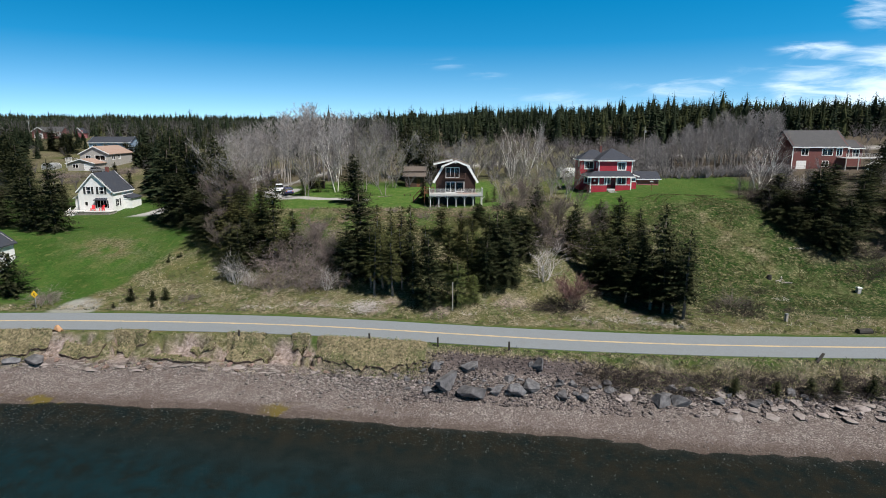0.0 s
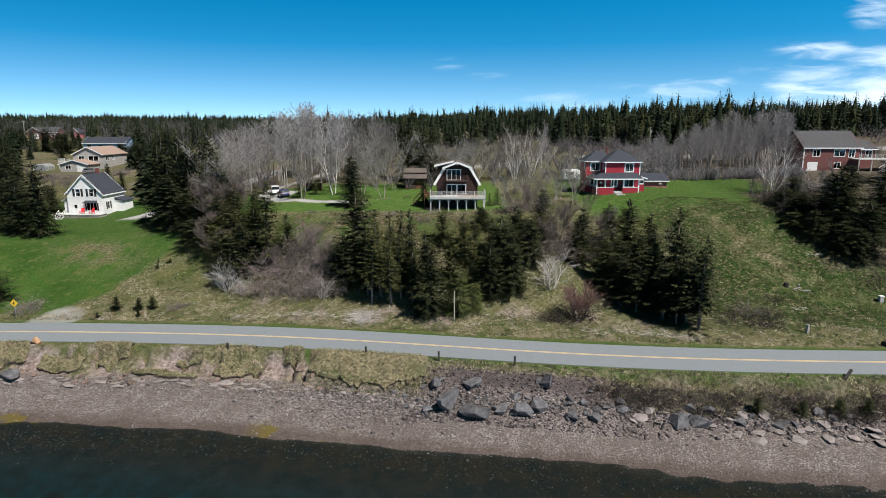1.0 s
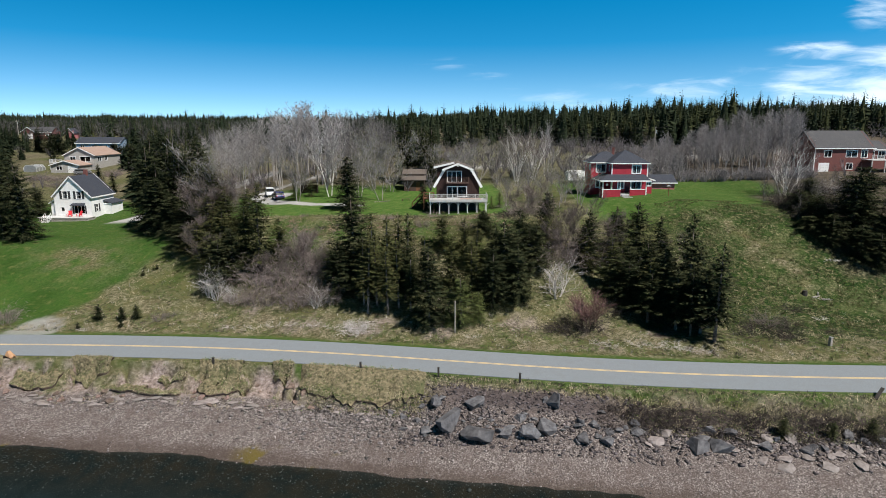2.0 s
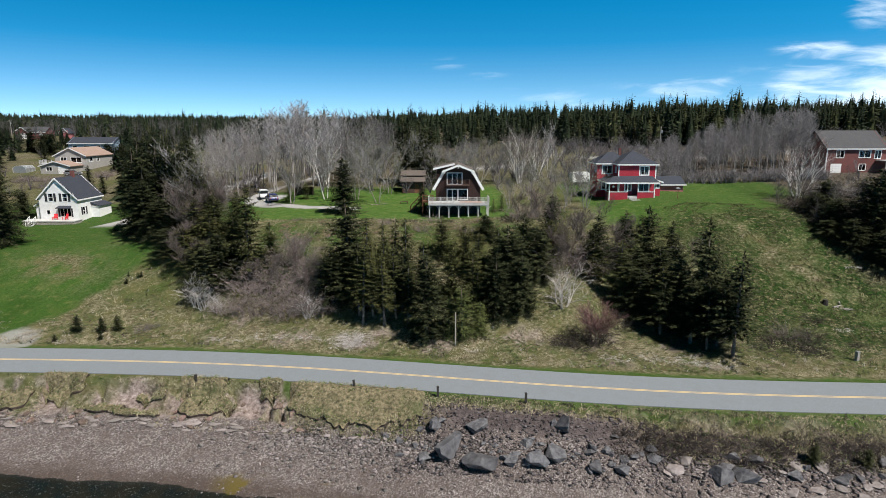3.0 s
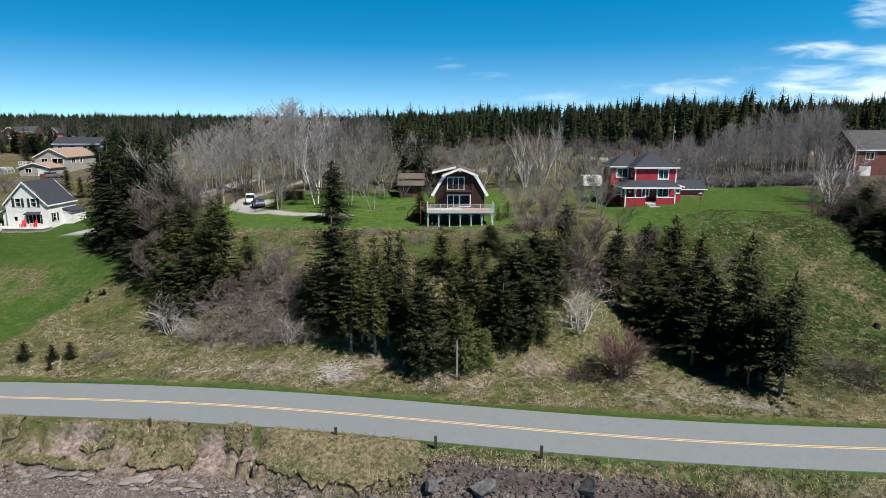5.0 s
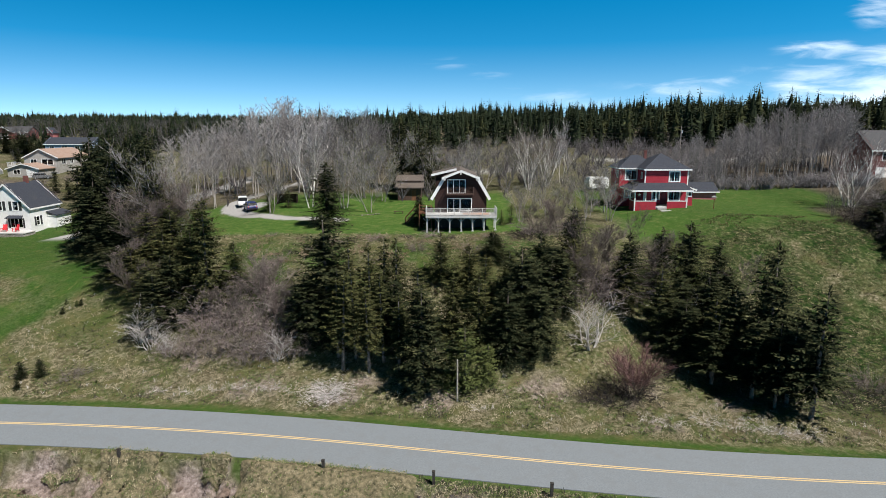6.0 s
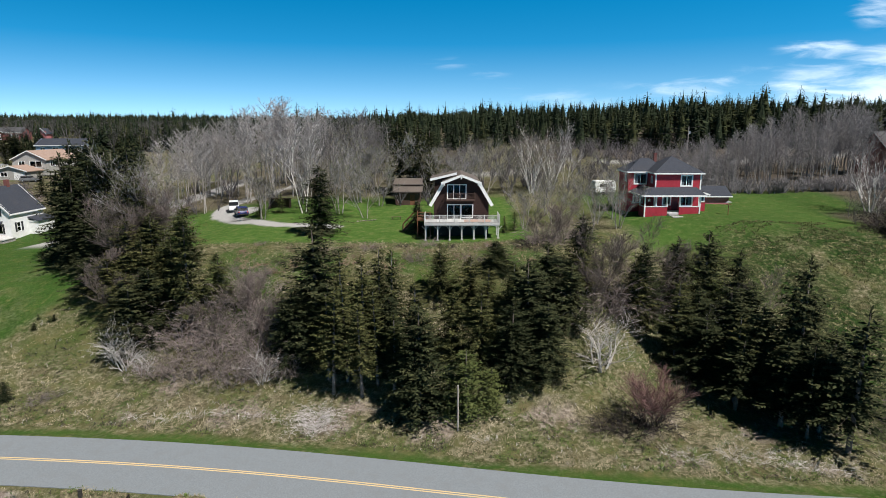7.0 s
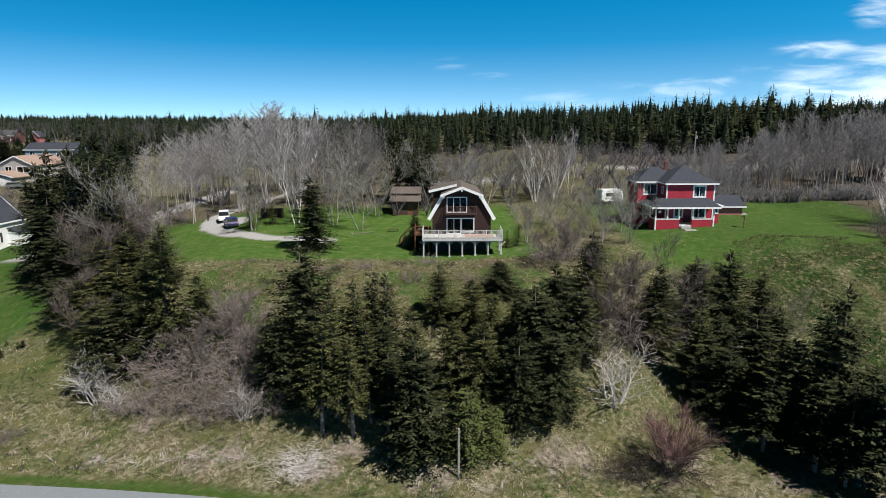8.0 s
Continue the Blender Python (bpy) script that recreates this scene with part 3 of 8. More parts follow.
bare = np.clip(wobble(gxx, gyy, 2.1, 25) * 1.2 + 0.35, 0, 1)
soil = ease(-3.5, -4.5, gd + 0.5 * rag) * ease(-10.5, -8.5, gd) * np.clip(gleft * bare + grub * ease(-4.6, -6.4, gd + rag) + 0.35 * bare, 0, 1)
rock_e = ease(16, 19, gxx) * ease(-5.4, -6.2, gd + 0.6 * rag) * ease(-10.5, -9.0, gd + 0.5 * rag)
warp = gxx + 0.9 * wobble(gxx, gd, 2.4, 12) + 0.3 * wobble(gxx, gd, 0.8, 13)
for sx, sw, sd in SCOOPS:
    soil = np.maximum(soil, np.exp(-((warp - sx) / (sw * 0.95)) ** 4) * ease(-4.0, -4.6, gd + 0.3 * rag) * ease(-9.5, -8.5, gd))
for gx_, gw, gdp in GULLIES:
    soil = np.maximum(soil, np.exp(-((warp - gx_) / (gw * 1.8)) ** 2) * ease(-4.4, -4.9, gd) * ease(-9.5, -8.5, gd))
soil = np.maximum(soil, 0.65 * ease(0.15, 0.55, wobble(gxx, gyy, 2.8, 51)) * ease(5.5, 7.0, gd) * ease(15, 11, gd) * ease(-34, -28, gxx) * ease(36, 30, gxx))
beach = ease(-7.0, -8.2, gd + 0.5 * rag - 0.8 * gleft)
dry = np.clip(ease(4.5, 6.5, gd) * ease(19, 10, gd + 2.5 * rag) * 0.9 + ease(-4, -5, gd) * ease(-9, -7.5, gd) * 0.8, 0, 1)
dry = np.maximum(dry, 0.5 * ease(30, 34, gxx + 2 * rag) * ease(48, 40, gxx + 2 * rag) * ease(86, 90, gyy) * ease(98, 93, gyy + rag))
# rough field east of the grove; its layer carries the painted slope shade
field = ease(30, 40, gxx + 1.5 * rag) * ease(7, 12, gd) * ease(142, 139, gyy + rag)
field = field * (1 - 0.88 * ease(104, 111, gyy + 1.2 * rag))
worn_x = np.interp(gyy, (84, 90, 95.5, 101, 105.5), (49.5, 50, 47.5, 44.5, 43.5))
spot = 1.2 * np.exp(-((gxx - worn_x + 1.1 * rag) / np.interp(gyy, (84, 95, 105), (2.6, 3.4, 1.7))) ** 2) * ease(83, 88, gyy) * ease(107.5, 105, gyy)
spot = spot * (0.15 + 0.85 * ease(-0.4, 0.3, wobble(gxx, gyy, 1.3, 34)))
spot = np.maximum(spot, 0.55 * ease(0.15, 0.6, wobble(gxx, gyy, 5.0, 33)) * ease(40, 44, gxx) * ease(102, 96, gyy + rag) * ease(8, 12, gd))
field = field * (1 - np.clip(spot, 0, 1))
lawn = lawn * (1 - np.clip(spot, 0, 1))
dry = np.maximum(dry, np.clip(0.8 * spot, 0, 1) * (gxx > 36))
dry = np.maximum(dry, 0.75 * dry_w)
litter = ease(140, 144, gyy + 1.5 * rag) * ease(42, 46, gxx) * 0.95
litter = np.maximum(litter, 0.9 * ease(68, 72, gxx + rag) * ease(112, 118, gyy) * ease(60, 64, gxx))
litter = np.maximum(litter, ease(-58, -62, gxx) * ease(142, 152, gyy + rag) * (0.05 + 0.4 * ease(-0.1, 0.5, wobble(gxx, gyy, 9, 37))))
litter = np.maximum(litter, 0.6 * ease(140, 150, gyy + 2 * rag) * ease(-60, -54, gxx) * (1 - 0.75 * ease(0, 6, gxx) * ease(44, 38, gxx)))
litter = np.maximum(litter, 0.75 * ease(46, 50, gxx - 0.5 * (gyy - 100)) * ease(56, 60, gxx) * ease(88, 92, gyy) * ease(126, 120, gyy + rag))
thicket = ease(136, 146, gyy + 2 * rag) * (1 - 0.8 * ease(-58, -64, gxx) * ease(320, 300, gyy))
dry = np.maximum(dry, 0.85 * thicket)
# warmer, barer slope below the timber house
dry = np.maximum(dry, 0.8 * ease(-27, -24, gxx) * ease(12, 8, gxx) * ease(94, 97, gyy + rag) * ease(106, 104.5, gyy + rag) * ease(-0.5, 0.2, wobble(gxx, gyy, 5, 27)))
gravel = ease(1.9, 1.5, drive_d + 0.25 * rag)
gravel = np.maximum(gravel, ease(4.6, 4.0, np.hypot(gxx + 37.4, gyy - 137.0) + 0.4 * rag))
gravel = np.maximum(gravel, ease(2.4, 1.8, np.abs(gyy - 178 - 0.1 * (gxx - 40)) + 0.3 * rag) * ease(-5, 0, gxx) * 0.8)
gravel = np.maximum(gravel, 0.6 * ease(3.4, 2.4, np.hypot((gxx + 51.8) * 0.9, gyy - 79.3) + 0.7 * rag))
gravel = np.maximum(gravel, ease(2.6, 2.2, np.abs(gxx + 62 - 0.2 * (gyy - 130))) * ease(120, 124, gyy) * ease(190, 184, gyy))
sea_l = ease(SEA_Z + 0.02, SEA_Z - 0.10, gzz)
weed = 0.9 * ease(0.15, 0.5, wobble(gxx, gyy, 2.6, 26)) * ease(SEA_Z + 0.5, SEA_Z + 0.25, gzz) * np.clip(ease(-20, -17, gxx) * ease(-4, -7, gxx) + ease(-38, -40, gxx), 0, 1)
shale = np.maximum(grub * ease(-4.6, -6.0, gd + rag) * ease(-11.5, -9.5, gd), 0.85 * rock_e)
for key, val in (("shale", shale), ("lawn", lawn), ("soil", soil), ("beach", beach), ("wet", 0.7 * ease(SEA_Z + 0.42, SEA_Z + 0.12, gzz + 0.08 * rag) + 0.15 * ease(0.1, 0.6, wobble(gxx, gyy, 4.0, 38)) * ease(-9.5, -12, gd)), ("fresh", np.clip(0.25 * verge + 0.9 * lawn_t + 0.45 * lawn_r * ease(62, 54, gxx), 0, 1)), ("dry", dry), ("field", field), ("litter", litter), ("gravel", gravel), ("weed", weed), ("sea", sea_l), ("deep", ease(SEA_Z - 0.25, SEA_Z - 1.6, gzz))):
    at = ground_mesh.attributes.new(key, "FLOAT", "POINT")
    at.data.foreach_set("value", np.clip(val, 0, 1).astype(np.float32).ravel())
ground_mesh.polygons.foreach_set("use_smooth", np.ones(len(ground_mesh.polygons), bool))
ground = tagged(new("ground", ground_mesh), "grassy coastal slope with pebble beach, bank and lawns", "ground", kind="structure")


def ribbon(name, lo, hi, top, thick, material, x0=-300, x1=300, step=1.5):
    """A strip that keeps to the road's line, between two offsets from its centre."""
    xs = np.arange(x0, x1 + step, step)
    cy = road_y(xs)
    sl = np.gradient(cy, xs)
    nxv, nyv = -sl / np.hypot(1, sl), 1 / np.hypot(1, sl)
    bm = bmesh.new()
    rows = [[bm.verts.new((x + o * a, y + o * b, z)) for o, z in ((lo, top - thick), (lo, top), (hi, top), (hi, top - thick))] for x, y, a, b in zip(xs, cy, nxv, nyv)]
    for p, q in zip(rows, rows[1:]):
        for i in range(3):
            bm.faces.new((p[i], q[i], q[i + 1], p[i + 1]))
    return part(name, bm, material, None)


road = tagged(ribbon("road", -3.3, 3.3, ROAD_Z + 0.05, 0.4, M_ASPHALT), "grey two-lane asphalt road with a worn surface", "road", kind="structure")
for off in (-0.11, 0.11):
    line = ribbon("centre_line", off - 0.055, off + 0.055, ROAD_Z + 0.056, 0.006, M_LINE)
    line.parent = road

bm = bmesh.new()
for c in ((-4000, -4000), (4000, -4000), (4000, 66), (-4000, 66)):
    bm.verts.new((*c, SEA_Z))
bm.faces.new(bm.verts[:])
water_mesh = bpy.data.meshes.new("water")
bm.to_mesh(water_mesh)
bm.free()
water_mesh.materials.append(M_WATER)
water = tagged(new("water", water_mesh), "dark calm bay water over a weedy shore", "water", kind="structure")

# ---- vegetation ----
class Growth:
    """Gathers quads: twigs and needles as pointed blades, wood as tapered tubes."""

    def __init__(self, seed):
        self.v, self.q, self.r = [], [], random.Random(seed)

    def blade(self, p, d, side, length, width, sag=0.0):
        i = len(self.v)
        a = (p[0] + d[0] * length * 0.5, p[1] + d[1] * length * 0.5, p[2] + d[2] * length * 0.5)
        w = width * 0.5
        self.v += [p, (a[0] + side[0] * w, a[1] + side[1] * w, a[2] + side[2] * w),
                   (p[0] + d[0] * length, p[1] + d[1] * length, p[2] + d[2] * length - sag),
                   (a[0] - side[0] * w, a[1] - side[1] * w, a[2] - side[2] * w)]
        self.q.append((i, i + 1, i + 2, i + 3))

    def wood(self, a, b, r0, r1, n=4):
        a, b = Vector(a), Vector(b)
        q = (b - a).to_track_quat("Z", "Y")
        i = len(self.v)
        for p, r in ((a, r0), (b, r1)):
            for k in range(n):
                c = p + q @ Vector((r * math.cos(2 * math.pi * k / n), r * math.sin(2 * math.pi * k / n), 0))
                self.v.append((c.x, c.y, c.z))
        for k in range(n):
            j = (k + 1) % n
            self.q.append((i + k, i + j, i + n + j, i + n + k))

    def mesh(self, name, material):
        return quad_mesh(name, self.v, self.q, material)


def unit(v):
    k = math.sqrt(v[0] * v[0] + v[1] * v[1] + v[2] * v[2]) or 1.0
    return (v[0] / k, v[1] / k, v[2] / k)


def spruce_crown(g, h, reach, bare, whorls, per, twig):
    """Whorls of drooping boughs, each a flat spray of needled twigs."""
    r = g.r
    lean = [(r.uniform(-0.25, 0.25), r.uniform(-0.25, 0.25)) for _ in range(3)]
    lop = r.uniform(0, 6.28)
    waist = [r.uniform(0.72, 1.15) for _ in range(9)]
    for w in range(whorls):
        s = (w + r.uniform(-0.3, 0.3)) / whorls
        z0 = h * (bare + (0.985 - bare) * s)
        rel = max(0.0, 1 - z0 / h)
        full = reach * (rel ** 0.73) * (0.62 + 0.38 * min(1, (s + 0.02) * 6))
        full *= waist[min(8, int(max(0, s) * 9))]
        for b in range(per if rel > 0.18 else 4):
            az = 6.283 * (b + r.uniform(-0.4, 0.4)) / per + w * 1.1
            ln = full * r.uniform(0.62, 1.16) * (1 + 0.18 * math.sin(az - lop)) + 0.10
            lift = 0.55 * (1 - rel) ** 1.5 - 0.16 * rel + r.uniform(-0.12, 0.12)
            ca, sa_ = math.cos(az), math.sin(az)
            n = max(2, int(ln / (0.205 + 0.05 * rel)))
            for k in range(n + 1):
                t = (k + 0.6) / (n + 0.6)
                rr = ln * t
                p = (ca * rr, sa_ * rr, z0 + ln * (lift * t - 0.22 * t * t + 0.10 * t ** 4))
                size = twig * (0.75 + 0.5 * r.random()) * (1.15 - 0.45 * t)
                for sd in (-1, 1):
                    tw = sd * r.uniform(0.45, 1.05)
                    da = az + tw
                    d = unit((math.cos(da), math.sin(da), r.uniform(-0.28, 0.30)))
                    side = unit((-math.sin(da), math.cos(da), r.uniform(-0.4, 0.4)))
                    g.blade(p, d, side, size * 0.84, size * 0.31, 0.0)
                if r.random() < 0.6:  # hanging sprays
                    d = unit((ca * 0.5 + r.uniform(-.5, .5), sa_ * 0.5 + r.uniform(-.5, .5), -0.75))
                    g.blade(p, d, unit((-sa_ + r.uniform(-.5, .5), ca + r.uniform(-.5, .5), 0)), size * 0.62, size * 0.36)
                if r.random() < 0.3:  # upturned tips
                    d = unit((ca * 0.8 + r.uniform(-.4, .4), sa_ * 0.8 + r.uniform(-.4, .4), 0.6))
                    g.blade(p, d, unit((-sa_, ca, r.uniform(-.4, .4))), size * 0.5, size * 0.28)
    for k in range(10):
        g.blade((0, 0, h * (0.93 + 0.006 * k)), unit((r.uniform(-.6, .6), r.uniform(-.6, .6), 0.8)), (1, 0, 0), 0.35 * h / 10, 0.12)


def make_spruce(seed, h, reach, bare, whorls=25, per=7, twig=0.62, needles=None, bark=None, label="dark green spruce tree on the slope", name="spruce_tree"):
    root = thing(name, (0, 0, -400), label, "tree")
    t = Growth(seed)
    t.wood((0, 0, -0.5), (0, 0, h * 0.5), 0.016 * h, 0.010 * h, 7)
    t.wood((0, 0, h * 0.5), (0, 0, h * 0.98), 0.010 * h, 0.02, 5)
    z = 0.6
    while z < h * (bare + 0.25):  # dead lower stubs
        az = t.r.uniform(0, 6.28)
        ln = t.r.uniform(0.4, 1.0) * reach * 0.6
        t.wood((0, 0, z), (math.cos(az) * ln, math.sin(az) * ln, z - 0.1 * ln), 0.02, 0.006, 3)
        z += t.r.uniform(0.12, 0.35)
    c = Growth(seed + 50)
    spruce_crown(c, h, reach, bare, whorls, per, twig)
    for nm, me in (("trunk", t.mesh("trunk", bark or M_BARK)), ("crown", c.mesh("crown", needles or M_SPRUCE))):
        ob = new(nm, me)
        ob.parent = root
    return root


def limbs(g, tw, p, d, ln, rad, depth, spread, fine, up, kink=0.16):
    """A limb in bent lengths that forks; the last forks carry fine twigs."""
    r = g.r
    segs = 3 if depth > 1 else 2
    for k in range(segs):
        d = unit((d[0] + r.uniform(-kink, kink), d[1] + r.uniform(-kink, kink), d[2] + r.uniform(-0.05, 0.12) * up))
        q = (p[0] + d[0] * ln / segs, p[1] + d[1] * ln / segs, p[2] + d[2] * ln / segs)
        if depth > 0:
            g.wood(p, q, rad * (1 - 0.2 * k), rad * (1 - 0.2 * (k + 1)), 5 if depth > 2 else 3)
        else:
            g.blade(p, d, unit((r.uniform(-1, 1), r.uniform(-1, 1), r.uniform(-1, 1))), ln / segs, max(0.03, rad * 1.6))
        p = q
        if depth > 0:
            for _ in range(1 if depth > 2 else 2):
                az, sp = r.uniform(0, 6.28), spread * r.uniform(0.6, 1.3)
                e = unit((d[0] + sp * math.cos(az), d[1] + sp * math.sin(az), d[2] * 0.9 + 0.15 * up))
                limbs(g, tw, p, e, ln * r.uniform(0.45, 0.68), rad * (0.5 - 0.06 * k), depth - 1, spread, fine, up, kink)
        if depth <= 1:
            for _ in range(fine):
                az = r.uniform(0, 6.28)
                e = unit((d[0] + 0.8 * math.cos(az), d[1] + 0.8 * math.sin(az), d[2] + 0.25 * up + r.uniform(-.3, .3)))
                s = unit((r.uniform(-1, 1), r.uniform(-1, 1), r.uniform(-1, 1)))
                o = r.random()
                tw.blade((p[0] - d[0] * ln / 3 * o, p[1] - d[1] * ln / 3 * o, p[2] - d[2] * ln / 3 * o), e, s, r.uniform(0.5, 1.3), 0.042)


def make_bare(seed, h, stems, spread, fine, bark, twigs, buds=0, depth=3, up=1.0, lean=0.18, thick=0.011, kink=0.16, name="bare_tree", label="leafless grey deciduous tree with fine twigs"):
    root = thing(name, (0, 0, -400), label, "tree")
    g, tw = Growth(seed), Growth(seed + 7)
    for s in range(stems):
        az = 6.283 * s / stems + g.r.uniform(-.5, .5)
        k = 0.0 if stems == 1 else lean * g.r.uniform(0.6, 1.5)
        base = (0.25 * math.cos(az) * (stems > 1), 0.25 * math.sin(az) * (stems > 1), -0.4)
        limbs(g, tw, base, unit((k * math.cos(az), k * math.sin(az), 1)), h * g.r.uniform(0.50, 0.62), thick * h, depth, spread, fine, up, kink)
    parts = [("trunk", g.mesh("trunk", bark))] + ([("crown", tw.mesh("crown", twigs))] if fine else [])
    if buds:
        lf = Growth(seed + 9)
        r = lf.r
        src = tw.v[2::4]
        for _ in range(buds):
            p = r.choice(src)
            q = (p[0] + r.uniform(-.3, .3), p[1] + r.uniform(-.3, .3), p[2] + r.uniform(-.3, .3))
            lf.blade(q, unit((r.uniform(-1, 1), r.uniform(-1, 1), r.uniform(-.6, 1))), unit((r.uniform(-1, 1), r.uniform(-1, 1), r.uniform(-1, 1))), r.uniform(.11, .22), 0.10)
        parts.append(("foliage", lf.mesh("foliage", M_BUD)))
    for nm, me in parts:
        ob = new(nm, me)
        ob.parent = root
    return root


def make_slim(seed, h, crown, boughs, twigs_each, bark, twigs, low=0.3, label="slender bare tree of a close stand", name="bare_tree"):
    """A straight stem of a close stand: rising boughs with lacy twigs."""
    root = thing(name, (0, 0, -400), label, "tree")
    g, tw = Growth(seed), Growth(seed + 7)
    r = g.r
    line, p = [], (0.0, 0.0, -0.4)
    for k in range(7):
        q = (p[0] + r.uniform(-.16, .16), p[1] + r.uniform(-.16, .16), h * (k + 1) / 7.4)
        g.wood(p, q, 0.0085 * h * (1 - k / 8), 0.0085 * h * (1 - (k + 1) / 8), 5)
        line.append((p, q))
        p = q
    for b in range(boughs):
        s = low + (0.97 - low) * (b + r.random()) / boughs
        k = min(6, int(s * 7))
        f = s * 7 - k
        a, c = line[k]
        p = tuple(a[i] + (c[i] - a[i]) * f for i in range(3))
        az = b * 2.4 + r.uniform(-.5, .5)
        ln = h * crown * (1.15 - 0.75 * s) * r.uniform(0.6, 1.2)
        d = unit((math.cos(az), math.sin(az), r.uniform(0.55, 1.25)))
        for seg in range(2):
            q = tuple(p[i] + d[i] * ln * 0.5 for i in range(3))
            g.wood(p, q, 0.0030 * h * (1 - 0.45 * seg), 0.0030 * h * (0.55 - 0.3 * seg), 3)
            for _ in range(twigs_each):
                o = r.random()
                e = unit((d[0] + r.uniform(-.9, .9), d[1] + r.uniform(-.9, .9), d[2] * 0.7 + r.uniform(-.3, .6)))
                tw.blade(tuple(p[i] + d[i] * ln * 0.5 * o for i in range(3)), e, unit((r.uniform(-1, 1), r.uniform(-1, 1), r.uniform(-1, 1))), ln * r.uniform(.22, .5), 0.036)
            d = unit((d[0] + r.uniform(-.25, .25), d[1] + r.uniform(-.25, .25), d[2] + r.uniform(0, .5)))
            p = q
    for nm, me in (("trunk", g.mesh("trunk", bark)), ("crown", tw.mesh("crown", twigs))):
        ob = new(nm, me)
        ob.parent = root
    return root


def make_shrub(seed, rad, h, stems, side, material, name="bare_shrub", label="tangled leafless brown shrub"):
    """Arching stems from a broad foot, with side twigs."""
    g = Growth(seed)
    r = g.r
    for _ in range(stems):
        a, k = r.uniform(0, 6.28), math.sqrt(r.random())
        p = (rad * 0.55 * k * math.cos(a), rad * 0.55 * k * math.sin(a), -0.15)
        out, ln = r.uniform(0.1, 0.9), h * r.uniform(0.24, 0.42) * (1.15 - 0.5 * k)
        b = a + r.uniform(-1.2, 1.2)
        d = unit((out * math.cos(b), out * math.sin(b), 1))
        w = r.uniform(0.018, 0.04)
        for s in range(4):
            q = (p[0] + d[0] * ln * .7, p[1] + d[1] * ln * .7, p[2] + d[2] * ln * .7)
            if s < 2:
                g.wood(p, q, w * (1 - s * 0.28), w * (0.72 - s * 0.25), 3)
            else:
                g.blade(p, d, unit((r.uniform(-1, 1), r.uniform(-1, 1), r.uniform(-1, 1))), ln * 0.75, 0.04)
            p = q
            d = unit((d[0] + r.uniform(-.5, .5) + 0.25 * math.cos(b), d[1] + r.uniform(-.5, .5) + 0.25 * math.sin(b), d[2] + r.uniform(-.65, .2)))
            for _ in range(side):
                e = unit((d[0] + r.uniform(-1.2, 1.2), d[1] + r.uniform(-1.2, 1.2), d[2] + r.uniform(-.9, .7)))
                g.blade(p, e, unit((r.uniform(-1, 1), r.uniform(-1, 1), r.uniform(-1, 1))), r.uniform(.22, .7), 0.028)
    return tagged(new(name, g.mesh(name, material)), label, "shrub")


def top_out(proto, x, y, top, reach, tall=10.0, base_reach=3.5, label="", group=""):
    """Plants a tree so that its tip stands at the height top, with boughs reaching that far."""
    size = (top - gz(x, y)) / tall
    return plant(proto, x, y, size, 1.28 * reach / (base_reach * size), label=label, group=group)


def plant(proto, x, y, size=1.0, wide=1.0, turn=None, sink=0.15, label="", group="", rnd=random.Random(5)):
    turn = rnd.uniform(0, 360) if turn is None else turn
    m = pose(x, y, gz(x, y) - sink, rnd.uniform(-2, 2), rnd.uniform(-2, 2), turn) @ Matrix.Diagonal((size * wide, size * wide, size, 1))
    ob = copy_thing(proto, m)
    return tagged(ob, label, "", group)


SPRUCES = [make_spruce(11, 10, 3.5, 0.04, 22, 8), make_spruce(12, 10, 3.2, 0.07, 22, 8), make_spruce(13, 10, 3.9, 0.03, 22, 8),
           make_spruce(14, 10, 2.8, 0.08, 26, 7), make_spruce(15, 10, 2.7, 0.26, 20, 7, label="spruce tree with a bare lower trunk")]
YOUNG = make_spruce(16, 5, 1.5, 0.03, 18, 7, 0.36, M_YOUNG, label="young yellow-green spruce on the slope")
AIRY = make_spruce(17, 10, 3.9, 0.24, 14, 6, 0.66, label="open-crowned spruce with a bare dark trunk")
DUSTY = make_spruce(18, 10, 3.5, 0.10, 22, 7, 0.56, M_OLIVE, label="olive spruce with dead lower branches")
LANKY = [make_spruce(19, 10, 2.5, 0.30, 19, 6, 0.50, M_OLIVE, M_DIMBARK, label="lanky olive spruce with a bare pale trunk"),
         make_spruce(20, 10, 2.3, 0.24, 20, 6, 0.50, M_OLIVE, M_DIMBARK, label="thin spruce with a bare grey trunk")]
M_TWIG_BROWN = surface("brown_twigs", (0.082, 0.065, 0.060), (0.175, 0.142, 0.130), 1.0, 0.9, 0.0, vary=0.2)
BROWN = [make_bare(39, 8, 3, 0.55, 4, M_BARK, M_TWIG_BROWN, lean=0.3, thick=0.008, label="brown leafless tree among the spruces"),
         make_bare(40, 8, 2, 0.6, 4, M_BARK, M_TWIG_BROWN, lean=0.3, thick=0.008, label="leafless tree with brownish purple twigs")]
PALE = [make_slim(81, 10, 0.25, 30, 11, M_GREYBARK, M_TWIG, label="slender pale-stemmed bare tree of a close stand"), make_slim(82, 10, 0.22, 28, 11, M_GREYBARK, M_TWIG, 0.36, label="slender pale-stemmed bare tree of a close stand"), make_slim(83, 10, 0.28, 32, 11, M_GREYBARK, M_TWIG, 0.28)]
ALDERS = [make_slim(87, 10, 0.34, 28, 12, M_DIMBARK, M_ALDER, 0.06, label="low dark leafless alder at the field's edge"), make_slim(88, 10, 0.38, 26, 12, M_DIMBARK, M_ALDER, 0.06, label="low dark leafless alder with grey stems")]
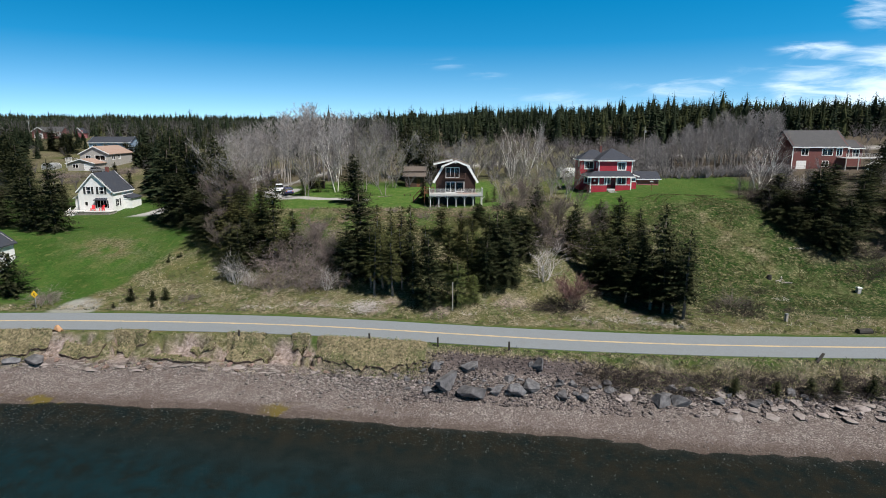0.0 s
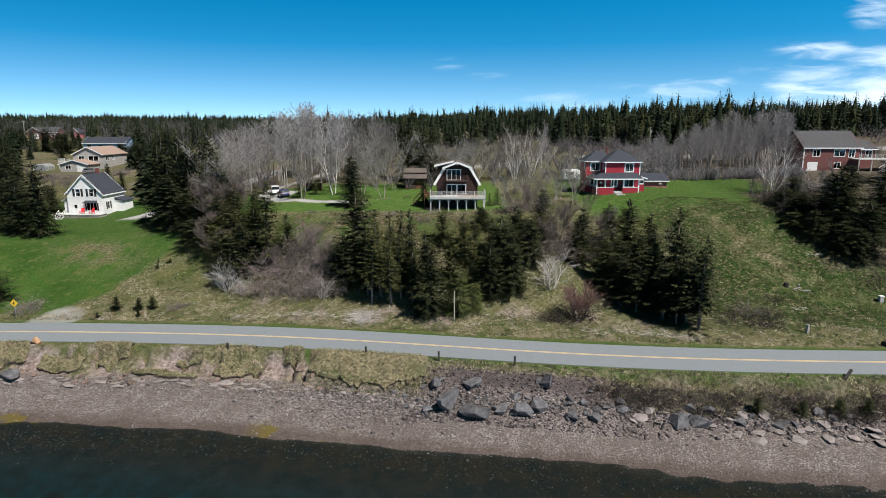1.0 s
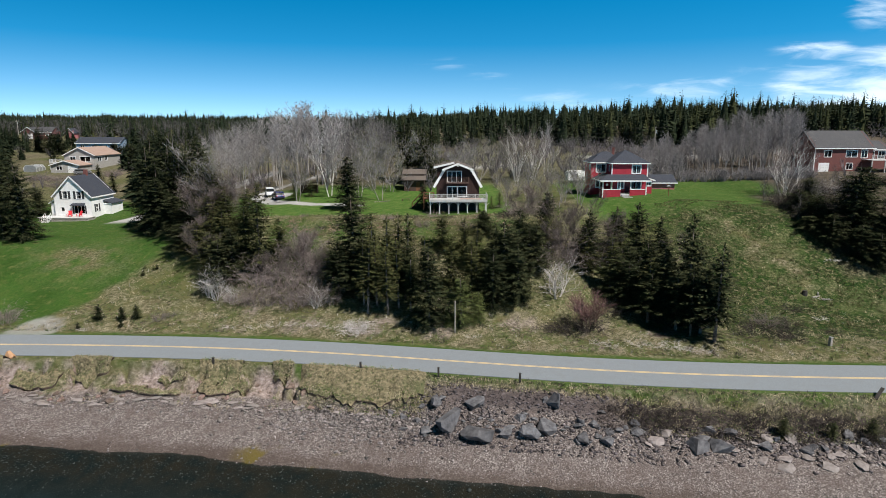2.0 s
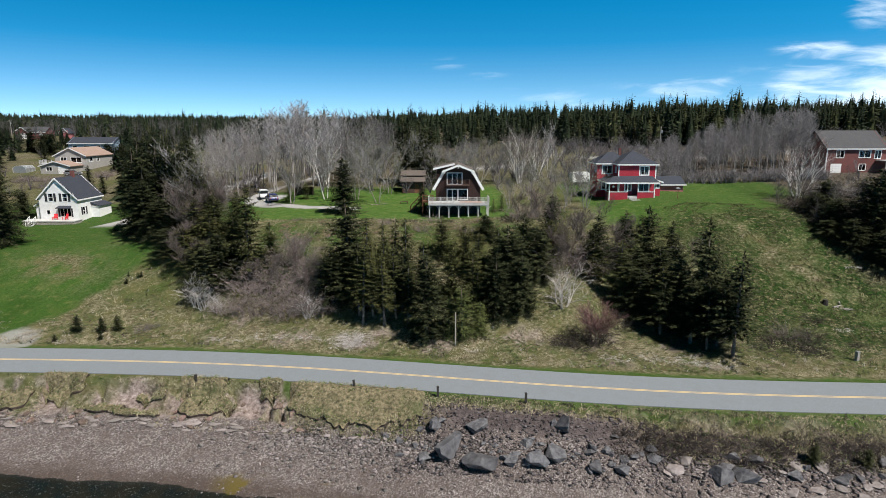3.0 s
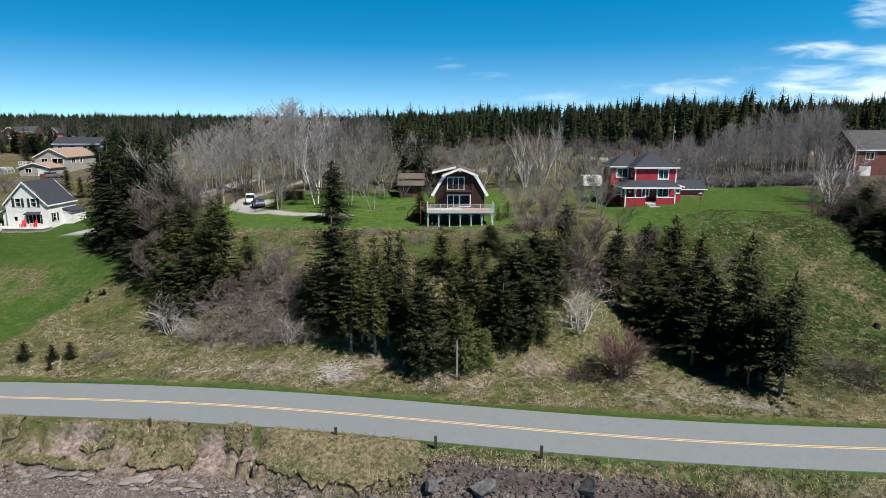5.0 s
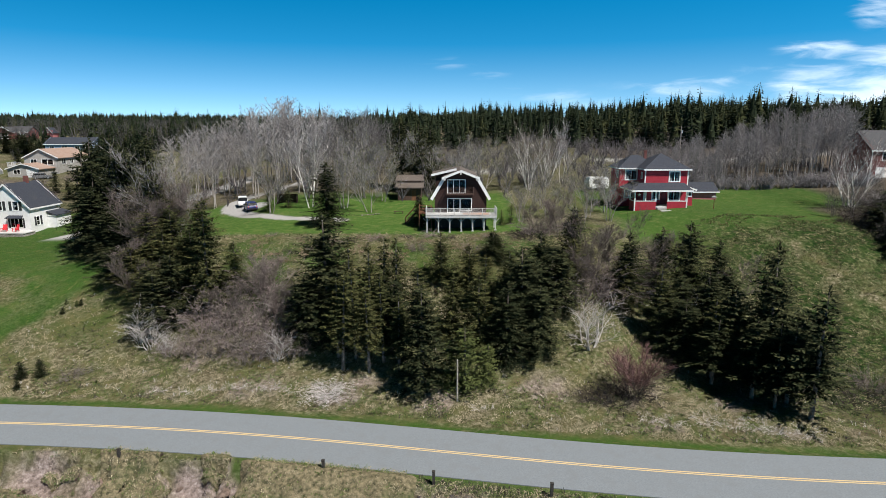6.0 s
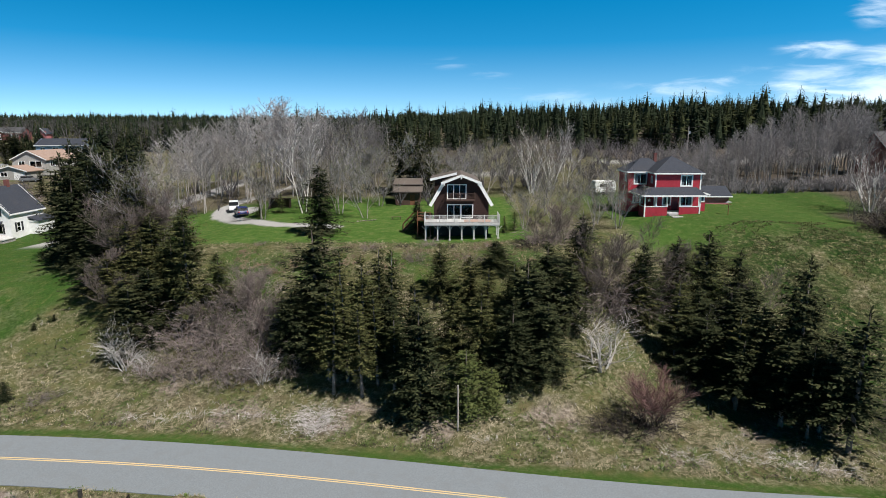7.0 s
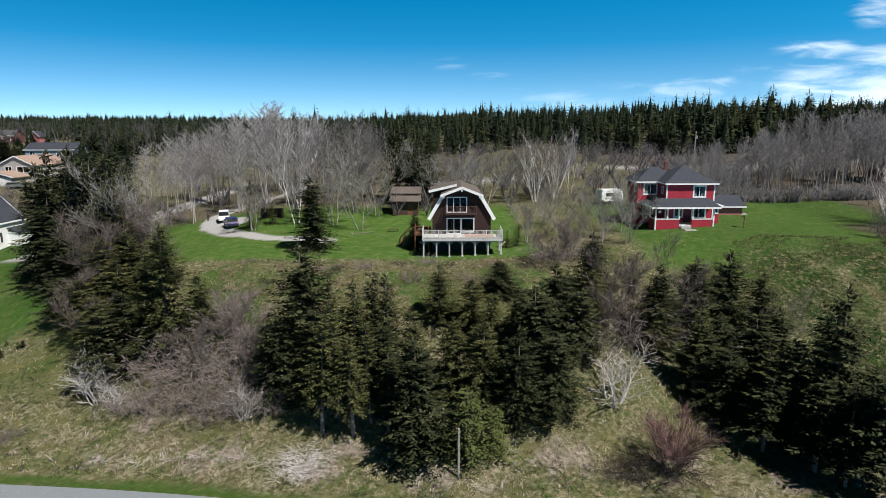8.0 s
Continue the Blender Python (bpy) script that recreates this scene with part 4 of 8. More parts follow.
STAND = [make_slim(181, 10, 0.25, 36, 12, M_GREYBARK, M_TWIG_MID, 0.34, label="grey bare tree of the stand behind the field"), make_slim(182, 10, 0.28, 34, 12, M_DIMBARK, M_TWIG_MID, 0.28, label="grey bare tree of the stand behind the field"), make_slim(183, 10, 0.23, 36, 12, M_GREYBARK, M_TWIG_MID, 0.40, label="grey bare tree of the stand behind the field")]
DIM = [make_slim(84, 10, 0.26, 28, 10, M_DIMBARK, M_TWIG_DARK, 0.22), make_slim(85, 10, 0.22, 26, 10, M_DIMBARK, M_TWIG_DARK, 0.3), make_slim(86, 10, 0.28, 30, 10, M_GREYBARK, M_TWIG_DARK, 0.2)]
BIRCHES = [make_bare(31, 9, 2, 0.55, 4, M_BIRCH, M_TWIG, thick=0.0085, label="white-barked birch without leaves", name="birch_tree"),
           make_bare(32, 9, 5, 0.5, 2, M_BIRCH, M_TWIG_RED, lean=0.30, thick=0.0145, label="several-stemmed white birch with reddish twigs", name="birch_tree")]
GREYS = [make_bare(33, 10, 1, 0.5, 6, M_GREYBARK, M_TWIG), make_bare(34, 10, 2, 0.45, 2, M_GREYBARK, M_TWIG),
         make_bare(35, 10, 1, 0.42, 6, M_GREYBARK, M_TWIG_DARK, label="slender bare tree with purplish twigs")]
BUDDING = [make_bare(36, 8, 2, 0.6, 2, M_GREYBARK, M_TWIG_MID, 1200, label="deciduous tree just breaking into olive bud", name="budding_tree"),
           make_bare(37, 8, 3, 0.5, 2, M_GREYBARK, M_TWIG_MID, 1200, label="spreading tree with olive-green opening buds", name="budding_tree")]
SHRUBS = [make_shrub(41, 2.6, 3.4, 70, 4, M_TWIG_RED), make_shrub(42, 2.2, 2.6, 70, 5, M_TWIG, label="grey leafless shrub on the bank"),
          make_shrub(43, 1.6, 1.5, 44, 3, M_SCRUB, label="low reddish-brown bare shrub"), make_shrub(45, 2.0, 2.2, 54, 4, M_SCRUB, label="dark brown tangled shrub")]
SHRUBS.append(make_shrub(47, 1.7, 1.3, 40, 3, M_BRACKEN, label="low pinkish-brown dead bracken"))
DEADS = [make_bare(44, 5.8, 8, 0.95, 0, M_DEAD, M_DEAD, depth=3, up=0.15, lean=0.6, thick=0.0165, kink=0.42, name="dead_tree", label="bleached dead branching tree"),
         make_shrub(46, 2.6, 3.0, 34, 5, M_BRUSH, name="fallen_branch", label="bleached dead branch lying by the verge")]
REDDISH = make_bare(38, 4.6, 4, 0.65, 9, M_BARK, M_RUSSET, depth=2, lean=0.4, label="small bare tree with reddish twigs")
PROTOS = SPRUCES + [YOUNG, AIRY, DUSTY] + LANKY + BROWN + PALE + STAND + DIM + ALDERS + BIRCHES + GREYS + BUDDING + SHRUBS + DEADS + [REDDISH]

# ---- trees one by one: (x, y, height of the tip, reach of the boughs, which) ----
GROVE_MID = ((-12.4, 88.0, 17.3, 4.6, 2), (-17.1, 112.0, 21.2, 2.9, 3), (5.8, 95.0, 14.1, 1.9, 3),
             (-1.9, 78.0, 12.1, 2.8, 1), (8.0, 85.0, 14.2, 3.3, 0), (10.4, 90.0, 15.0, 3.0, 2), (15.0, 95.0, 17.0, 2.7, 0), (-14.4, 85.6, 11.0, 2.8, 0))
GROVE_MID2 = ((-5.2, 83.5, 11.2, 2.2, 4), (6.2, 81.0, 11.4, 2.6, 2), (9.6, 82.5, 11.0, 2.4, 1), (12.6, 88.0, 13.2, 2.4, 1), (-11.0, 84.6, 12.2, 2.5, 1))
LANKY_AT = ((-9.9, 81.6, 12.4, 2.3), (-9.7, 86.0, 15.0, 2.3), (-8.8, 83.0, 12.6, 2.2), (-7.6, 86.0, 14.5, 2.2), (-7.2, 81.0, 11.4, 2.1), (-5.9, 82.2, 12.2, 2.0), (-4.9, 86.0, 15.0, 2.3), (-4.3, 81.2, 10.4, 2.1), (-2.6, 84.6, 12.4, 2.2), (-6.4, 89.0, 14.6, 2.4), (-10.6, 83.4, 11.6, 2.1), (4.4, 87.5, 12.9, 2.2), (7.2, 88.6, 13.2, 2.1), (22.6, 86.0, 12.2, 2.2), (26.2, 81.0, 10.2, 2.2), (32.0, 84.0, 11.6, 2.3))
GROVE_RIGHT = ((30.6, 79.4, 16.0, 3.5, 2), (28.1, 93.2, 15.6, 3.0, 0), (25.4, 94.0, 14.8, 2.6, 1), (31.4, 92.5, 13.6, 2.6, 2), (20.3, 90.5, 14.8, 2.5, 0), (33.4, 83.0, 11.0, 2.6, 1), (28.0, 81.2, 11.2, 2.8, 0), (27.4, 85.0, 11.8, 2.7, 3), (24.2, 83.4, 9.4, 2.4, 1),
               (25.6, 88.0, 10.8, 2.6, 2), (30.0, 87.0, 11.6, 2.7, 1), (23.2, 86.2, 10.4, 2.3, 0), (28.4, 77.4, 9.2, 2.6, 4), (31.0, 76.4, 9.0, 2.6, 4), (25.8, 80.0, 8.4, 2.4, 4), (33.0, 78.6, 9.6, 2.5, 4))
GROVE_LEFT = ((-50.4, 116.0, 25.2, 4.2, 2), (-52.2, 112.0, 23.0, 3.8, 0), (-46.4, 113.0, 23.8, 3.9, 1), (-31.1, 87.8, 11.0, 2.9, 1), (-48.4, 107.0, 18.0, 3.6, 0), (-44.2, 106.0, 16.0, 3.4, 2), (-30.2, 90.2, 12.4, 2.6, 0),
              (-45.6, 119.5, 24.8, 4.2, 0), (-53.4, 115.5, 24.6, 3.8, 0), (-42.6, 112.5, 24.2, 4.0, 1), (-49.8, 109.8, 20.5, 3.8, 2), (-44.0, 103.0, 15.5, 3.4, 0), (-41.0, 100.5, 14.5, 3.4, 1), (-39.6, 97.0, 12.0, 3.0, 0), (-40.6, 107.0, 20.5, 3.6, 2))
GROVE_WEST = ((-70.2, 105.2, 20.6, 3.5, 0), (-74.4, 106.2, 18.0, 3.2, 2), (-108.0, 150.0, 22.0, 3.6, 0), (-115.0, 158.0, 24.0, 3.6, 1), (-122.0, 165.0, 25.5, 3.8, 2), (-104.5, 145.0, 20.0, 3.4, 1), (-131.0, 176.0, 26.0, 3.8, 0), (-98.0, 139.0, 18.5, 3.4, 2), (-80.8, 112.0, 17.1, 3.7, 1), (-85.5, 112.0, 16.0, 3.8, 0), (-90.0, 116.0, 17.0, 3.8, 2), (-63.8, 83.6, 8.6, 2.9, 2),
              (-94.0, 122.0, 18.5, 4.0, 1), (-101.0, 128.0, 20.0, 4.2, 0), (-86.5, 133.0, 14.0, 3.0, 1), (-78.0, 116.0, 14.5, 3.2, 0))
GROVE_EAST = ((62.0, 97.0, 20.8, 3.9, 0), (64.5, 92.0, 15.6, 3.0, 1), (68.5, 96.0, 18.4, 3.2, 2), (66.0, 104.5, 18.5, 3.0, 1), (63.8, 98.5, 17.2, 3.1, 3), (71.5, 99.0, 19.4, 3.2, 0), (76.0, 97.0, 18.0, 3.2, 1), (79.5, 103.0, 19.6, 3.3, 2), (59.6, 99.5, 13.6, 2.6, 1), (73.5, 92.5, 15.0, 2.9, 2), (83.0, 99.0, 18.4, 3.2, 0), (70.0, 105.5, 19.8, 3.0, 3), (78.0, 108.0, 20.5, 3.1, 1), (62.4, 91.0, 11.4, 2.4, 0), (86.0, 106.0, 20.0, 3.2, 3), (59.0, 101.0, 15.8, 2.8, 0), (58.6, 105.5, 16.2, 2.6, 2), (61.5, 107.5, 18.0, 2.8, 1), (58.4, 95.6, 13.6, 2.8, 2), (60.6, 92.6, 12.4, 2.7, 0), (57.0, 99.0, 12.8, 2.4, 1))
GROVE_BACK = ((-147.0, 235.0, 24.0, 4.2, 0), (-153.0, 243.0, 23.5, 4.2, 1), (-136.0, 189.0, 19.5, 4.4, 2), (-141.0, 196.0, 20.5, 4.4, 0), (-119.0, 223.0, 21.0, 3.6, 0), (-147.0, 206.0, 20.0, 4.4, 1), (-5.6, 147.0, 26.5, 4.0, 0), (-8.8, 150.0, 27.5, 4.2, 1), (-3.0, 152.0, 26.5, 3.8, 2), (97.0, 131.0, 24.0, 4.0, 0), (103.0, 134.0, 25.0, 4.0, 2), (-3.6, 112.6, 16.4, 1.4, 3), (-160, 245.0, 26.0, 4.5, 0), (-152.0, 240.0, 24.0, 4.2, 2), (-112.0, 214.0, 20.0, 4.0, 1), (-107.0, 212.0, 20.5, 4.0, 0), (-101.5, 208.0, 21.0, 4.0, 2), (-128.0, 174.0, 16.5, 2.6, 1))
for grove, tell in ((GROVE_MID, ""), (GROVE_MID2, ""), (GROVE_RIGHT, ""), (GROVE_LEFT, ""), (GROVE_WEST, "dark spruce tree beside the mown lawn"), (GROVE_EAST, "dark spruce tree at the field's edge"), (GROVE_BACK, "dark spruce tree behind the houses")):
    for x, y, top, reach, k in grove:
        top_out(SPRUCES[k], x, y, top, reach * 1.12, 10.0, (3.5, 3.2, 3.9, 2.8, 2.7)[k], tell, "spruces on the slope")
for x, y, top, reach in ((31.4, 73.4, 13.4, 4.3), (29.4, 75.4, 9.6, 2.8)):
    top_out(AIRY, x, y, top, reach, 10.0, 3.9)
for x, y, top, reach in ((-26.4, 90.5, 18.8, 3.6), (-37.8, 104.0, 21.6, 3.4), (-42.5, 109.0, 20.0, 3.2), (-33.4, 98.0, 16.6, 2.8), (-29.2, 93.5, 15.0, 2.8), (-24.0, 92.6, 13.4, 2.6), (-40.6, 105.5, 18.4, 3.0), (14.6, 91.5, 14.0, 2.4), (-35.4, 101.5, 18.0, 3.2), (20.0, 90.0, 12.6, 2.4), (-0.2, 92.0, 14.5, 2.3), (2.8, 90.5, 13.5, 2.5), (3.6, 83.0, 11.9, 2.6), (0.8, 84.5, 11.6, 2.5), (-36.0, 98.0, 16.2, 3.2), (-33.0, 94.5, 14.6, 3.0), (-36.4, 94.0, 12.6, 2.8), (-31.0, 99.5, 17.0, 3.0), (-33.6, 91.0, 11.6, 2.8)):
    top_out(DUSTY, x, y, top, reach, 10.0, 3.5, group="spruces on the slope")
for i, (x, y, top, reach) in enumerate(LANKY_AT):
    top_out(LANKY[i % 2], x, y, top, reach, 10.0, 2.4, group="spruces on the slope")
for i, (x, y, h) in enumerate(((-38.4, 100.2, 8.5), (-37.8, 96.0, 7.0), (-35.0, 92.0, 6.0), (-34.6, 99.6, 9.0), (-36.8, 104.5, 9.5), (-32.0, 103.0, 8.0), (17.6, 93.4, 7.5), (20.6, 96.5, 7.0), (16.2, 90.6, 6.0), (22.6, 94.0, 6.5), (25.6, 95.0, 6.5), (12.2, 104.0, 5.0), (14.8, 103.0, 5.5), (32.6, 92.5, 6.0), (-20.2, 90.5, 6.5), (-23.4, 88.0, 6.0), (-17.4, 87.2, 5.6))):
    plant(BROWN[i % 2], x, y, h / 8.0, group="leafless trees among the spruces")
for x, y, h in ((2.1, 78.0, 6.4), (0.6, 79.0, 4.4), (4.2, 78.8, 4.0), (-31.0, 129.6, 4.2), (-27.8, 131.5, 3.6), (9.8, 112.5, 3.2), (8.4, 111.5, 2.4), (-42.8, 92.8, 1.0), (-44.4, 93.4, 0.9)):
    plant(YOUNG, x, y, h / 5.0, 1.35)
for x, y, h, k in ((-23.6, 131.0, 14.5, 0), (65.6, 122.0, 10.5, 1), (17.0, 146.0, 12.6, 1), (21.0, 148.0, 11.8, 1), (24.4, 151.0, 10.8, 0)):
    plant(BIRCHES[k], x, y, h / 9.0, 1.0 if y < 140 else 0.72)
rw = random.Random(77)
n_in = 0
while n_in < 126:  # bare stand behind the drive
    x, y = rw.uniform(-60, -13), rw.uniform(139, 180)
    if np.min(np.hypot(dpx - x, dpy - y)) > 3.0 and math.hypot(x + 37, y - 137) > 6 and not (x > -31 and y < 145) and not (x < -46 and y < 146):
        tall = 18.5 - 6.0 * min(1, abs(x + 38) / 24)
        plant((PALE if x < -24 else DIM)[n_in % 3], x, y, tall * rw.uniform(0.085, 0.112), 0.95, group="bare stand by the drive")
        n_in += 1
for i in range(180):  # bare stand behind the field
    x = rw.uniform(45, 92)
    y = rw.uniform(141.5, 166) + 0.06 * (x - 46) - (5 if x < 56 else 0)
    if x / y > 0.562:
        continue
    plant(STAND[i % 3], x, y, min(1.42, 0.78 + 0.022 * (x - 50)) * rw.uniform(0.80, 1.06), 0.98, group="bare stand behind the field")
for i, (x, y, h) in enumerate(((-12.6, 126.0, 9.0), (11.4, 114.0, 6.5), (15.5, 115.0, 7.6), (21.5, 114.5, 7.2), (19.5, 108.5, 6.0), (23.5, 110.0, 6.2), (16.5, 126.0, 7.5), (-17.5, 130.0, 10.5), (-11.5, 137.0, 11.0), (-15.5, 140.0, 12.0), (-2.0, 145.0, 10.5), (3.0, 141.0, 9.5), (7.5, 144.0, 10.0), (-29.5, 126.5, 9.0), (-40.8, 112.0, 12.0), (-37.8, 109.0, 10.0), (13.0, 149.0, 10.0), (25.0, 118.0, 6.4), (-36.5, 106.5, 10.0))):
    plant(BUDDING[i % 2], x, y, h / 8.0, 1.0)
for x, y, h in ((-44.8, 81.4, 2.3), (-41.7, 81.2, 2.0), (-40.0, 81.6, 2.1), (-46.4, 79.4, 1.0), (-41.0, 79.6, 1.2), (-44.0, 92.0, 1.0), (-42.4, 93.0, 0.9)):
    plant(SPRUCES[2], x, y, h / 10.0, 1.25, label="small bushy spruce on the open slope")
SHRUB_AT = ((-56.8, 81.0, 0.9, 0), (-37.0, 81.4, 0.5, 0), (40.6, 79.0, 0.9, 0), (-17.0, 86.0, 1.6, 0), (-15.6, 84.8, 1.2, 0), (-19.6, 88.6, 1.7, 0), (-24.4, 91.0, 1.5, 0), (-20.6, 93.0, 1.6, 0), (-17.4, 90.4, 1.6, 0), (-22.4, 95.0, 1.2, 0), (-24.5, 85.2, 1.5, 0), (-21.4, 85.8, 1.6, 0), (-18.8, 84.8, 1.3, 0), (-27.5, 85.4, 1.1, 0), (-22.6, 88.6, 1.7, 0), (-26.0, 88.8, 1.5, 0), (-20.0, 83.8, 1.1, 0), (15.4, 76.4, 1.3, 3), (17.6, 77.6, 1.5, 3), (13.4, 76.8, 0.9, 3), (39.5, 75.0, 0.8, 3), (41.8, 76.4, 1.0, 3), (-57.8, 82.2, 0.7, 0), (38.3, 77.4, 1.0, 3), (40.9, 73.8, 0.7, 3), (43.5, 79.0, 0.9, 3), (46.0, 83.0, 0.7, 3), (47.0, 76.2, 0.6, 3), (36.0, 75.6, 0.7, 3), (63.6, 86.6, 1.4, 3), (67.5, 88.0, 1.3, 3))
# last six: dark understory added to blacken the shaded gaps between the eastern spruces
SHRUB_UP = ((15.5, 90.0, 1.7, 0), (17.4, 92.0, 1.8, 0), (12.4, 103.0, 1.3, 0), (10.5, 101.0, 1.1, 3), (14.5, 104.5, 1.4, 0), (22.0, 92.5, 1.5, 0), (26.5, 92.0, 1.5, 1), (20.4, 95.5, 1.6, 0), (59.5, 98.0, 1.2, 3), (68.0, 91.0, 1.5, 3), (57.6, 103.0, 1.5, 3), (56.4, 107.0, 1.3, 3), (60.4, 107.0, 1.9, 3), (63.0, 112.0, 1.9, 3), (59.4, 111.0, 1.5, 3), (66.0, 115.0, 1.8, 3), (62.4, 103.0, 1.9, 3), (-36.0, 82.4, 0.4, 0), (72.0, 88.5, 1.3, 3), (24.2, 84.5, 1.2, 3), (28.6, 80.4, 1.2, 3), (33.0, 82.0, 1.3, 3), (21.4, 81.4, 1.0, 3), (26.0, 85.4, 1.3, 3), (31.6, 86.4, 1.3, 3))
for i in range(16):  # brown scrub on the slope below the timber house
    plant(SHRUBS[0 if i % 3 else 3], -25 + 2.2 * i + rw.uniform(-.9, .9), rw.uniform(96, 104.5), rw.uniform(0.3, 0.62), label="low brown scrub on the slope")
for i in range(32):  # low bracken on the slope below the timber house
    plant(SHRUBS[4], -24 + 1.1 * i + rw.uniform(-.8, .8), rw.uniform(95.5, 103.5), rw.uniform(0.55, 1.0), label="low pinkish-brown bracken on the slope")
for x, y, s, k in SHRUB_AT + SHRUB_UP:
    plant(SHRUBS[k], x, y, s)
for i in range(46):  # scrub along the top and face of the eastern bank
    x = 14.5 + i * 0.72 + rw.uniform(-.5, .5)
    plant(SHRUBS[2 if i % 2 else 3], x, float(road_y(x)) - rw.uniform(5.6, 8.4), rw.uniform(0.6, 1.05), label="wiry brown scrub on the shore bank")
for x, s in ((30.2, 0.55), (34.4, 0.5), (37.8, 0.62), (40.4, 0.55), (44.0, 0.7)):
    plant(SPRUCES[2], x, float(road_y(x)) - 8.0, s * 0.36, 1.25, label="small dense spruce on the shore bank")
for x in (-50.0, -52.0, -48.6, -55.0):
    plant(SHRUBS[2], x, float(road_y(x)) - 5.2, rw.uniform(0.6, 0.9), label="wiry brown scrub on the shore bank")
for x, y, s, w in ((14.8, 83.6, 1.12, 1.0), (-31.0, 85.8, 0.95, 0.75), (-32.4, 86.6, 0.8, 0.7), (-29.0, 85.0, 0.6, 0.9), (-17.0, 83.4, 0.75, 0.8)):
    plant(DEADS[0], x, y, s, w)
for x, y, s in ((-11.0, 78.4, 0.62), (-10.4, 79.4, 0.55), (-10.9, 79.0, 0.5), (-11.3, 78.8, 0.5), (-10.7, 78.0, 0.5), (-11.2, 79.6, 0.45), (-10.6, 78.6, 0.4), (-11.0, 77.9, 0.4),  (-11.6, 77.4, 0.5), (-10.2, 77.6, 0.45), (-19.5, 79.6, 0.3), (-16.5, 79.4, 0.32), (24.5, 72.6, 0.32), (27.5, 71.9, 0.35), (30.0, 71.6, 0.36), (17.6, 73.6, 0.28), (3.2, 75.6, 0.26), (-45.5, 79.0, 0.22), (-26.9, 79.4, 0.3), (-24.0, 79.2, 0.34), (-21.6, 79.4, 0.3), (-14.0, 78.8, 0.34), (19.4, 73.0, 0.34), (22.4, 73.2, 0.4), (26.4, 72.6, 0.42), (51.3, 85.5, 0.3), (56.5, 92.5, 0.4), (48.0, 80.5, 0.3)):
    m = pose(x, y, gz(x, y), 0, 0, rw.uniform(0, 360)) @ Matrix.Diagonal((s * 1.5, s * 1.2, s * 0.55, 1))
    tagged(copy_thing(DEADS[1], m), "", "branch")
plant(REDDISH, 17.5, 77.0, 1.1, 1.0)
for i in range(18):  # hedges and brush about the western houses
    x, y = rw.uniform(-128, -84), rw.uniform(150, 184)
    plant(SHRUBS[0], x, y, rw.uniform(0.7, 1.2), label="brown leafless brush between the houses")
for x, y, h in ((-84.0, 158.0, 5.0), (-92.0, 166.0, 6.0), (-124.0, 176.0, 7.0), (-96.0, 192.0, 7.5), (-99.5, 197.0, 8.0), (-135.0, 214.0, 7.0)):
    plant(SPRUCES[1], x, y, h / 10.0, 1.2, label="dark spruce tree between the western houses")
for i in range(30):  # dark thicket between the field and the eastern spruces
    x, y = rw.uniform(56.5, 74), rw.uniform(101, 121)
    plant(ALDERS[i % 2], x, y, rw.uniform(0.36, 0.6), 1.2)
for i in range(30):  # brush below the brick house
    x, y = rw.uniform(68, 116), rw.uniform(120, 142)
    plant(ALDERS[i % 2], x, y, rw.uniform(0.34, 0.52), 1.25)
for i in range(14):
    plant(SHRUBS[3 if i % 2 else 1], rw.uniform(70, 112), rw.uniform(122, 140), rw.uniform(1.2, 1.9))

# ---- the woods behind: too many to count ----
def template(seed, kind, blades=100):
    g = Growth(seed)
    r = g.r
    if kind == "spruce":
        wob, lean = [r.uniform(0.7, 1.2) for _ in range(8)], r.uniform(0, 6.28)
        for k in range(blades):
            s = ((k + r.random()) / blades) ** 0.85
            z, az = 0.06 + 0.91 * s, k * 2.4 + r.uniform(-.4, .4)
            ln = 0.17 * (1 - s) ** 0.66 * wob[min(7, int(s * 8))] * r.uniform(0.6, 1.15) * (1 + 0.22 * math.sin(az - lean)) + 0.012
            o = r.uniform(0.2, 0.5) * ln
            d = unit((math.cos(az), math.sin(az), -0.55 + 0.7 * s + r.uniform(-.35, .35)))
            fine = blades > 60
            g.blade((o * math.cos(az), o * math.sin(az), z + 0.2 * o), d, unit((-math.sin(az), math.cos(az), r.uniform(-1.2, 1.2))), ln * (0.62 if fine else 0.8), ln * (0.34 if fine else 0.55), ln * 0.12)
        g.wood((0, 0, -0.03), (0, 0, 0.99), 0.012, 0.002, 3)
        g.wood((0, 0, 0.06), (0, 0, 0.45), 0.085, 0.055, 6)
        g.wood((0, 0, 0.45), (0, 0, 0.85), 0.055, 0.006, 5)
    else:
        for k in range(7):
            az = r.uniform(0, 6.28)
            g.wood((0, 0, 0.3 * r.random()), (0.2 * math.cos(az), 0.2 * math.sin(az), r.uniform(.6, .95)), 0.012, 0.003, 3)
        for k in range(70):
            az, rr, z = r.uniform(0, 6.28), 0.24 * math.sqrt(r.random()), r.uniform(.38, 1.0)
            g.blade((rr * math.cos(az), rr * math.sin(az), z - 0.1), unit((r.uniform(-1, 1), r.uniform(-1, 1), 1)), unit((r.uniform(-1, 1), r.uniform(-1, 1), 0)), r.uniform(.1, .2), 0.010)
        g.wood((0, 0, -0.03), (0, 0, 0.6), 0.014, 0.007, 3)
    return np.array(g.v), np.array(g.q)


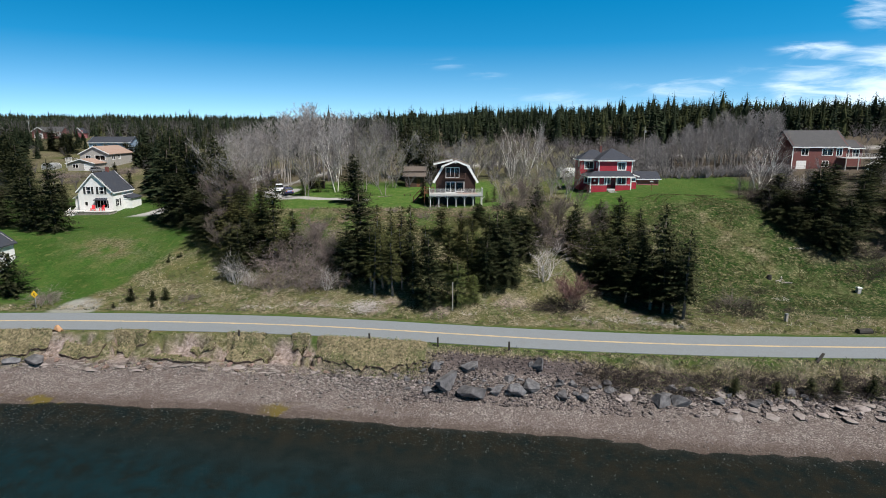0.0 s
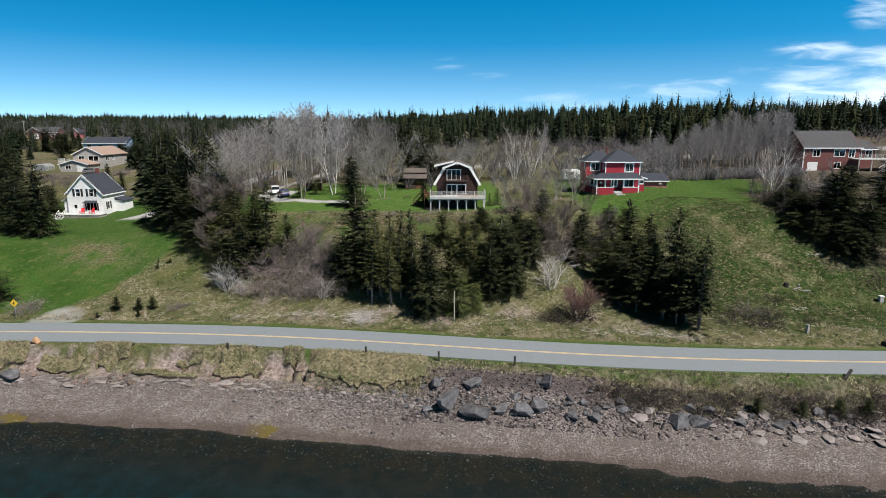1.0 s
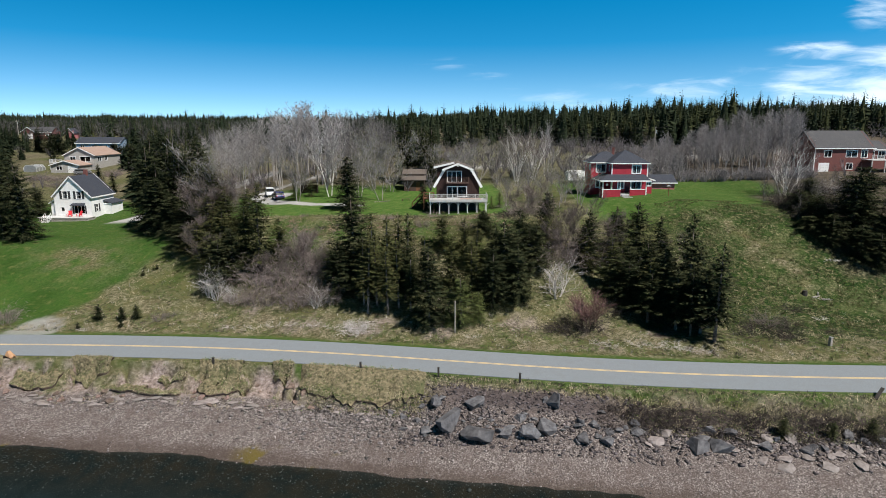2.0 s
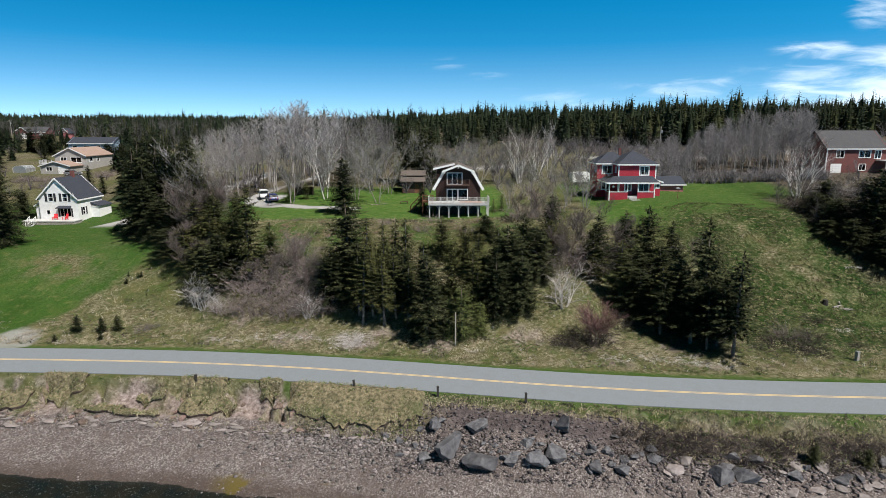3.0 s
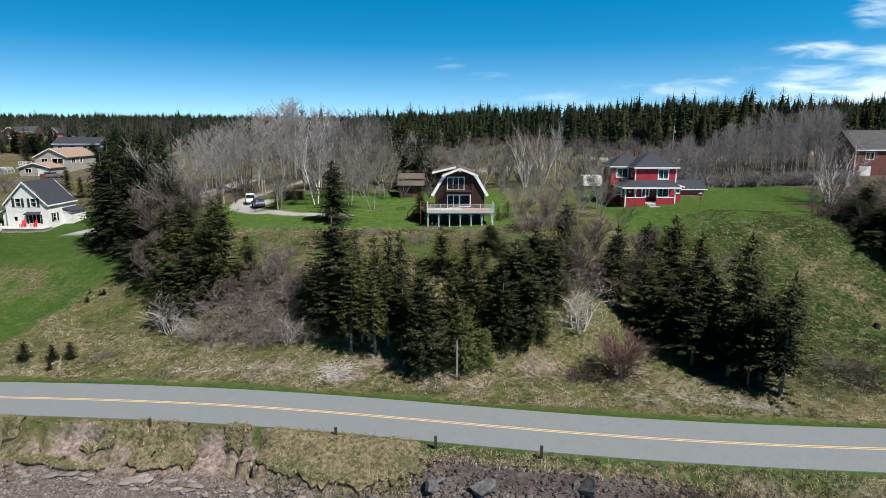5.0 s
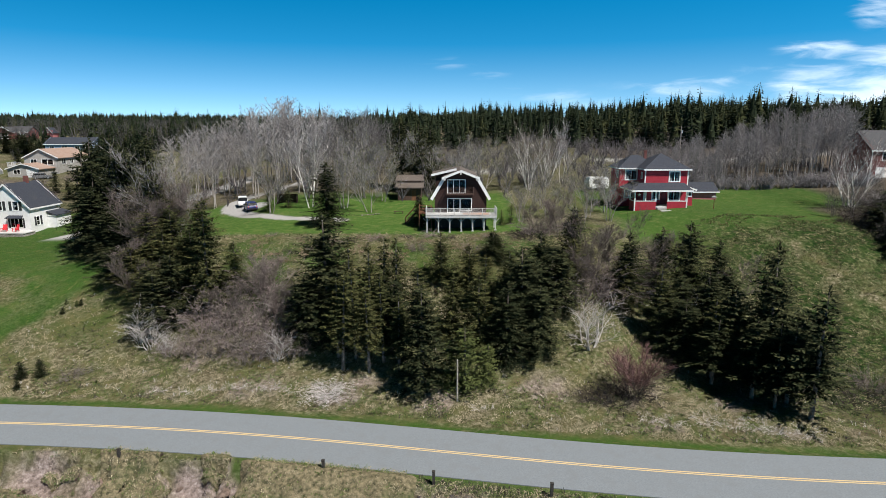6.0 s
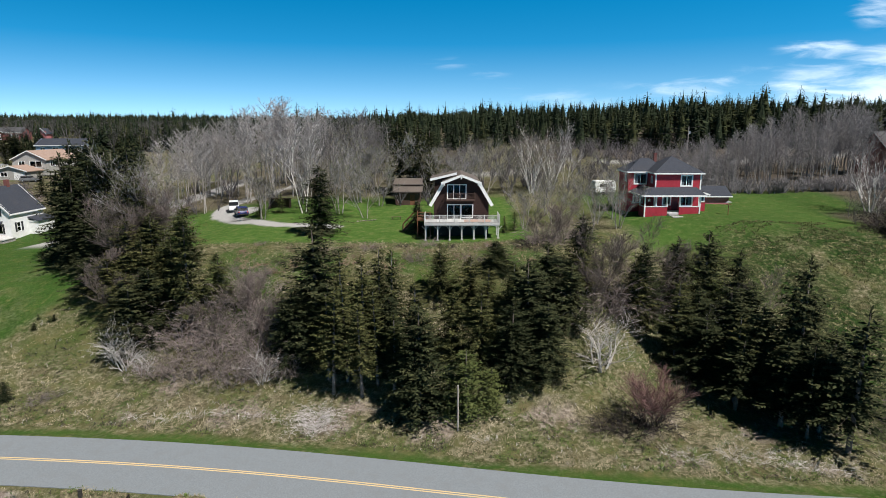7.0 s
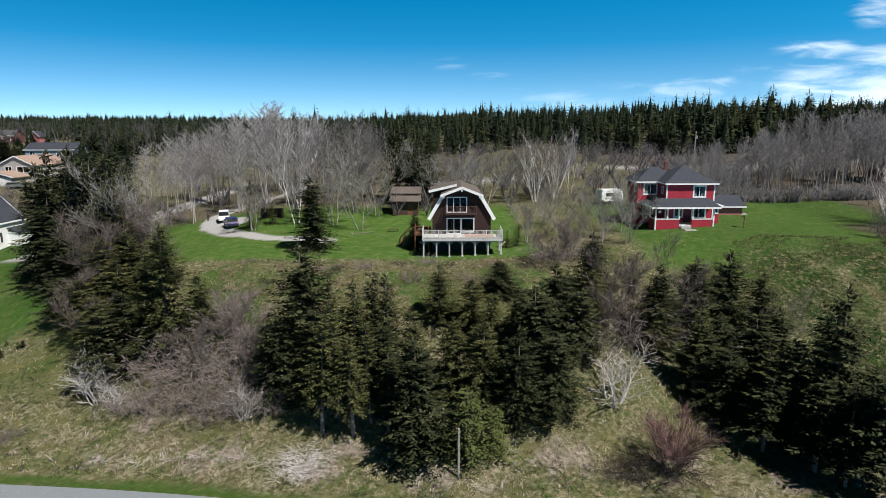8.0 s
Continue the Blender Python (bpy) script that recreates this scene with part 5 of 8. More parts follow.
def stand(name, spots, kind, material, label, seeds, blades=100):
    """Many trees in one mesh: (x, y, height, breadth, turn) each."""
    temps = [template(s, kind, blades) for s in seeds]
    vs, qs, base = [], [], 0
    base_z = ground_z([q[0] for q in spots], [q[1] for q in spots])
    for i, (x, y, h, b, a) in enumerate(spots):
        v, q = temps[i % len(temps)]
        c, s = math.cos(a), math.sin(a)
        w = v * (h * b, h * b, h)
        vs.append(np.stack([w[:, 0] * c - w[:, 1] * s + x, w[:, 0] * s + w[:, 1] * c + y, w[:, 2] + base_z[i] - 0.2], -1))
        qs.append(q + base)
        base += len(v)
    return tagged(new(name, quad_mesh(name, np.concatenate(vs), np.concatenate(qs), material)), label, "woods", kind="stuff")


rf = random.Random(9)
spots, browns = [], []
for _ in range(5200):
    y = 205 + 420 * rf.random() ** 1.7
    x = rf.uniform(-0.80, 0.80) * (y + 20)
    edge = 205 + (22 if -60 < x < 40 else 0) + (40 if x < -60 else 0) + 10 * math.sin(x * 0.05)
    lane = -0.77 < x / (y - 16) < -0.55 and y < 316 and rf.random() < 0.88
    if y < edge or len(spots) > 2050 or lane:
        continue
    mix = float(wobble(x, y, 40, 31)) + (-0.15 if x < -70 else -0.55)
    if x < -70 and y < 330 and rf.random() < 0.45:
        mix += 0.6
    (browns if mix > 0.45 else spots).append((x, y, rf.uniform(9.0, 13.6) * (1 + 0.22 * float(wobble(x, y, 16, 52))) * (0.8 if x < -70 else 1.0) * (1.3 if rf.random() < 0.12 else 1.0), rf.uniform(1.1, 1.9), rf.uniform(0, 6.28)))
belt = [(-76.0, 158.0, 13.0), (-80.5, 167.0, 12.5), (-73.0, 150.0, 11.6), (-69.5, 147.0, 12.4), (-72.0, 166.0, 13.2), (-66.5, 141.0, 12.2), (-83.5, 174.0, 12.0), (-63.0, 152.0, 12.0)]
for _ in range(120):  # spruces and brush filling the ground between the western houses
    y = rf.uniform(168, 300)
    u = rf.choice((rf.uniform(-0.80, -0.685), rf.uniform(-0.655, -0.60) if y > 240 else -0.72, rf.uniform(-0.52, -0.44)))
    x = u * (y - 2)
    if not (-132 < x < -102 and 180 < y < 214) and not (-140 < x < -112 and 224 < y < 246):
        belt.append((x, y, rf.uniform(4.5, 8.5) * (1.25 if u < -0.69 or u > -0.53 else 0.62)))
stand("belt_spruces", [(x, y, h, rf.uniform(1.7, 2.4), rf.uniform(0, 6.28)) for x, y, h in belt], "spruce", M_WOODS, "dark spruces growing between the western houses", (161, 162, 163, 164), 260)
west, west_bare = [], []
for _ in range(1500):  # low mixed woods to the west
    y = 250 + 300 * rf.random() ** 1.3
    x = -rf.uniform(0.20, 0.86) * (y - 10)
    if -0.77 < x / (y - 16) < -0.55 and y < 316 or -225 < x < -180 and 300 < y < 335:
        continue
    (west_bare if rf.random() < 0.5 else west).append((x, y, rf.uniform(5.0, 9.0), rf.uniform(1.3, 2.0), rf.uniform(0, 6.28)))
stand("west_woods", west[:560], "spruce", M_WOODS_OLIVE, "low olive spruce woods on the western ridge", (91, 92, 93), 40)
stand("west_hardwoods", west_bare[:520], "bare", M_TWIG_DARK, "hazy brown hardwoods on the western ridge", (94, 95))
under = []
for _ in range(2200):  # low brown thickets between the houses and the woods
    y = 137 + 95 * rf.random()
    x = rf.uniform(-0.85, 0.75) * (y + 20)
    near_house = -90 < x < -58 and y < 182 or (-130 < x < -104 and 184 < y < 212) or (-135 < x < -108 and 228 < y < 245) or (86 < x < 122 and 144 < y < 166)
    field = y < 141 and x > 26 or y < 150 and x < -60
    if -0.77 < x / (y - 16) < -0.55 and y > 165 and rf.random() < 0.8:
        continue
    if near_house or field or abs(x + 38) < 4 and y < 165 or abs(y - 178 - 0.1 * (x - 40)) < 3 and x > -5 or len(under) > 560:
        continue
    under.append((x, y, rf.uniform(2.2, 5.5), rf.uniform(1.3, 2.2), rf.uniform(0, 6.28)))
for _ in range(170):  # denser brush behind the timber and red houses
    x, y = rf.uniform(-4, 58), rf.uniform(148, 196)
    if abs(y - 178 - 0.1 * (x - 40)) > 3.5:
        under.append((x, y, rf.uniform(3.0, 5.5), rf.uniform(1.5, 2.3), rf.uniform(0, 6.28)))
edge_brush = []
for i in range(150):  # grey brush along the field's far edge
    x = rf.uniform(44, 84)
    edge_brush.append((x, 139.6 + 0.05 * (x - 46) + 3.0 * rf.random() ** 2, rf.uniform(1.8, 3.4), rf.uniform(1.5, 2.4), rf.uniform(0, 6.28)))
stand("field_brush", edge_brush, "bare", M_TWIG_MID, "grey leafless brush along the mown field", (171, 172, 173))
stand("thicket", under, "bare", M_TWIG_DARK, "brown bare thickets below the spruce woods", (71, 72, 73))
stand("spruce_woods", [q for i, q in enumerate(spots) if q[1] < 275 and i % 4], "spruce", M_WOODS, "dense dark spruce woods with a ragged skyline", (61, 62, 63, 64, 74, 75), 150)
stand("far_spruce_woods", [q for q in spots if q[1] >= 275], "spruce", M_WOODS, "distant spruce woods along the ridge", (61, 62, 63, 64), 36)
stand("olive_spruce_woods", [q for q in spots[::4] if q[1] < 275], "spruce", M_WOODS_OLIVE, "paler olive spruces among the dark woods", (65, 69, 70), 150)
ridge = []
for _ in range(1100):  # close woods along the western skyline
    y = rf.uniform(430, 700)
    ridge.append((-rf.uniform(-0.05, 0.84) * y, y, rf.uniform(9.5, 12.6) * rf.uniform(0.86, 1.0), rf.uniform(1.9, 2.8), rf.uniform(0, 6.28)))
stand("ridge_woods", ridge, "spruce", M_WOODS, "dark close woods on the far western ridge", (76, 77, 78), 24)
stand("bare_woods", browns[:620], "bare", M_TWIG_DARK, "brownish bare hardwoods among the spruces", (66, 67, 68))

# ---- houses ----
def wall(parent, m, w, h, holes, material, thick=0.2, name="wall", label=""):
    """A wall in the local plane y = 0 (outside towards -y), x 0 to w, z 0 to h, with openings (x0, z0, x1, z1) right through it."""
    xs = sorted({0.0, w, *(v for o in holes for v in (o[0], o[2]))})
    zs = sorted({0.0, h, *(v for o in holes for v in (o[1], o[3]))})
    bm = bmesh.new()
    vert = {}

    def at(i, j, k):
        if (i, j, k) not in vert:
            vert[i, j, k] = bm.verts.new(m @ Vector((xs[i], thick * k, zs[j])))
        return vert[i, j, k]

    def solid(i, j):
        if not (0 <= i < len(xs) - 1 and 0 <= j < len(zs) - 1):
            return False
        cx, cz = (xs[i] + xs[i + 1]) / 2, (zs[j] + zs[j + 1]) / 2
        return not any(o[0] < cx < o[2] and o[1] < cz < o[3] for o in holes)

    for i in range(len(xs) - 1):
        for j in range(len(zs) - 1):
            if not solid(i, j):
                continue
            for k in (0, 1):
                bm.faces.new((at(i, j, k), at(i + 1, j, k), at(i + 1, j + 1, k), at(i, j + 1, k)))
            for di, dj, e in ((-1, 0, ((i, j), (i, j + 1))), (1, 0, ((i + 1, j), (i + 1, j + 1))), (0, -1, ((i, j), (i + 1, j))), (0, 1, ((i, j + 1), (i + 1, j + 1)))):
                if not solid(i + di, j + dj):
                    (a0, b0), (a1, b1) = e
                    bm.faces.new((at(a0, b0, 0), at(a1, b1, 0), at(a1, b1, 1), at(a0, b0, 1)))
    return part(name, bm, material, parent, label)


def window(parent, m, x0, z0, x1, z1, trim, bars=1, cross=0, edge=0.11, label="", curtain=False, name="window"):
    """Frame proud of the wall, mullions, and a pane set back in the opening."""
    bm = bmesh.new()
    for r in ((x0 - edge, -0.035, z0 - edge, x0 + 0.02, 0.1, z1 + edge), (x1 - 0.02, -0.035, z0 - edge, x1 + edge, 0.1, z1 + edge),
              (x0 + 0.02, -0.035, z1 - 0.02, x1 - 0.02, 0.1, z1 + edge), (x0 + 0.02, -0.05, z0 - edge, x1 - 0.02, 0.1, z0 + 0.02)):
        box(bm, *r, m=m)
    for i in range(bars):
        c = x0 + (x1 - x0) * (i + 1) / (bars + 1)
        box(bm, c - 0.04, 0.0, z0, c + 0.04, 0.1, z1, m)
    for i in range(cross):
        c = z0 + (z1 - z0) * (i + 1) / (cross + 1)
        box(bm, x0, 0.01, c - 0.025, x1, 0.09, c + 0.025, m)
    fr = part(name, bm, trim, parent, label)
    pane = part("pane", boxes((x0, 0.055, z0, x1, 0.065, z1), m=m), M_GLASS, fr)
    pane.visible_shadow = False
    if curtain:
        part("curtain", boxes((x0 + 0.02, 0.14, z0, x0 + (x1 - x0) * 0.3, 0.17, z1), (x1 - (x1 - x0) * 0.3, 0.14, z0, x1 - 0.02, 0.17, z1), m=m), M_CURTAIN, fr)
    return fr


def railing(parent, run, z, height, material, gap=0.14, post_every=1.9, label=""):
    """Posts, two rails and single balusters along a line of points."""
    post = bal = None
    for a, b in zip(run, run[1:]):
        a, b = Vector((*a, z)), Vector((*b, z))
        d = b - a
        up = Vector((0, 0, 1))
        for zz, nm in ((height, "top_rail"), (0.12, "bottom_rail")):
            part(nm, beam(bmesh.new(), a + up * zz, b + up * zz, 0.09, 0.05), material, parent)
        n = max(1, round(d.length / post_every))
        for i in range(n + 1):
            p = a + d * (i / n)
            if post is None:
                post = part("rail_post", boxes((-0.05, -0.05, 0, 0.05, 0.05, height + 0.06)), material, parent, label)
                post.matrix_basis = pose(*p)
            else:
                share("rail_post", post.data, parent, p)
        k = max(1, int(d.length / gap))
        for i in range(k):
            p = a + d * ((i + 0.5) / k)
            if bal is None:
                bal = part("baluster", boxes((-0.02, -0.02, 0.12, 0.02, 0.02, height)), material, parent)
                bal.matrix_basis = pose(*p)
            else:
                share("baluster", bal.data, parent, p)


def stair(parent, x0, x1, y, z_top, z_low, run, material, way=-1, rails=None):
    """Treads between two strings, going down along y; rails: their material."""
    n = max(2, round((z_top - z_low) / 0.18))
    for x in (x0, x1):
        part("stair_string", beam(bmesh.new(), (x, y, z_top - 0.1), (x, y + way * run, z_low + 0.02), 0.06, 0.26), material, parent)
    tread = None
    for i in range(n):
        p = (0, y + way * run * (i + 0.5) / n, z_top - (z_top - z_low) * (i + 1) / n)
        if tread is None:
            tread = part("tread", boxes((x0, -run / n * 0.6, 0, x1, run / n * 0.6, 0.045)), material, parent)
            tread.matrix_basis = pose(*p)
        else:
            share("tread", tread.data, parent, p)
    if rails:
        for x in (x0, x1):
            bm = beam(bmesh.new(), (x, y, z_top + 0.9), (x, y + way * run, z_low + 0.95), 0.07, 0.07)
            for k in (0.0, 0.5, 1.0):
                zz = z_top + (z_low - z_top) * k
                beam(bm, (x, y + way * run * k, zz - 0.05), (x, y + way * run * k, zz + 0.95), 0.08, 0.08, (0, 1, 0))
            part("stair_rail", bm, rails, parent)


def side_pose(x, y, z, turn):
    return pose(x, y, z, 0, 0, turn)


def timber_house():
    """Gambrel-roofed house on a tall deck."""
    at = (2.55, 110.2, 14.0)
    h = thing("gambrel_house", at, "dark brown shingled gambrel house with white bargeboards", "house")
    h.matrix_basis = pose(at[0] - 0.18, at[1], at[2]) @ Matrix.Diagonal((0.92, 1, 0.93, 1))
    low = gz(2.5, 110) - at[2] - 0.3
    D = 9.0
    # front wall: a middle strip with the glazing, and the sides under the slopes
    holes = ((0.35, 0.05, 2.15, 2.08), (2.35, 0.30, 3.95, 2.08), (0.35, 3.0, 2.95, 4.95))
    wall(h, pose(-2.3, 0, 0), 4.6, 5.25, holes, M_SHINGLE)
    bm = bmesh.new()
    for s in (-1, 1):
        prism(bm, ((s * 4.0, 0), (s * 2.3, 0), (s * 2.3, 5.25), (s * 4.0, 2.35)), 0, 0.2)
    prism(bm, ((-2.3, 5.25), (2.3, 5.25), (0, 6.15)), 0, 0.2)
    part("gable_wall", bm, M_SHINGLE, h)
    bm = boxes((-4.0, 0.2, 0, -3.8, D, 2.4), (3.8, 0.2, 0, 4.0, D, 2.4), (-3.8, D - 0.2, 0, 3.8, D, 2.4))
    prism(bm, ((-4.0, 2.4), (4.0, 2.4), (2.3, 5.3), (0, 6.15), (-2.3, 5.3)), D - 0.2, D)
    part("side_wall", bm, M_SHINGLE, h)
    # near-black wall: the shade below the deck is put into its colour
    part("basement_wall", boxes((-4.0, 0.3, low, 4.0, D, 0.0)), M_DARK, h, "basement wall coloured near-black for the shade below the deck")
    part("floor_slab", boxes((-3.8, 0.2, 0.0, 3.8, D - 0.2, 0.03), (-3.7, 0.25, 2.7, 3.7, D - 0.3, 2.85), (-3.78, 3.2, 0.03, 3.78, 3.3, 2.7), (-2.7, 3.2, 2.85, 2.7, 3.3, 5.0)), M_DARK, h)
    # roof
    f, b = -0.75, D + 0.3
    bm = bmesh.new()
    for s in (-1, 1):
        slab(bm, ((s * 4.42, f + 0.45, 2.12), (s * 2.5, f + 0.45, 5.42), (s * 2.5, b, 5.42), (s * 4.42, b, 2.12)), 0.22)
        slab(bm, ((s * 2.78, f, 5.33), (0, f, 6.42), (0, b, 6.42), (s * 2.78, b, 5.33)), 0.2)
    part("roof", bm, M_ROOF_BROWN, h, "brown-grey shingle roof")
    for s in (-1, 1):
        part("bargeboard", beam(bmesh.new(), (s * 4.5, f + 0.42, 2.0), (s * 2.52, f + 0.42, 5.3), 0.46, 0.09, (0, 1, 0)), M_WHITE, h)
        part("bargeboard", beam(bmesh.new(), (s * 2.9, f - 0.03, 5.22), (0, f - 0.03, 6.34), 0.34, 0.09, (0, 1, 0)), M_WHITE, h)
        part("corbel", boxes((s * 2.42 - 0.09, f - 0.02, 4.95, s * 2.42 + 0.09, f + 0.4, 5.28)), M_WHITE, h)
    part("corbel", boxes((-0.09, f - 0.06, 5.85, 0.09, f + 0.1, 6.3)), M_WHITE, h)
    # shed dormer on the west slope
    bm = slab(bmesh.new(), ((-4.5, 2.2, 5.62), (-0.5, 2.2, 6.52), (-0.5, 7.6, 6.52), (-4.5, 7.6, 5.62)), 0.2)
    dorm = part("dormer", bm, M_ROOF_BROWN, h)
    part("fascia", beam(bmesh.new(), (-4.55, 2.15, 5.5), (-0.6, 2.15, 6.4), 0.34, 0.08, (0, 1, 0)), M_WHITE, dorm)
    bm = prism(bmesh.new(), ((-3.9, 2.6), (-2.0, 2.6), (-2.0, 6.0), (-3.9, 5.6)), 2.6, 7.3)
    part("dormer_wall", bm, M_SHINGLE, dorm)
    fm = pose(-2.3, 0, 0)
    window(h, fm, *holes[0], M_WHITE, 1, label="white-framed sliding patio door", name="patio_door")
    window(h, fm, *holes[1], M_WHITE, 0, label="wide white-framed window")
    window(h, fm, *holes[2], M_WHITE, 2, label="white-framed upper balcony door", name="balcony_door")
    # balcony
    bal = part("balcony", boxes((-2.2, -1.15, 2.78, 2.0, 0.0, 2.92)), M_DARKTIMBER, h, "small dark timber balcony")
    railing(bal, ((-2.15, 0), (-2.15, -1.1), (1.95, -1.1), (1.95, 0)), 2.92, 0.95, M_DARKTIMBER, 0.16)
    # deck
    deck = thing("deck", (2.40, 107.0, 14.0), "grey weathered timber deck on tall posts", "deck")
    W = 4.85
    bd = None
    for i in range(21):
        yy = 0.02 + i * 0.15
        if bd is None:
            bd = part("board", boxes((-W, 0, -0.045, W, 0.14, 0)), M_DECK, deck)
            bd.matrix_basis = pose(0, yy, 0)
        else:
            share("board", bd.data, deck, (0, yy, 0))
    part("rim_joist", boxes((-W, -0.04, -0.30, W, 0.015, 0.0), (-W - 0.04, -0.04, -0.30, -W, 3.15, 0), (W, -0.04, -0.30, W + 0.04, 3.15, 0)), M_DECK, deck, "pale grey rim board")
    part("carpet", boxes((0.3, 0.6, 0.004, 3.9, 2.9, 0.02)), M_DECKRED, deck, "reddish outdoor carpet on the deck")
    part("floor_beam", boxes((-W, 0.25, -0.42, W, 0.4, -0.05), (-W, 2.6, -0.42, W, 2.75, -0.05)), M_DECK, deck)
    for i in range(7):
        x = -W + 0.12 + i * (2 * W - 0.24) / 6
        for yy in (0.32, 2.67):
            p = part("post", boxes((x - 0.08, yy - 0.08, gz(2.55 + x, 107 + yy) - 14.2, x + 0.08, yy + 0.08, -0.42)), M_DECK, deck)
            if yy < 1:
                for s in (-1, 1):
                    part("knee_brace", beam(bmesh.new(), (x, yy, -0.95), (x + s * 0.48, yy, -0.42), 0.07, 0.09, (0, 1, 0)), M_DECK, p)
                part("footing", boxes((x - 0.16, yy - 0.16, gz(2.55 + x, 107 + yy) - 14.2, x + 0.16, yy + 0.16, gz(2.55 + x, 107 + yy) - 13.88)), M_CONCRETE, p)
    railing(deck, ((-W, 3.1), (-W, 0), (W, 0), (W, 3.1)), 0.0, 1.0, M_DECK)
    # walkway and steps at the west side
    walk_way = thing("side_stair", (-3.6, 112.0, 14.0), "brown timber side stair with open rails", "stair")
    part("landing", boxes((-0.0, -1.9, -0.2, 2.0, 4.0, 0.0)), M_TIMBER, walk_way)
    for x, y in ((0.1, -1.8), (1.8, -1.8), (0.1, 3.8)):
        part("post", boxes((x - 0.07, y - 0.07, gz(-3.6 + x, 112 + y) - 14.2, x + 0.07, y + 0.07, 1.0)), M_TIMBER, walk_way)
    bm = bmesh.new()
    for zz in (0.5, 0.95):
        beam(bm, (0.1, -1.8, zz), (1.9, -1.8, zz), 0.06, 0.1)
        beam(bm, (0.1, -1.8, zz), (0.1, 3.8, zz), 0.06, 0.1)
    part("guard_rail", bm, M_TIMBER, walk_way)
    foot = gz(-5.8, 115) - 14.0
    for y in (2.2, 3.6):
        part("stair_string", beam(bmesh.new(), (0.0, y, -0.05), (-2.2, y, foot), 0.25, 0.06, (0, 1, 0)), M_TIMBER, walk_way)
        part("stair_rail", beam(bmesh.new(), (0.0, y, 0.9), (-2.2, y, foot + 0.95), 0.09, 0.06, (0, 1, 0)), M_TIMBER, walk_way)
        part("newel", beam(bmesh.new(), (-2.2, y, foot - 0.1), (-2.2, y, foot + 1.0), 0.09, 0.09, (0, 1, 0)), M_TIMBER, walk_way)
    tr = None
    for i in range(11):
        k = (i + 0.5) / 11
        p = (-2.2 * k, 2.2, -2.3 * k - 0.02)
        if tr is None:
            tr = part("tread", boxes((-0.13, 0, 0, 0.13, 1.4, 0.05)), M_TIMBER, walk_way)
            tr.matrix_basis = pose(*p)
        else:
            share("tread", tr.data, walk_way, p)


def hip_roof(bm, x0, y0, x1, y1, z, rise, over, thick=0.18):
    x0, y0, x1, y1 = x0 - over, y0 - over, x1 + over, y1 + over
    w, d = x1 - x0, y1 - y0
    k = min(w, d) / 2
    if w >= d:
        r0, r1 = (x0 + k, (y0 + y1) / 2, z + rise), (x1 - k, (y0 + y1) / 2, z + rise)
    else:
        r0, r1 = ((x0 + x1) / 2, y0 + k, z + rise), ((x0 + x1) / 2, y1 - k, z + rise)
    c = ((x0, y0, z), (x1, y0, z), (x1, y1, z), (x0, y1, z))
    v = [bm.verts.new(p) for p in c]
    lo = [bm.verts.new((p[0], p[1], p[2] - thick)) for p in c]
    a = bm.verts.new(r0)
    b = bm.verts.new(r1) if (Vector(r1) - Vector(r0)).length > 0.05 else a
    faces = [(v[0], v[1], b, a), (v[1], v[2], b), (v[2], v[3], a, b), (v[3], v[0], a)] if w >= d else [(v[0], v[1], a), (v[1], v[2], b, a), (v[2], v[3], b), (v[3], v[0], a, b)]
    for f in faces:
        u = list(dict.fromkeys(f))
        bm.faces.new(u)
    for i in range(4):
        j = (i + 1) % 4
        bm.faces.new((v[i], lo[i], lo[j], v[j]))
    bm.faces.new(lo[::-1])


def eave_trim(parent, x0, y0, x1, y1, z, over, h=0.22):
    for r in ((x0 - over - 0.03, y0 - over - 0.03, x1 + over + 0.03, y0 - over + 0.02), (x0 - over - 0.03, y1 + over - 0.02, x1 + over + 0.03, y1 + over + 0.03),
              (x0 - over - 0.03, y0 - over + 0.02, x0 - over + 0.02, y1 + over - 0.02), (x1 + over - 0.02, y0 - over + 0.02, x1 + over + 0.03, y1 + over - 0.02)):
        part("fascia", boxes((r[0], r[1], z - h, r[2], r[3], z - 0.015)), M_WHITE, parent)


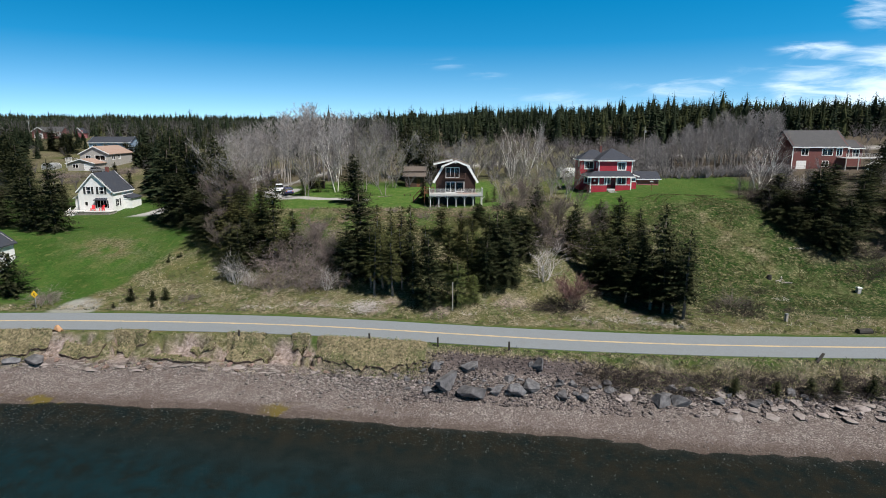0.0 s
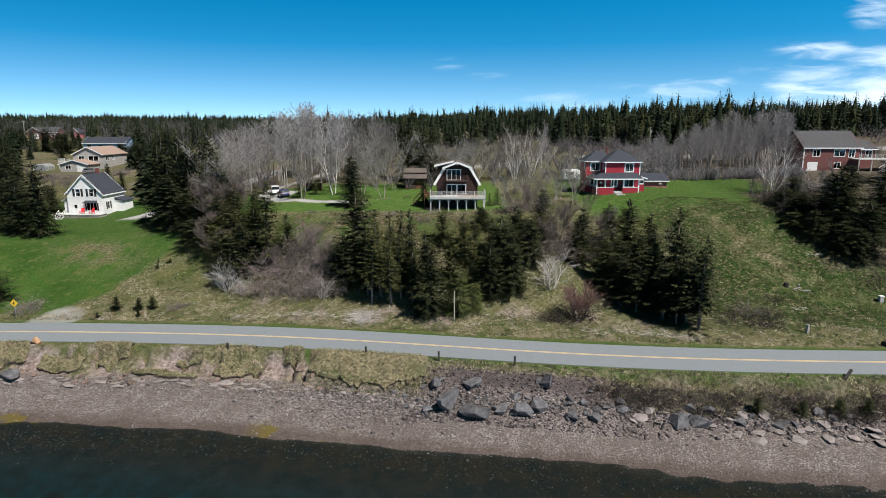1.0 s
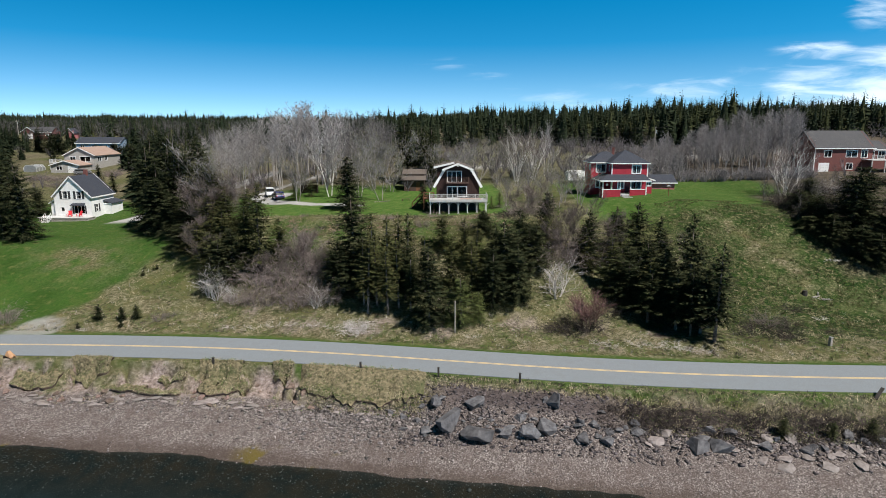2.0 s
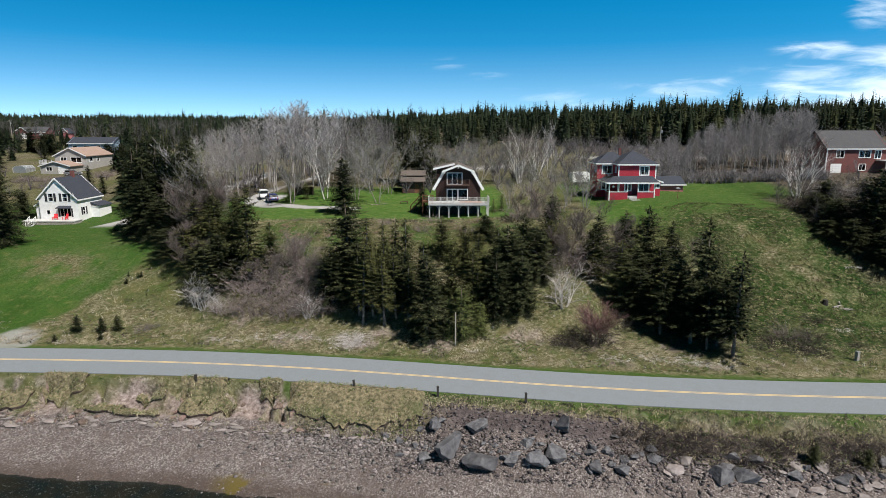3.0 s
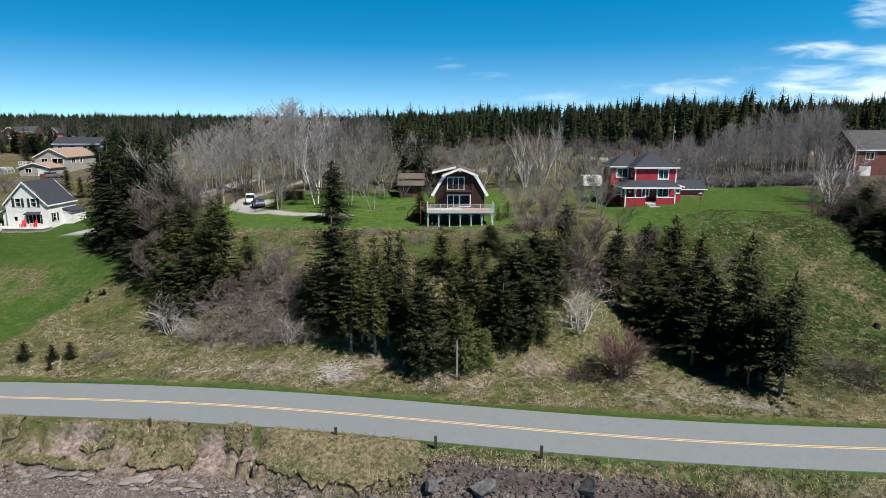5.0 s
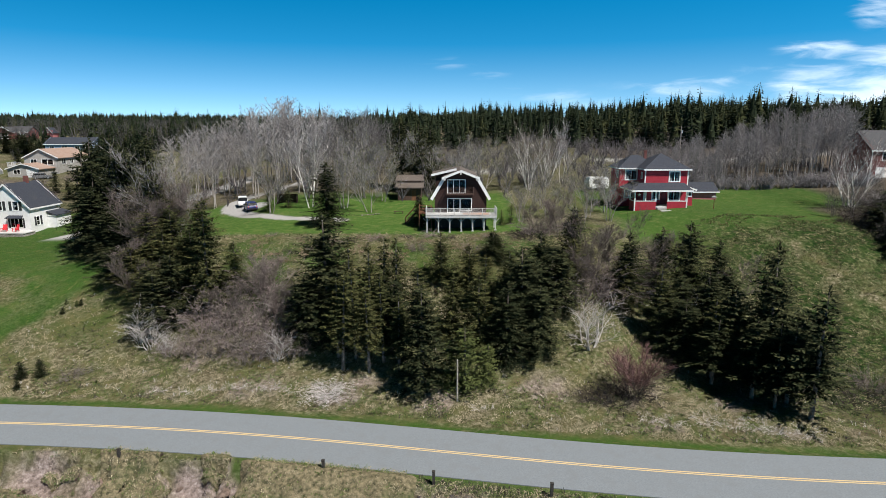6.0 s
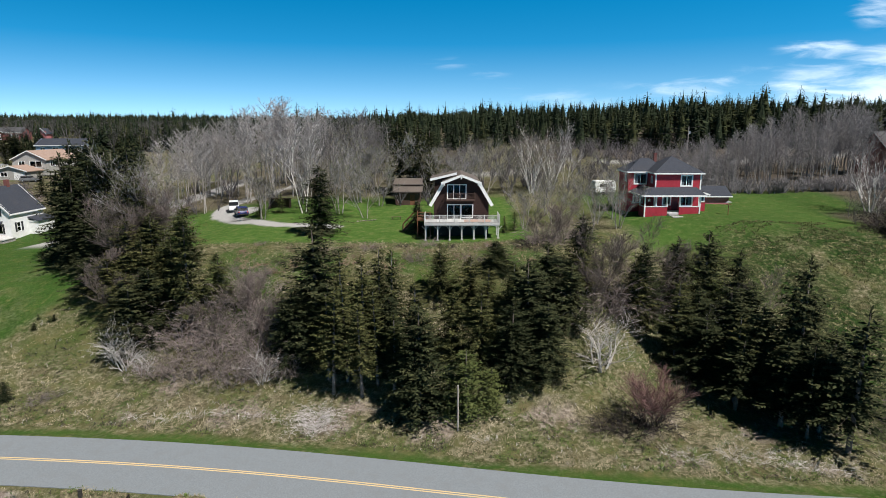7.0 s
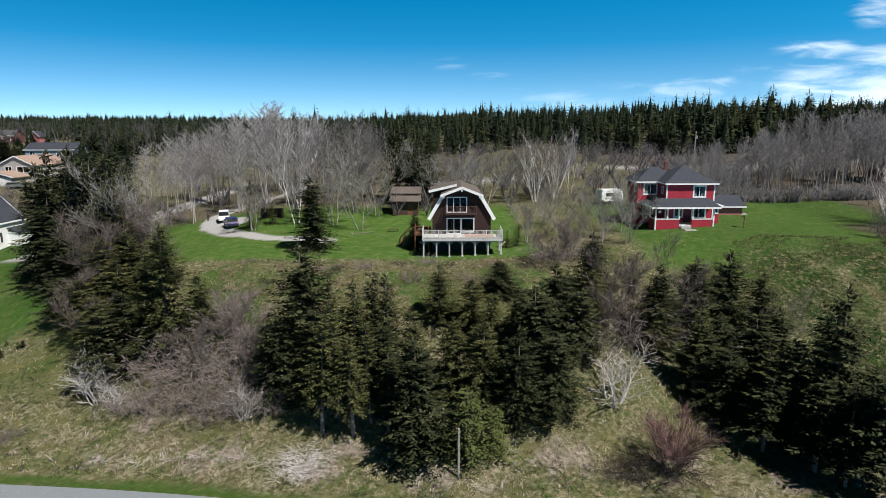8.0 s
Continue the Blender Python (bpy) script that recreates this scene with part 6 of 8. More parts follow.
def red_house():
    at = (33.5, 117.6, 13.45)
    h = thing("red_house", at, "red two-storey house with white trim and wrapped porch", "house")
    # main block, wing, side bay
    def block(x0, y0, x1, y1, z1, front, west, east=(), z0=-0.4):
        wall(h, pose(x0, y0, z0), x1 - x0, z1 - z0, [(a - x0, b - z0, c - x0, d - z0) for a, b, c, d in front], M_RED)
        wall(h, pose(x0, y1, z0, 0, 0, -90), y1 - y0 - 0.2, z1 - z0, [(y1 - c, b - z0, y1 - a, d - z0) for a, b, c, d in west], M_RED)
        wall(h, pose(x1, y0 + 0.2, z0, 0, 0, 90), y1 - y0 - 0.2, z1 - z0, [], M_RED)
        part("wall", boxes((x0 + 0.2, y1 - 0.2, z0, x1 - 0.2, y1, z1)), M_RED, h)
        part("floor_slab", boxes((x0 + 0.2, y0 + 0.2, 0.35, x1 - 0.2, y1 - 0.2, 0.45), (x0 + 0.2, y0 + 0.2, 3.0, x1 - 0.2, y1 - 0.2, 3.15)), M_DARK, h)
        for a, b, c, d in front:
            if b > 0.5:
                window(h, pose(0, y0, 0), a, b, c, d, M_WHITE, 1, edge=0.17, curtain=True)
        for a, b, c, d in west:
            window(h, pose(x0, 0, 0, 0, 0, -90), -c, b, -a, d, M_WHITE, 0)
    block(-1.9, 2.2, 4.7, 9.0, 5.9, ((1.9, 4.1, 3.4, 5.5), (-0.6, 1.3, 0.4, 2.6), (1.9, 1.2, 3.6, 2.6), (0.65, 0.45, 1.6, 2.5)), ((3.6, 4.4, 4.2, 5.3),))
    block(-4.9, 5.6, -1.9, 10.5, 5.9, ((-3.9, 4.1, -2.2, 5.5), (-3.9, 1.2, -2.6, 2.5)), ((6.4, 4.4, 7.2, 5.4),))
    block(4.7, 3.0, 6.0, 6.5, 2.9, ((4.95, 1.7, 5.75, 2.3),), ())
    rm = bmesh.new()
    hip_roof(rm, -1.9, 2.2, 4.7, 9.0, 5.98, 2.3, 0.4)
    hip_roof(rm, -4.9, 5.6, 1.2, 10.5, 5.95, 1.9, 0.4)
    slab(rm, ((4.6, 2.6, 3.35), (6.4, 2.6, 2.75), (6.4, 6.9, 2.75), (4.6, 6.9, 3.35)), 0.14)
    roof = part("roof", rm, M_ROOF_DARK, h, "dark slate-grey hipped shingle roof")
    eave_trim(roof, -1.9, 2.2, 4.7, 9.0, 5.98, 0.4)
    eave_trim(roof, -4.9, 5.6, -1.7, 10.5, 5.95, 0.4)
    part("fascia", beam(bmesh.new(), (4.55, 2.57, 3.25), (6.45, 2.57, 2.65), 0.22, 0.07, (0, 1, 0)), M_WHITE, roof)
    for x, y in ((0.2, 4.4), (3.0, 4.2), (-3.6, 7.4)):
        part("roof_vent", boxes((x - 0.14, y - 0.14, 6.2, x + 0.14, y + 0.14, 7.2)), M_ROOF_DARK, roof)
    part("chimney", boxes((-0.5, 7.6, 6.0, -0.1, 8.0, 8.5), (-0.54, 7.56, 8.5, -0.06, 8.04, 8.62)), M_BRICK, h, "red brick chimney")
    for x in (-1.9, 4.7):
        part("corner_board", boxes((x - 0.09, 2.16, -0.4, x + 0.09, 2.3, 5.75)), M_WHITE, h)
    # front porch
    porch = part("porch_floor", boxes((-4.1, 0, -0.35, 4.0, 2.2, 0.42)), M_DECK, h)
    for a, b in ((-4.1, -0.75), (0.95, 4.0)):
        part("porch_wall", boxes((a, -0.03, -0.3, b, 0.1, 1.2)), M_RED, porch)
        part("sill_rail", boxes((a - 0.03, -0.07, 1.2, b + 0.03, 0.14, 1.3)), M_WHITE, porch)
    part("porch_wall", boxes((-4.12, 0.1, -0.3, -4.0, 2.3, 1.2)), M_RED, porch)
    part("sill_rail", boxes((-4.15, 0.1, 1.2, -3.97, 2.3, 1.3)), M_WHITE, porch)
    for x, y, z in ((-4.02, 0.03, -0.3), (-0.82, 0.03, 1.3), (1.05, 0.03, 1.3), (3.92, 0.03, -0.3), (-4.02, 2.3, 1.3), (-2.4, 0.03, 1.3)):
        part("porch_post", boxes((x - 0.09, y - 0.11, z, x + 0.09, y + 0.09, 2.95)), M_WHITE, porch)
    bm = bmesh.new()
    slab(bm, ((-4.7, -0.5, 2.98), (4.6, -0.5, 2.98), (4.2, 2.2, 3.85), (-2.6, 2.2, 3.85)), 0.12)
    slab(bm, ((-4.7, -0.5, 2.98), (-2.6, 2.2, 3.85), (-2.6, 5.6, 3.85), (-4.7, 5.6, 2.98)), 0.12)
    pr = part("porch_roof", bm, M_ROOF_DARK, porch)
    part("porch_fascia", boxes((-4.75, -0.56, 2.72, 4.65, -0.5, 2.95), (-4.78, -0.5, 2.72, -4.72, 5.6, 2.95)), M_WHITE, porch)
    part("ceiling_board", boxes((-4.6, -0.4, 2.82, 4.5, 2.2, 2.86)), M_WHITE, porch)
    part("front_door", boxes((0.67, 2.3, 0.45, 1.58, 2.36, 2.5)), M_DOORRED, h, "dark red front door")
    part("wall_star", prism(bmesh.new(), [(-2.7 + (0.34 if k % 2 == 0 else 0.14) * math.sin(k * math.pi / 5), 1.95 + (0.34 if k % 2 == 0 else 0.14) * math.cos(k * math.pi / 5)) for k in range(10)], 2.1, 2.15), M_WHITE, h, "white star ornament")
    for i in range(3):
        part("step", boxes((-0.6, -0.35 * (i + 1), -0.45, 0.8, -0.35 * i, 0.30 - 0.2 * i)), M_CONCRETE, h)
    slab_ob = thing("paving_slab", (33.6, 115.6, gz(33.6, 115.6)), "pale paving slab lying in the lawn", "paving")
    part("slab", boxes((-0.8, -0.4, -0.05, 0.8, 0.4, 0.07)), M_CONCRETE, slab_ob)
    h.scale = (1.01, 1.01, 1.01)
    # outbuilding behind
    ob = thing("outbuilding", (45.2, 129.6, gz(45, 130) - 0.6), "low faded red outbuilding with dark roof", "outbuilding")
    M = M_FADED
    part("wall", boxes((-2.4, 0, 0, 2.2, 5.0, 2.0)), M, ob)
    part("roof", slab(slab(bmesh.new(), ((-2.8, -0.4, 1.95), (2.6, -0.4, 1.95), (2.6, 2.5, 3.4), (-2.8, 2.5, 3.4)), 0.16), ((-2.8, 5.4, 1.95), (2.6, 5.4, 1.95), (2.6, 2.5, 3.4), (-2.8, 2.5, 3.4)), 0.16), M_ROOF_DARK, ob)
    part("fascia", boxes((-2.85, -0.46, 1.75, 2.65, -0.4, 1.95)), M_WHITE, ob)
    fence = thing("picket_fence", (44.7, 129.7, gz(44.7, 129.7) - 0.05), "short white picket fence before the outbuilding", "fence")
    part("fence_rail", boxes((-2.6, 0.03, 0.3, 2.4, 0.07, 0.38)), M_WHITE, fence)
    pk = part("picket", boxes((0, 0, 0, 0.1, 0.03, 0.6)), M_WHITE, fence)
    pk.matrix_basis = pose(-2.6, 0, 0)
    for i in range(1, 20):
        share("picket", pk.data, fence, (-2.6 + i * 0.25, 0, 0))


def gable_roof(bm, x0, x1, y0, y1, eave, rise, over, thick=0.18, ridge="y"):
    if ridge == "y":
        m = (x0 + x1) / 2
        k = rise / (m - x0)
        for xe in (x0 - over, x1 + over):
            slab(bm, ((xe, y0 - over, eave - k * over), (m, y0 - over, eave + rise), (m, y1 + over, eave + rise), (xe, y1 + over, eave - k * over)), thick)
    else:
        m = (y0 + y1) / 2
        k = rise / (m - y0)
        for ye in (y0 - over, y1 + over):
            slab(bm, ((x0 - over, ye, eave - k * over), (x0 - over, m, eave + rise), (x1 + over, m, eave + rise), (x1 + over, ye, eave - k * over)), thick)


def rake_trim(parent, x0, x1, y, eave, rise, over, h=0.24):
    m, k = (x0 + x1) / 2, rise / ((x1 - x0) / 2)
    for xe in (x0 - over, x1 + over):
        part("rake_board", beam(bmesh.new(), (xe, y - over - 0.035, eave - k * over - 0.08), (m, y - over - 0.035, eave + rise - 0.08), h, 0.06, (0, 1, 0)), M_WHITE, parent)


def white_house():
    at = (-76.4, 128.9, gz(-76.0, 128.9) + 0.2)
    h = thing("white_house", at, "white clapboard gabled house with black shutters", "house", turn=-2)
    W, D, E, R = 3.9, 8.0, 4.7, 3.9
    front = [(1.35, 1.4, 2.05, 2.2), (4.1, 0.95, 6.3, 2.6), (1.95, 4.0, 2.95, 5.5), (4.85, 4.0, 5.85, 5.5)]
    fm = pose(-W, 0, 0)
    wall(h, fm, 2 * W, E, [o if o[3] < E else (o[0], o[1], o[2], E) for o in front], M_CLAP)
    bm = bmesh.new()
    top = E + R
    # the gable, with the upper halves of the two bedroom windows left open
    zc = 5.5
    edge = W - (zc - E) * W / R
    for a, b in ((-edge, -W + 1.95), (-W + 2.95, -W + 4.85), (-W + 5.85, edge)):
        box(bm, a, 0, E, b, 0.2, zc)
    for s in (-1, 1):
        prism(bm, ((s * W, E), (s * edge, E), (s * edge, zc)), 0, 0.2)
    prism(bm, ((-edge, zc), (edge, zc), (0, top)), 0, 0.2)
    part("gable_wall", bm, M_CLAP, h)
    for o in front[2:]:
        window(h, fm, *o, M_WHITE, 0, 1, label="white sash window", curtain=True)
        for s in (o[0] - 0.62, o[2] + 0.17):
            part("shutter", boxes((s, -0.05, o[1] - 0.05, s + 0.45, 0.0, o[3] + 0.05), m=fm), M_SHUTTER, h)
    window(h, fm, *front[0], M_WHITE, 0, 0)
    window(h, fm, *front[1], M_WHITE, 2, 0, edge=0.06, name="bay_window")
    part("bay_hood", slab(bmesh.new(), ((-W + 3.7, -0.75, 2.72), (-W + 6.7, -0.75, 2.72), (-W + 6.5, 0, 3.1), (-W + 3.9, 0, 3.1)), 0.12), M_ROOF_DARK, h, "small dark bay roof")
    for s in (3.75, 6.35):
        part("shutter", boxes((s, -0.06, 0.9, s + 0.32, 0.0, 2.6), m=fm), M_SHUTTER, h)
    wall(h, pose(W, 0.2, 0, 0, 0, 90), D - 0.2, E, ((1.2, 1.2, 2.0, 2.7),), M_CLAP)
    window(h, pose(W, 0.2, 0, 0, 0, 90), 1.2, 1.2, 2.0, 2.7, M_WHITE, 0, 1)
    for s in (0.72, 2.16):
        part("shutter", boxes((s, -0.05, 1.15, s + 0.4, 0.0, 2.75), m=pose(W, 0.2, 0, 0, 0, 90)), M_SHUTTER, h)
    bm = boxes((-W, 0.2, 0, -W + 0.2, D, E), (-W + 0.2, D - 0.2, 0, W - 0.2, D, E))
    prism(bm, ((-W, E), (W, E), (0, top)), D - 0.2, D)
    part("back_wall", bm, M_CLAP, h)
    part("floor_slab", boxes((-W + 0.2, 0.2, 0.1, W - 0.2, D - 0.2, 0.2), (-W + 0.2, 0.2, 3.1, W - 0.2, D - 0.2, 3.2), (-W + 0.2, 3.5, 0.2, W - 0.2, 3.6, E)), M_DARK, h)
    bm = bmesh.new()
    gable_roof(bm, -W, W, 0, D, E, R, 0.3)
    roof = part("roof", bm, M_ROOF_DARK, h, "dark blue-grey shingle roof")
    rake_trim(roof, -W, W, 0, E, R, 0.3)
    part("eave_board", boxes((W + 0.26, -0.3, E - 0.62, W + 0.32, D + 0.3, E - 0.36)), M_WHITE, roof)
    part("chimney", boxes((-0.3, 5.0, 8.0, 0.3, 5.6, 9.6)), M_BRICK, h)
    # lean-tos
    bm = boxes((-W - 1.2, 0.6, 0, -W, 3.6, 2.9))
    part("west_porch", bm, M_CLAP, h)
    part("porch_roof", slab(bmesh.new(), ((-W - 1.5, 0.3, 3.0), (-W + 0.05, 0.3, 3.9), (-W + 0.05, 3.9, 3.9), (-W - 1.5, 3.9, 3.0)), 0.14), M_WHITE, h)
    part("east_ell", boxes((W, 4.2, 0, W + 1.7, 8.2, 2.6)), M_CLAP, h)
    part("ell_roof", slab(bmesh.new(), ((W, 3.95, 3.3), (W + 1.95, 3.95, 2.65), (W + 1.95, 8.4, 2.65), (W, 8.4, 3.3)), 0.16), M_ROOF_DARK, h)
    part("ell_cornice", boxes((W, 4.1, 2.42, W + 1.85, 4.2, 2.62)), M_WHITE, h)
    # terrace
    dk = thing("terrace", (at[0] - 0.7, at[1] - 2.9, gz(-76, 126) - 0.15), "raised plank terrace on a dry stone wall", "terrace", turn=-2)
    L = 5.2
    part("planking", boxes((-L, 0, 0.78, L, 2.88, 0.9)), M_DECK, dk)
    rs = random.Random(4)
    st = [part("stone", boxes((0, 0, 0, 0.55, 0.3, 0.24)), M_STONE, dk), part("stone", boxes((0, 0, 0, 0.38, 0.3, 0.24)), M_STONE, dk)]
    for o in st:
        bmm = bmesh.new()
        bmm.from_mesh(o.data)
        bmesh.ops.bevel(bmm, geom=bmm.edges[:], offset=0.045, segments=1, affect="EDGES")
        bmm.to_mesh(o.data)
        bmm.free()
    st[0].matrix_basis, st[1].matrix_basis = pose(-L + 0.05, 0.05, 0.0), pose(-L + 0.62, 0.05, 0.0)
    for row in range(3):
        x = -L + 0.05 + (1.05 if row == 0 else 0.2 * row)
        while x < L - 0.5:
            k = rs.randrange(2)
            share("stone", st[k].data, dk, (x, 0.03 + 0.06 * rs.random(), 0.255 * row))
            x += 0.58 if k == 0 else 0.41
    part("rubble_core", boxes((-L + 0.1, 0.3, 0.0, L - 0.1, 2.8, 0.77)), M_STONE, dk)
    stair(dk, -3.4, -2.2, 0.0, 0.9, 0.05, 1.3, M_DECK, -1, M_WHITE)
    for x, t in ((0.6, 12), (2.6, -20)):
        ch = thing("garden_chair", (at[0] - 0.7 + x, at[1] - 1.3, gz(-76, 126) + 0.75), "bright red slatted garden chair on the terrace", "chair", turn=t, group="terrace chairs")
        part("seat", slab(bmesh.new(), ((-0.33, -0.35, 0.38), (0.33, -0.35, 0.38), (0.3, 0.3, 0.25), (-0.3, 0.3, 0.25)), 0.05), M_REDPLASTIC, ch)
        part("backrest", slab(bmesh.new(), ((-0.28, 0.22, 0.3), (0.28, 0.22, 0.3), (0.36, 0.55, 1.15), (-0.36, 0.55, 1.15)), 0.06), M_REDPLASTIC, ch)
        for s in (-1, 1):
            part("armrest", boxes((s * 0.40 - 0.07, -0.4, 0.55, s * 0.40 + 0.07, 0.35, 0.59)), M_REDPLASTIC, ch)
            part("leg", boxes((s * 0.40 - 0.04, -0.36, 0, s * 0.40 + 0.04, -0.26, 0.55)), M_REDPLASTIC, ch)
            part("leg", boxes((s * 0.36 - 0.04, 0.2, 0, s * 0.36 + 0.04, 0.3, 0.55)), M_REDPLASTIC, ch)


def plain_house(name, at, W, D, E, R, side, roofm, label, turn=0, front=(), east=(), over=0.4, ridge="y", garage=None):
    """A gabled house: openings in the front and the east side."""
    h = thing(name, at, label, "house", turn=turn)
    fm, em = pose(-W / 2, 0, -0.6), pose(W / 2, 0.2, -0.6, 0, 0, 90)
    fr, ea = [(a + W / 2, b + 0.6, c + W / 2, d + 0.6) for a, b, c, d in front], [(a, b + 0.6, c, d + 0.6) for a, b, c, d in east]
    wall(h, fm, W, E + 0.6, fr, side)
    wall(h, em, D - 0.2, E + 0.6, ea, side)
    bm = boxes((-W / 2, 0.2, -0.6, -W / 2 + 0.2, D, E), (-W / 2 + 0.2, D - 0.2, -0.6, W / 2 - 0.2, D, E))
    if ridge == "y":
        for y in (0, D - 0.2):
            prism(bm, ((-W / 2, E), (W / 2, E), (0, E + R)), y, y + 0.2)
    else:
        for x in (-W / 2, W / 2 - 0.2):
            prism(bm, ((0, E), (D, E), (D / 2, E + R)), x, x + 0.2, "x")
    part("gable_wall", bm, side, h)
    part("floor_slab", boxes((-W / 2 + 0.2, 0.2, 0.0, W / 2 - 0.2, D - 0.2, 0.1), (-W / 2 + 0.2, D * 0.5, 0.1, W / 2 - 0.2, D * 0.5 + 0.1, E)), M_DARK, h)
    for o in fr:
        window(h, fm, *o, M_WHITE, 1 if o[2] - o[0] > 1.2 else 0, 0)
    for o in ea:
        window(h, em, *o, M_WHITE, 1 if o[2] - o[0] > 1.2 else 0, 0)
    bm = bmesh.new()
    gable_roof(bm, -W / 2, W / 2, 0, D, E, R, over, ridge=ridge)
    roof = part("roof", bm, roofm, h)
    if ridge == "y":
        rake_trim(roof, -W / 2, W / 2, 0, E, R, over)
    else:
        k = R / (D / 2)
        part("eave_board", boxes((-W / 2 - over, -over - 0.05, E - k * over - 0.26, W / 2 + over, -over, E - k * over - 0.03)), M_WHITE, roof)
    if garage:
        g = part("garage_door", boxes((garage[0], -0.04, garage[1], garage[2], 0.0, garage[3])), M_WHITE, h, "white panelled garage door")
        for i in range(3):
            z = garage[1] + (garage[3] - garage[1]) * (i + 1) / 4
            part("door_groove", boxes((garage[0] + 0.05, -0.055, z - 0.015, garage[2] - 0.05, -0.04, z + 0.015)), M_CONCRETE, g)
    return h


def far_houses():
    # white house at the shore field, only its corner ever seen
    z = gz(-71, 92)
    plain_house("cottage", (-74.0, 85.6, z - 0.4), 8.0, 8.4, 4.1, 3.0, M_CLAP, M_ROOF_DARK, "white cottage with dark roof by the lawn", 0, ((1.6, 1.0, 2.6, 2.5), (-2.4, 1.0, -1.4, 2.5)), ((6.0, 1.0, 7.0, 2.4), (1.5, 1.0, 2.5, 2.4)))
    # grey split-level house
    z = gz(-113, 193)
    g = plain_house("grey_house", (-113.2, 193.0, z), 9.4, 14.5, 4.6, 2.3, M_GREYSIDE, M_ROOF_TAN, "grey split-level house with faded tan roof", 0,
                    ((-2.9, 2.5, -1.2, 4.0), (0.2, 2.5, 3.4, 4.0)), ((1.6, 2.6, 3.4, 3.9), (5.4, 2.6, 6.8, 3.9)))
    gar = plain_house("garage", (-114.0, 186.6, gz(-114, 187)), 8.6, 6.2, 2.4, 1.3, M_GREYSIDE, M_ROOF_TAN, "grey garage wing with a small window", 0, ((-2.6, 0.9, -0.9, 2.0),), (), garage=(0.9, 0.0, 3.9, 2.2))
    bal = thing("balcony", (-119.5, 192.0, z), "grey timber balcony beside the house", "balcony")
    part("platform", boxes((-2.6, 0, 2.0, 1.2, 3.4, 2.2)), M_DECK, bal)
    for x in (-2.5, -0.7, 1.0):
        part("post", boxes((x - 0.08, 0.05, -0.4, x + 0.08, 0.2, 2.0)), M_DECK, bal)
    railing(bal, ((-2.6, 3.3), (-2.6, 0.05), (1.2, 0.05)), 2.2, 1.0, M_DECK, 0.3)
    gh = thing("greenhouse", (-125.5, 188.0, gz(-125, 188)), "small grey polythene greenhouse on the grass", "greenhouse")
    ps = [(-1.9, 0), (-1.9, 1.3), (-1.2, 2.0), (1.2, 2.0), (1.9, 1.3), (1.9, 0)]
    part("cover", prism(bmesh.new(), ps, 0, 4.0), M_METAL, gh)
    for y in (-0.04, 1.3, 2.7, 4.0):
        bm = bmesh.new()
        for a, b in zip(ps, ps[1:]):
            beam(bm, (a[0] * 1.02, y, a[1]), (b[0] * 1.02, y, b[1] + 0.02), 0.06, 0.06, (0, 1, 0))
        part("hoop", bm, M_WHITE, gh)
    # long blue house
    z = gz(-124, 232)
    plain_house("blue_house", (-129.5, 232.0, z), 16.0, 8.0, 4.6, 2.0, M_BLUESIDE, M_ROOF_DARK, "long pale blue house with dark roof", 3,
                ((-6.5, 2.2, -5.0, 3.6), (-2.5, 2.2, -0.5, 3.6), (2.0, 2.2, 3.4, 3.6), (5.5, 2.2, 7.0, 3.6)), (), ridge="x")
    # red garage and red barn up the hill
    z = gz(-209, 313)
    plain_house("red_garage_house", (-203.6, 313.0, z), 8.0, 8.0, 3.4, 2.4, M_BRICK, M_ROOF_GREY, "dark red bungalow with a white garage door", 4, ((1.0, 1.0, 2.4, 2.2),), (), ridge="x", garage=None)
    plain_house("red_garage", (-210.0, 311.0, z), 6.4, 7.0, 3.4, 2.2, M_BRICK, M_ROOF_GREY, "dark red gabled garage with white door", 4, (), (), garage=(-2.2, -0.2, 2.2, 2.4))
    plain_house("red_barn", (-196.0, 322.0, gz(-196, 322)), 5.0, 4.0, 3.0, 2.4, M_FADED, M_ROOF_DARK, "red gabled barn among bare trees", -8, ((-0.6, 3.0, 0.6, 4.0),), ())
    # brick house to the east, with a raised deck
    z = gz(95, 150) - 0.1
    b = plain_house("brick_house", (95.0, 150.0, z), 13.8, 10.0, 5.9, 3.7, M_BRICK, M_ROOF_GREY, "long red brick house with grey shingle roof", 0,
                    ((-4.6, 3.5, -2.9, 5.0), (0.6, 3.5, 3.2, 5.0), (0.9, 0.6, 2.4, 2.0), (4.2, 3.3, 5.6, 5.1)), (), ridge="x", garage=(-5.7, -0.2, -3.2, 2.1))
    part("corner_board", boxes((-6.96, -0.06, -0.4, -6.7, 0.0, 5.4)), M_WHITE, b)
    e = plain_house("brick_wing", (104.6, 152.5, z), 5.6, 7.0, 5.4, 1.8, M_BRICK, M_ROOF_GREY, "lower brick wing with white window frames", 0, ((-2.2, 3.0, -0.6, 4.7), (0.4, 3.0, 2.0, 4.7)), (), ridge="x")
    dk = thing("raised_deck", (104.5, 146.6, z), "raised white timber deck with a long stair", "deck")
    part("platform", boxes((-5.0, 0, 2.8, 4.6, 3.8, 3.0)), M_DECK, dk)
    for x in (-4.8, -1.7, 1.4, 4.4):
        part("post", boxes((x - 0.1, 0.1, -0.6, x + 0.1, 0.3, 2.8)), M_DECK, dk)
    railing(dk, ((-5.0, 0.05), (4.6, 0.05), (4.6, 3.7)), 3.0, 1.0, M_DECK, 0.3)
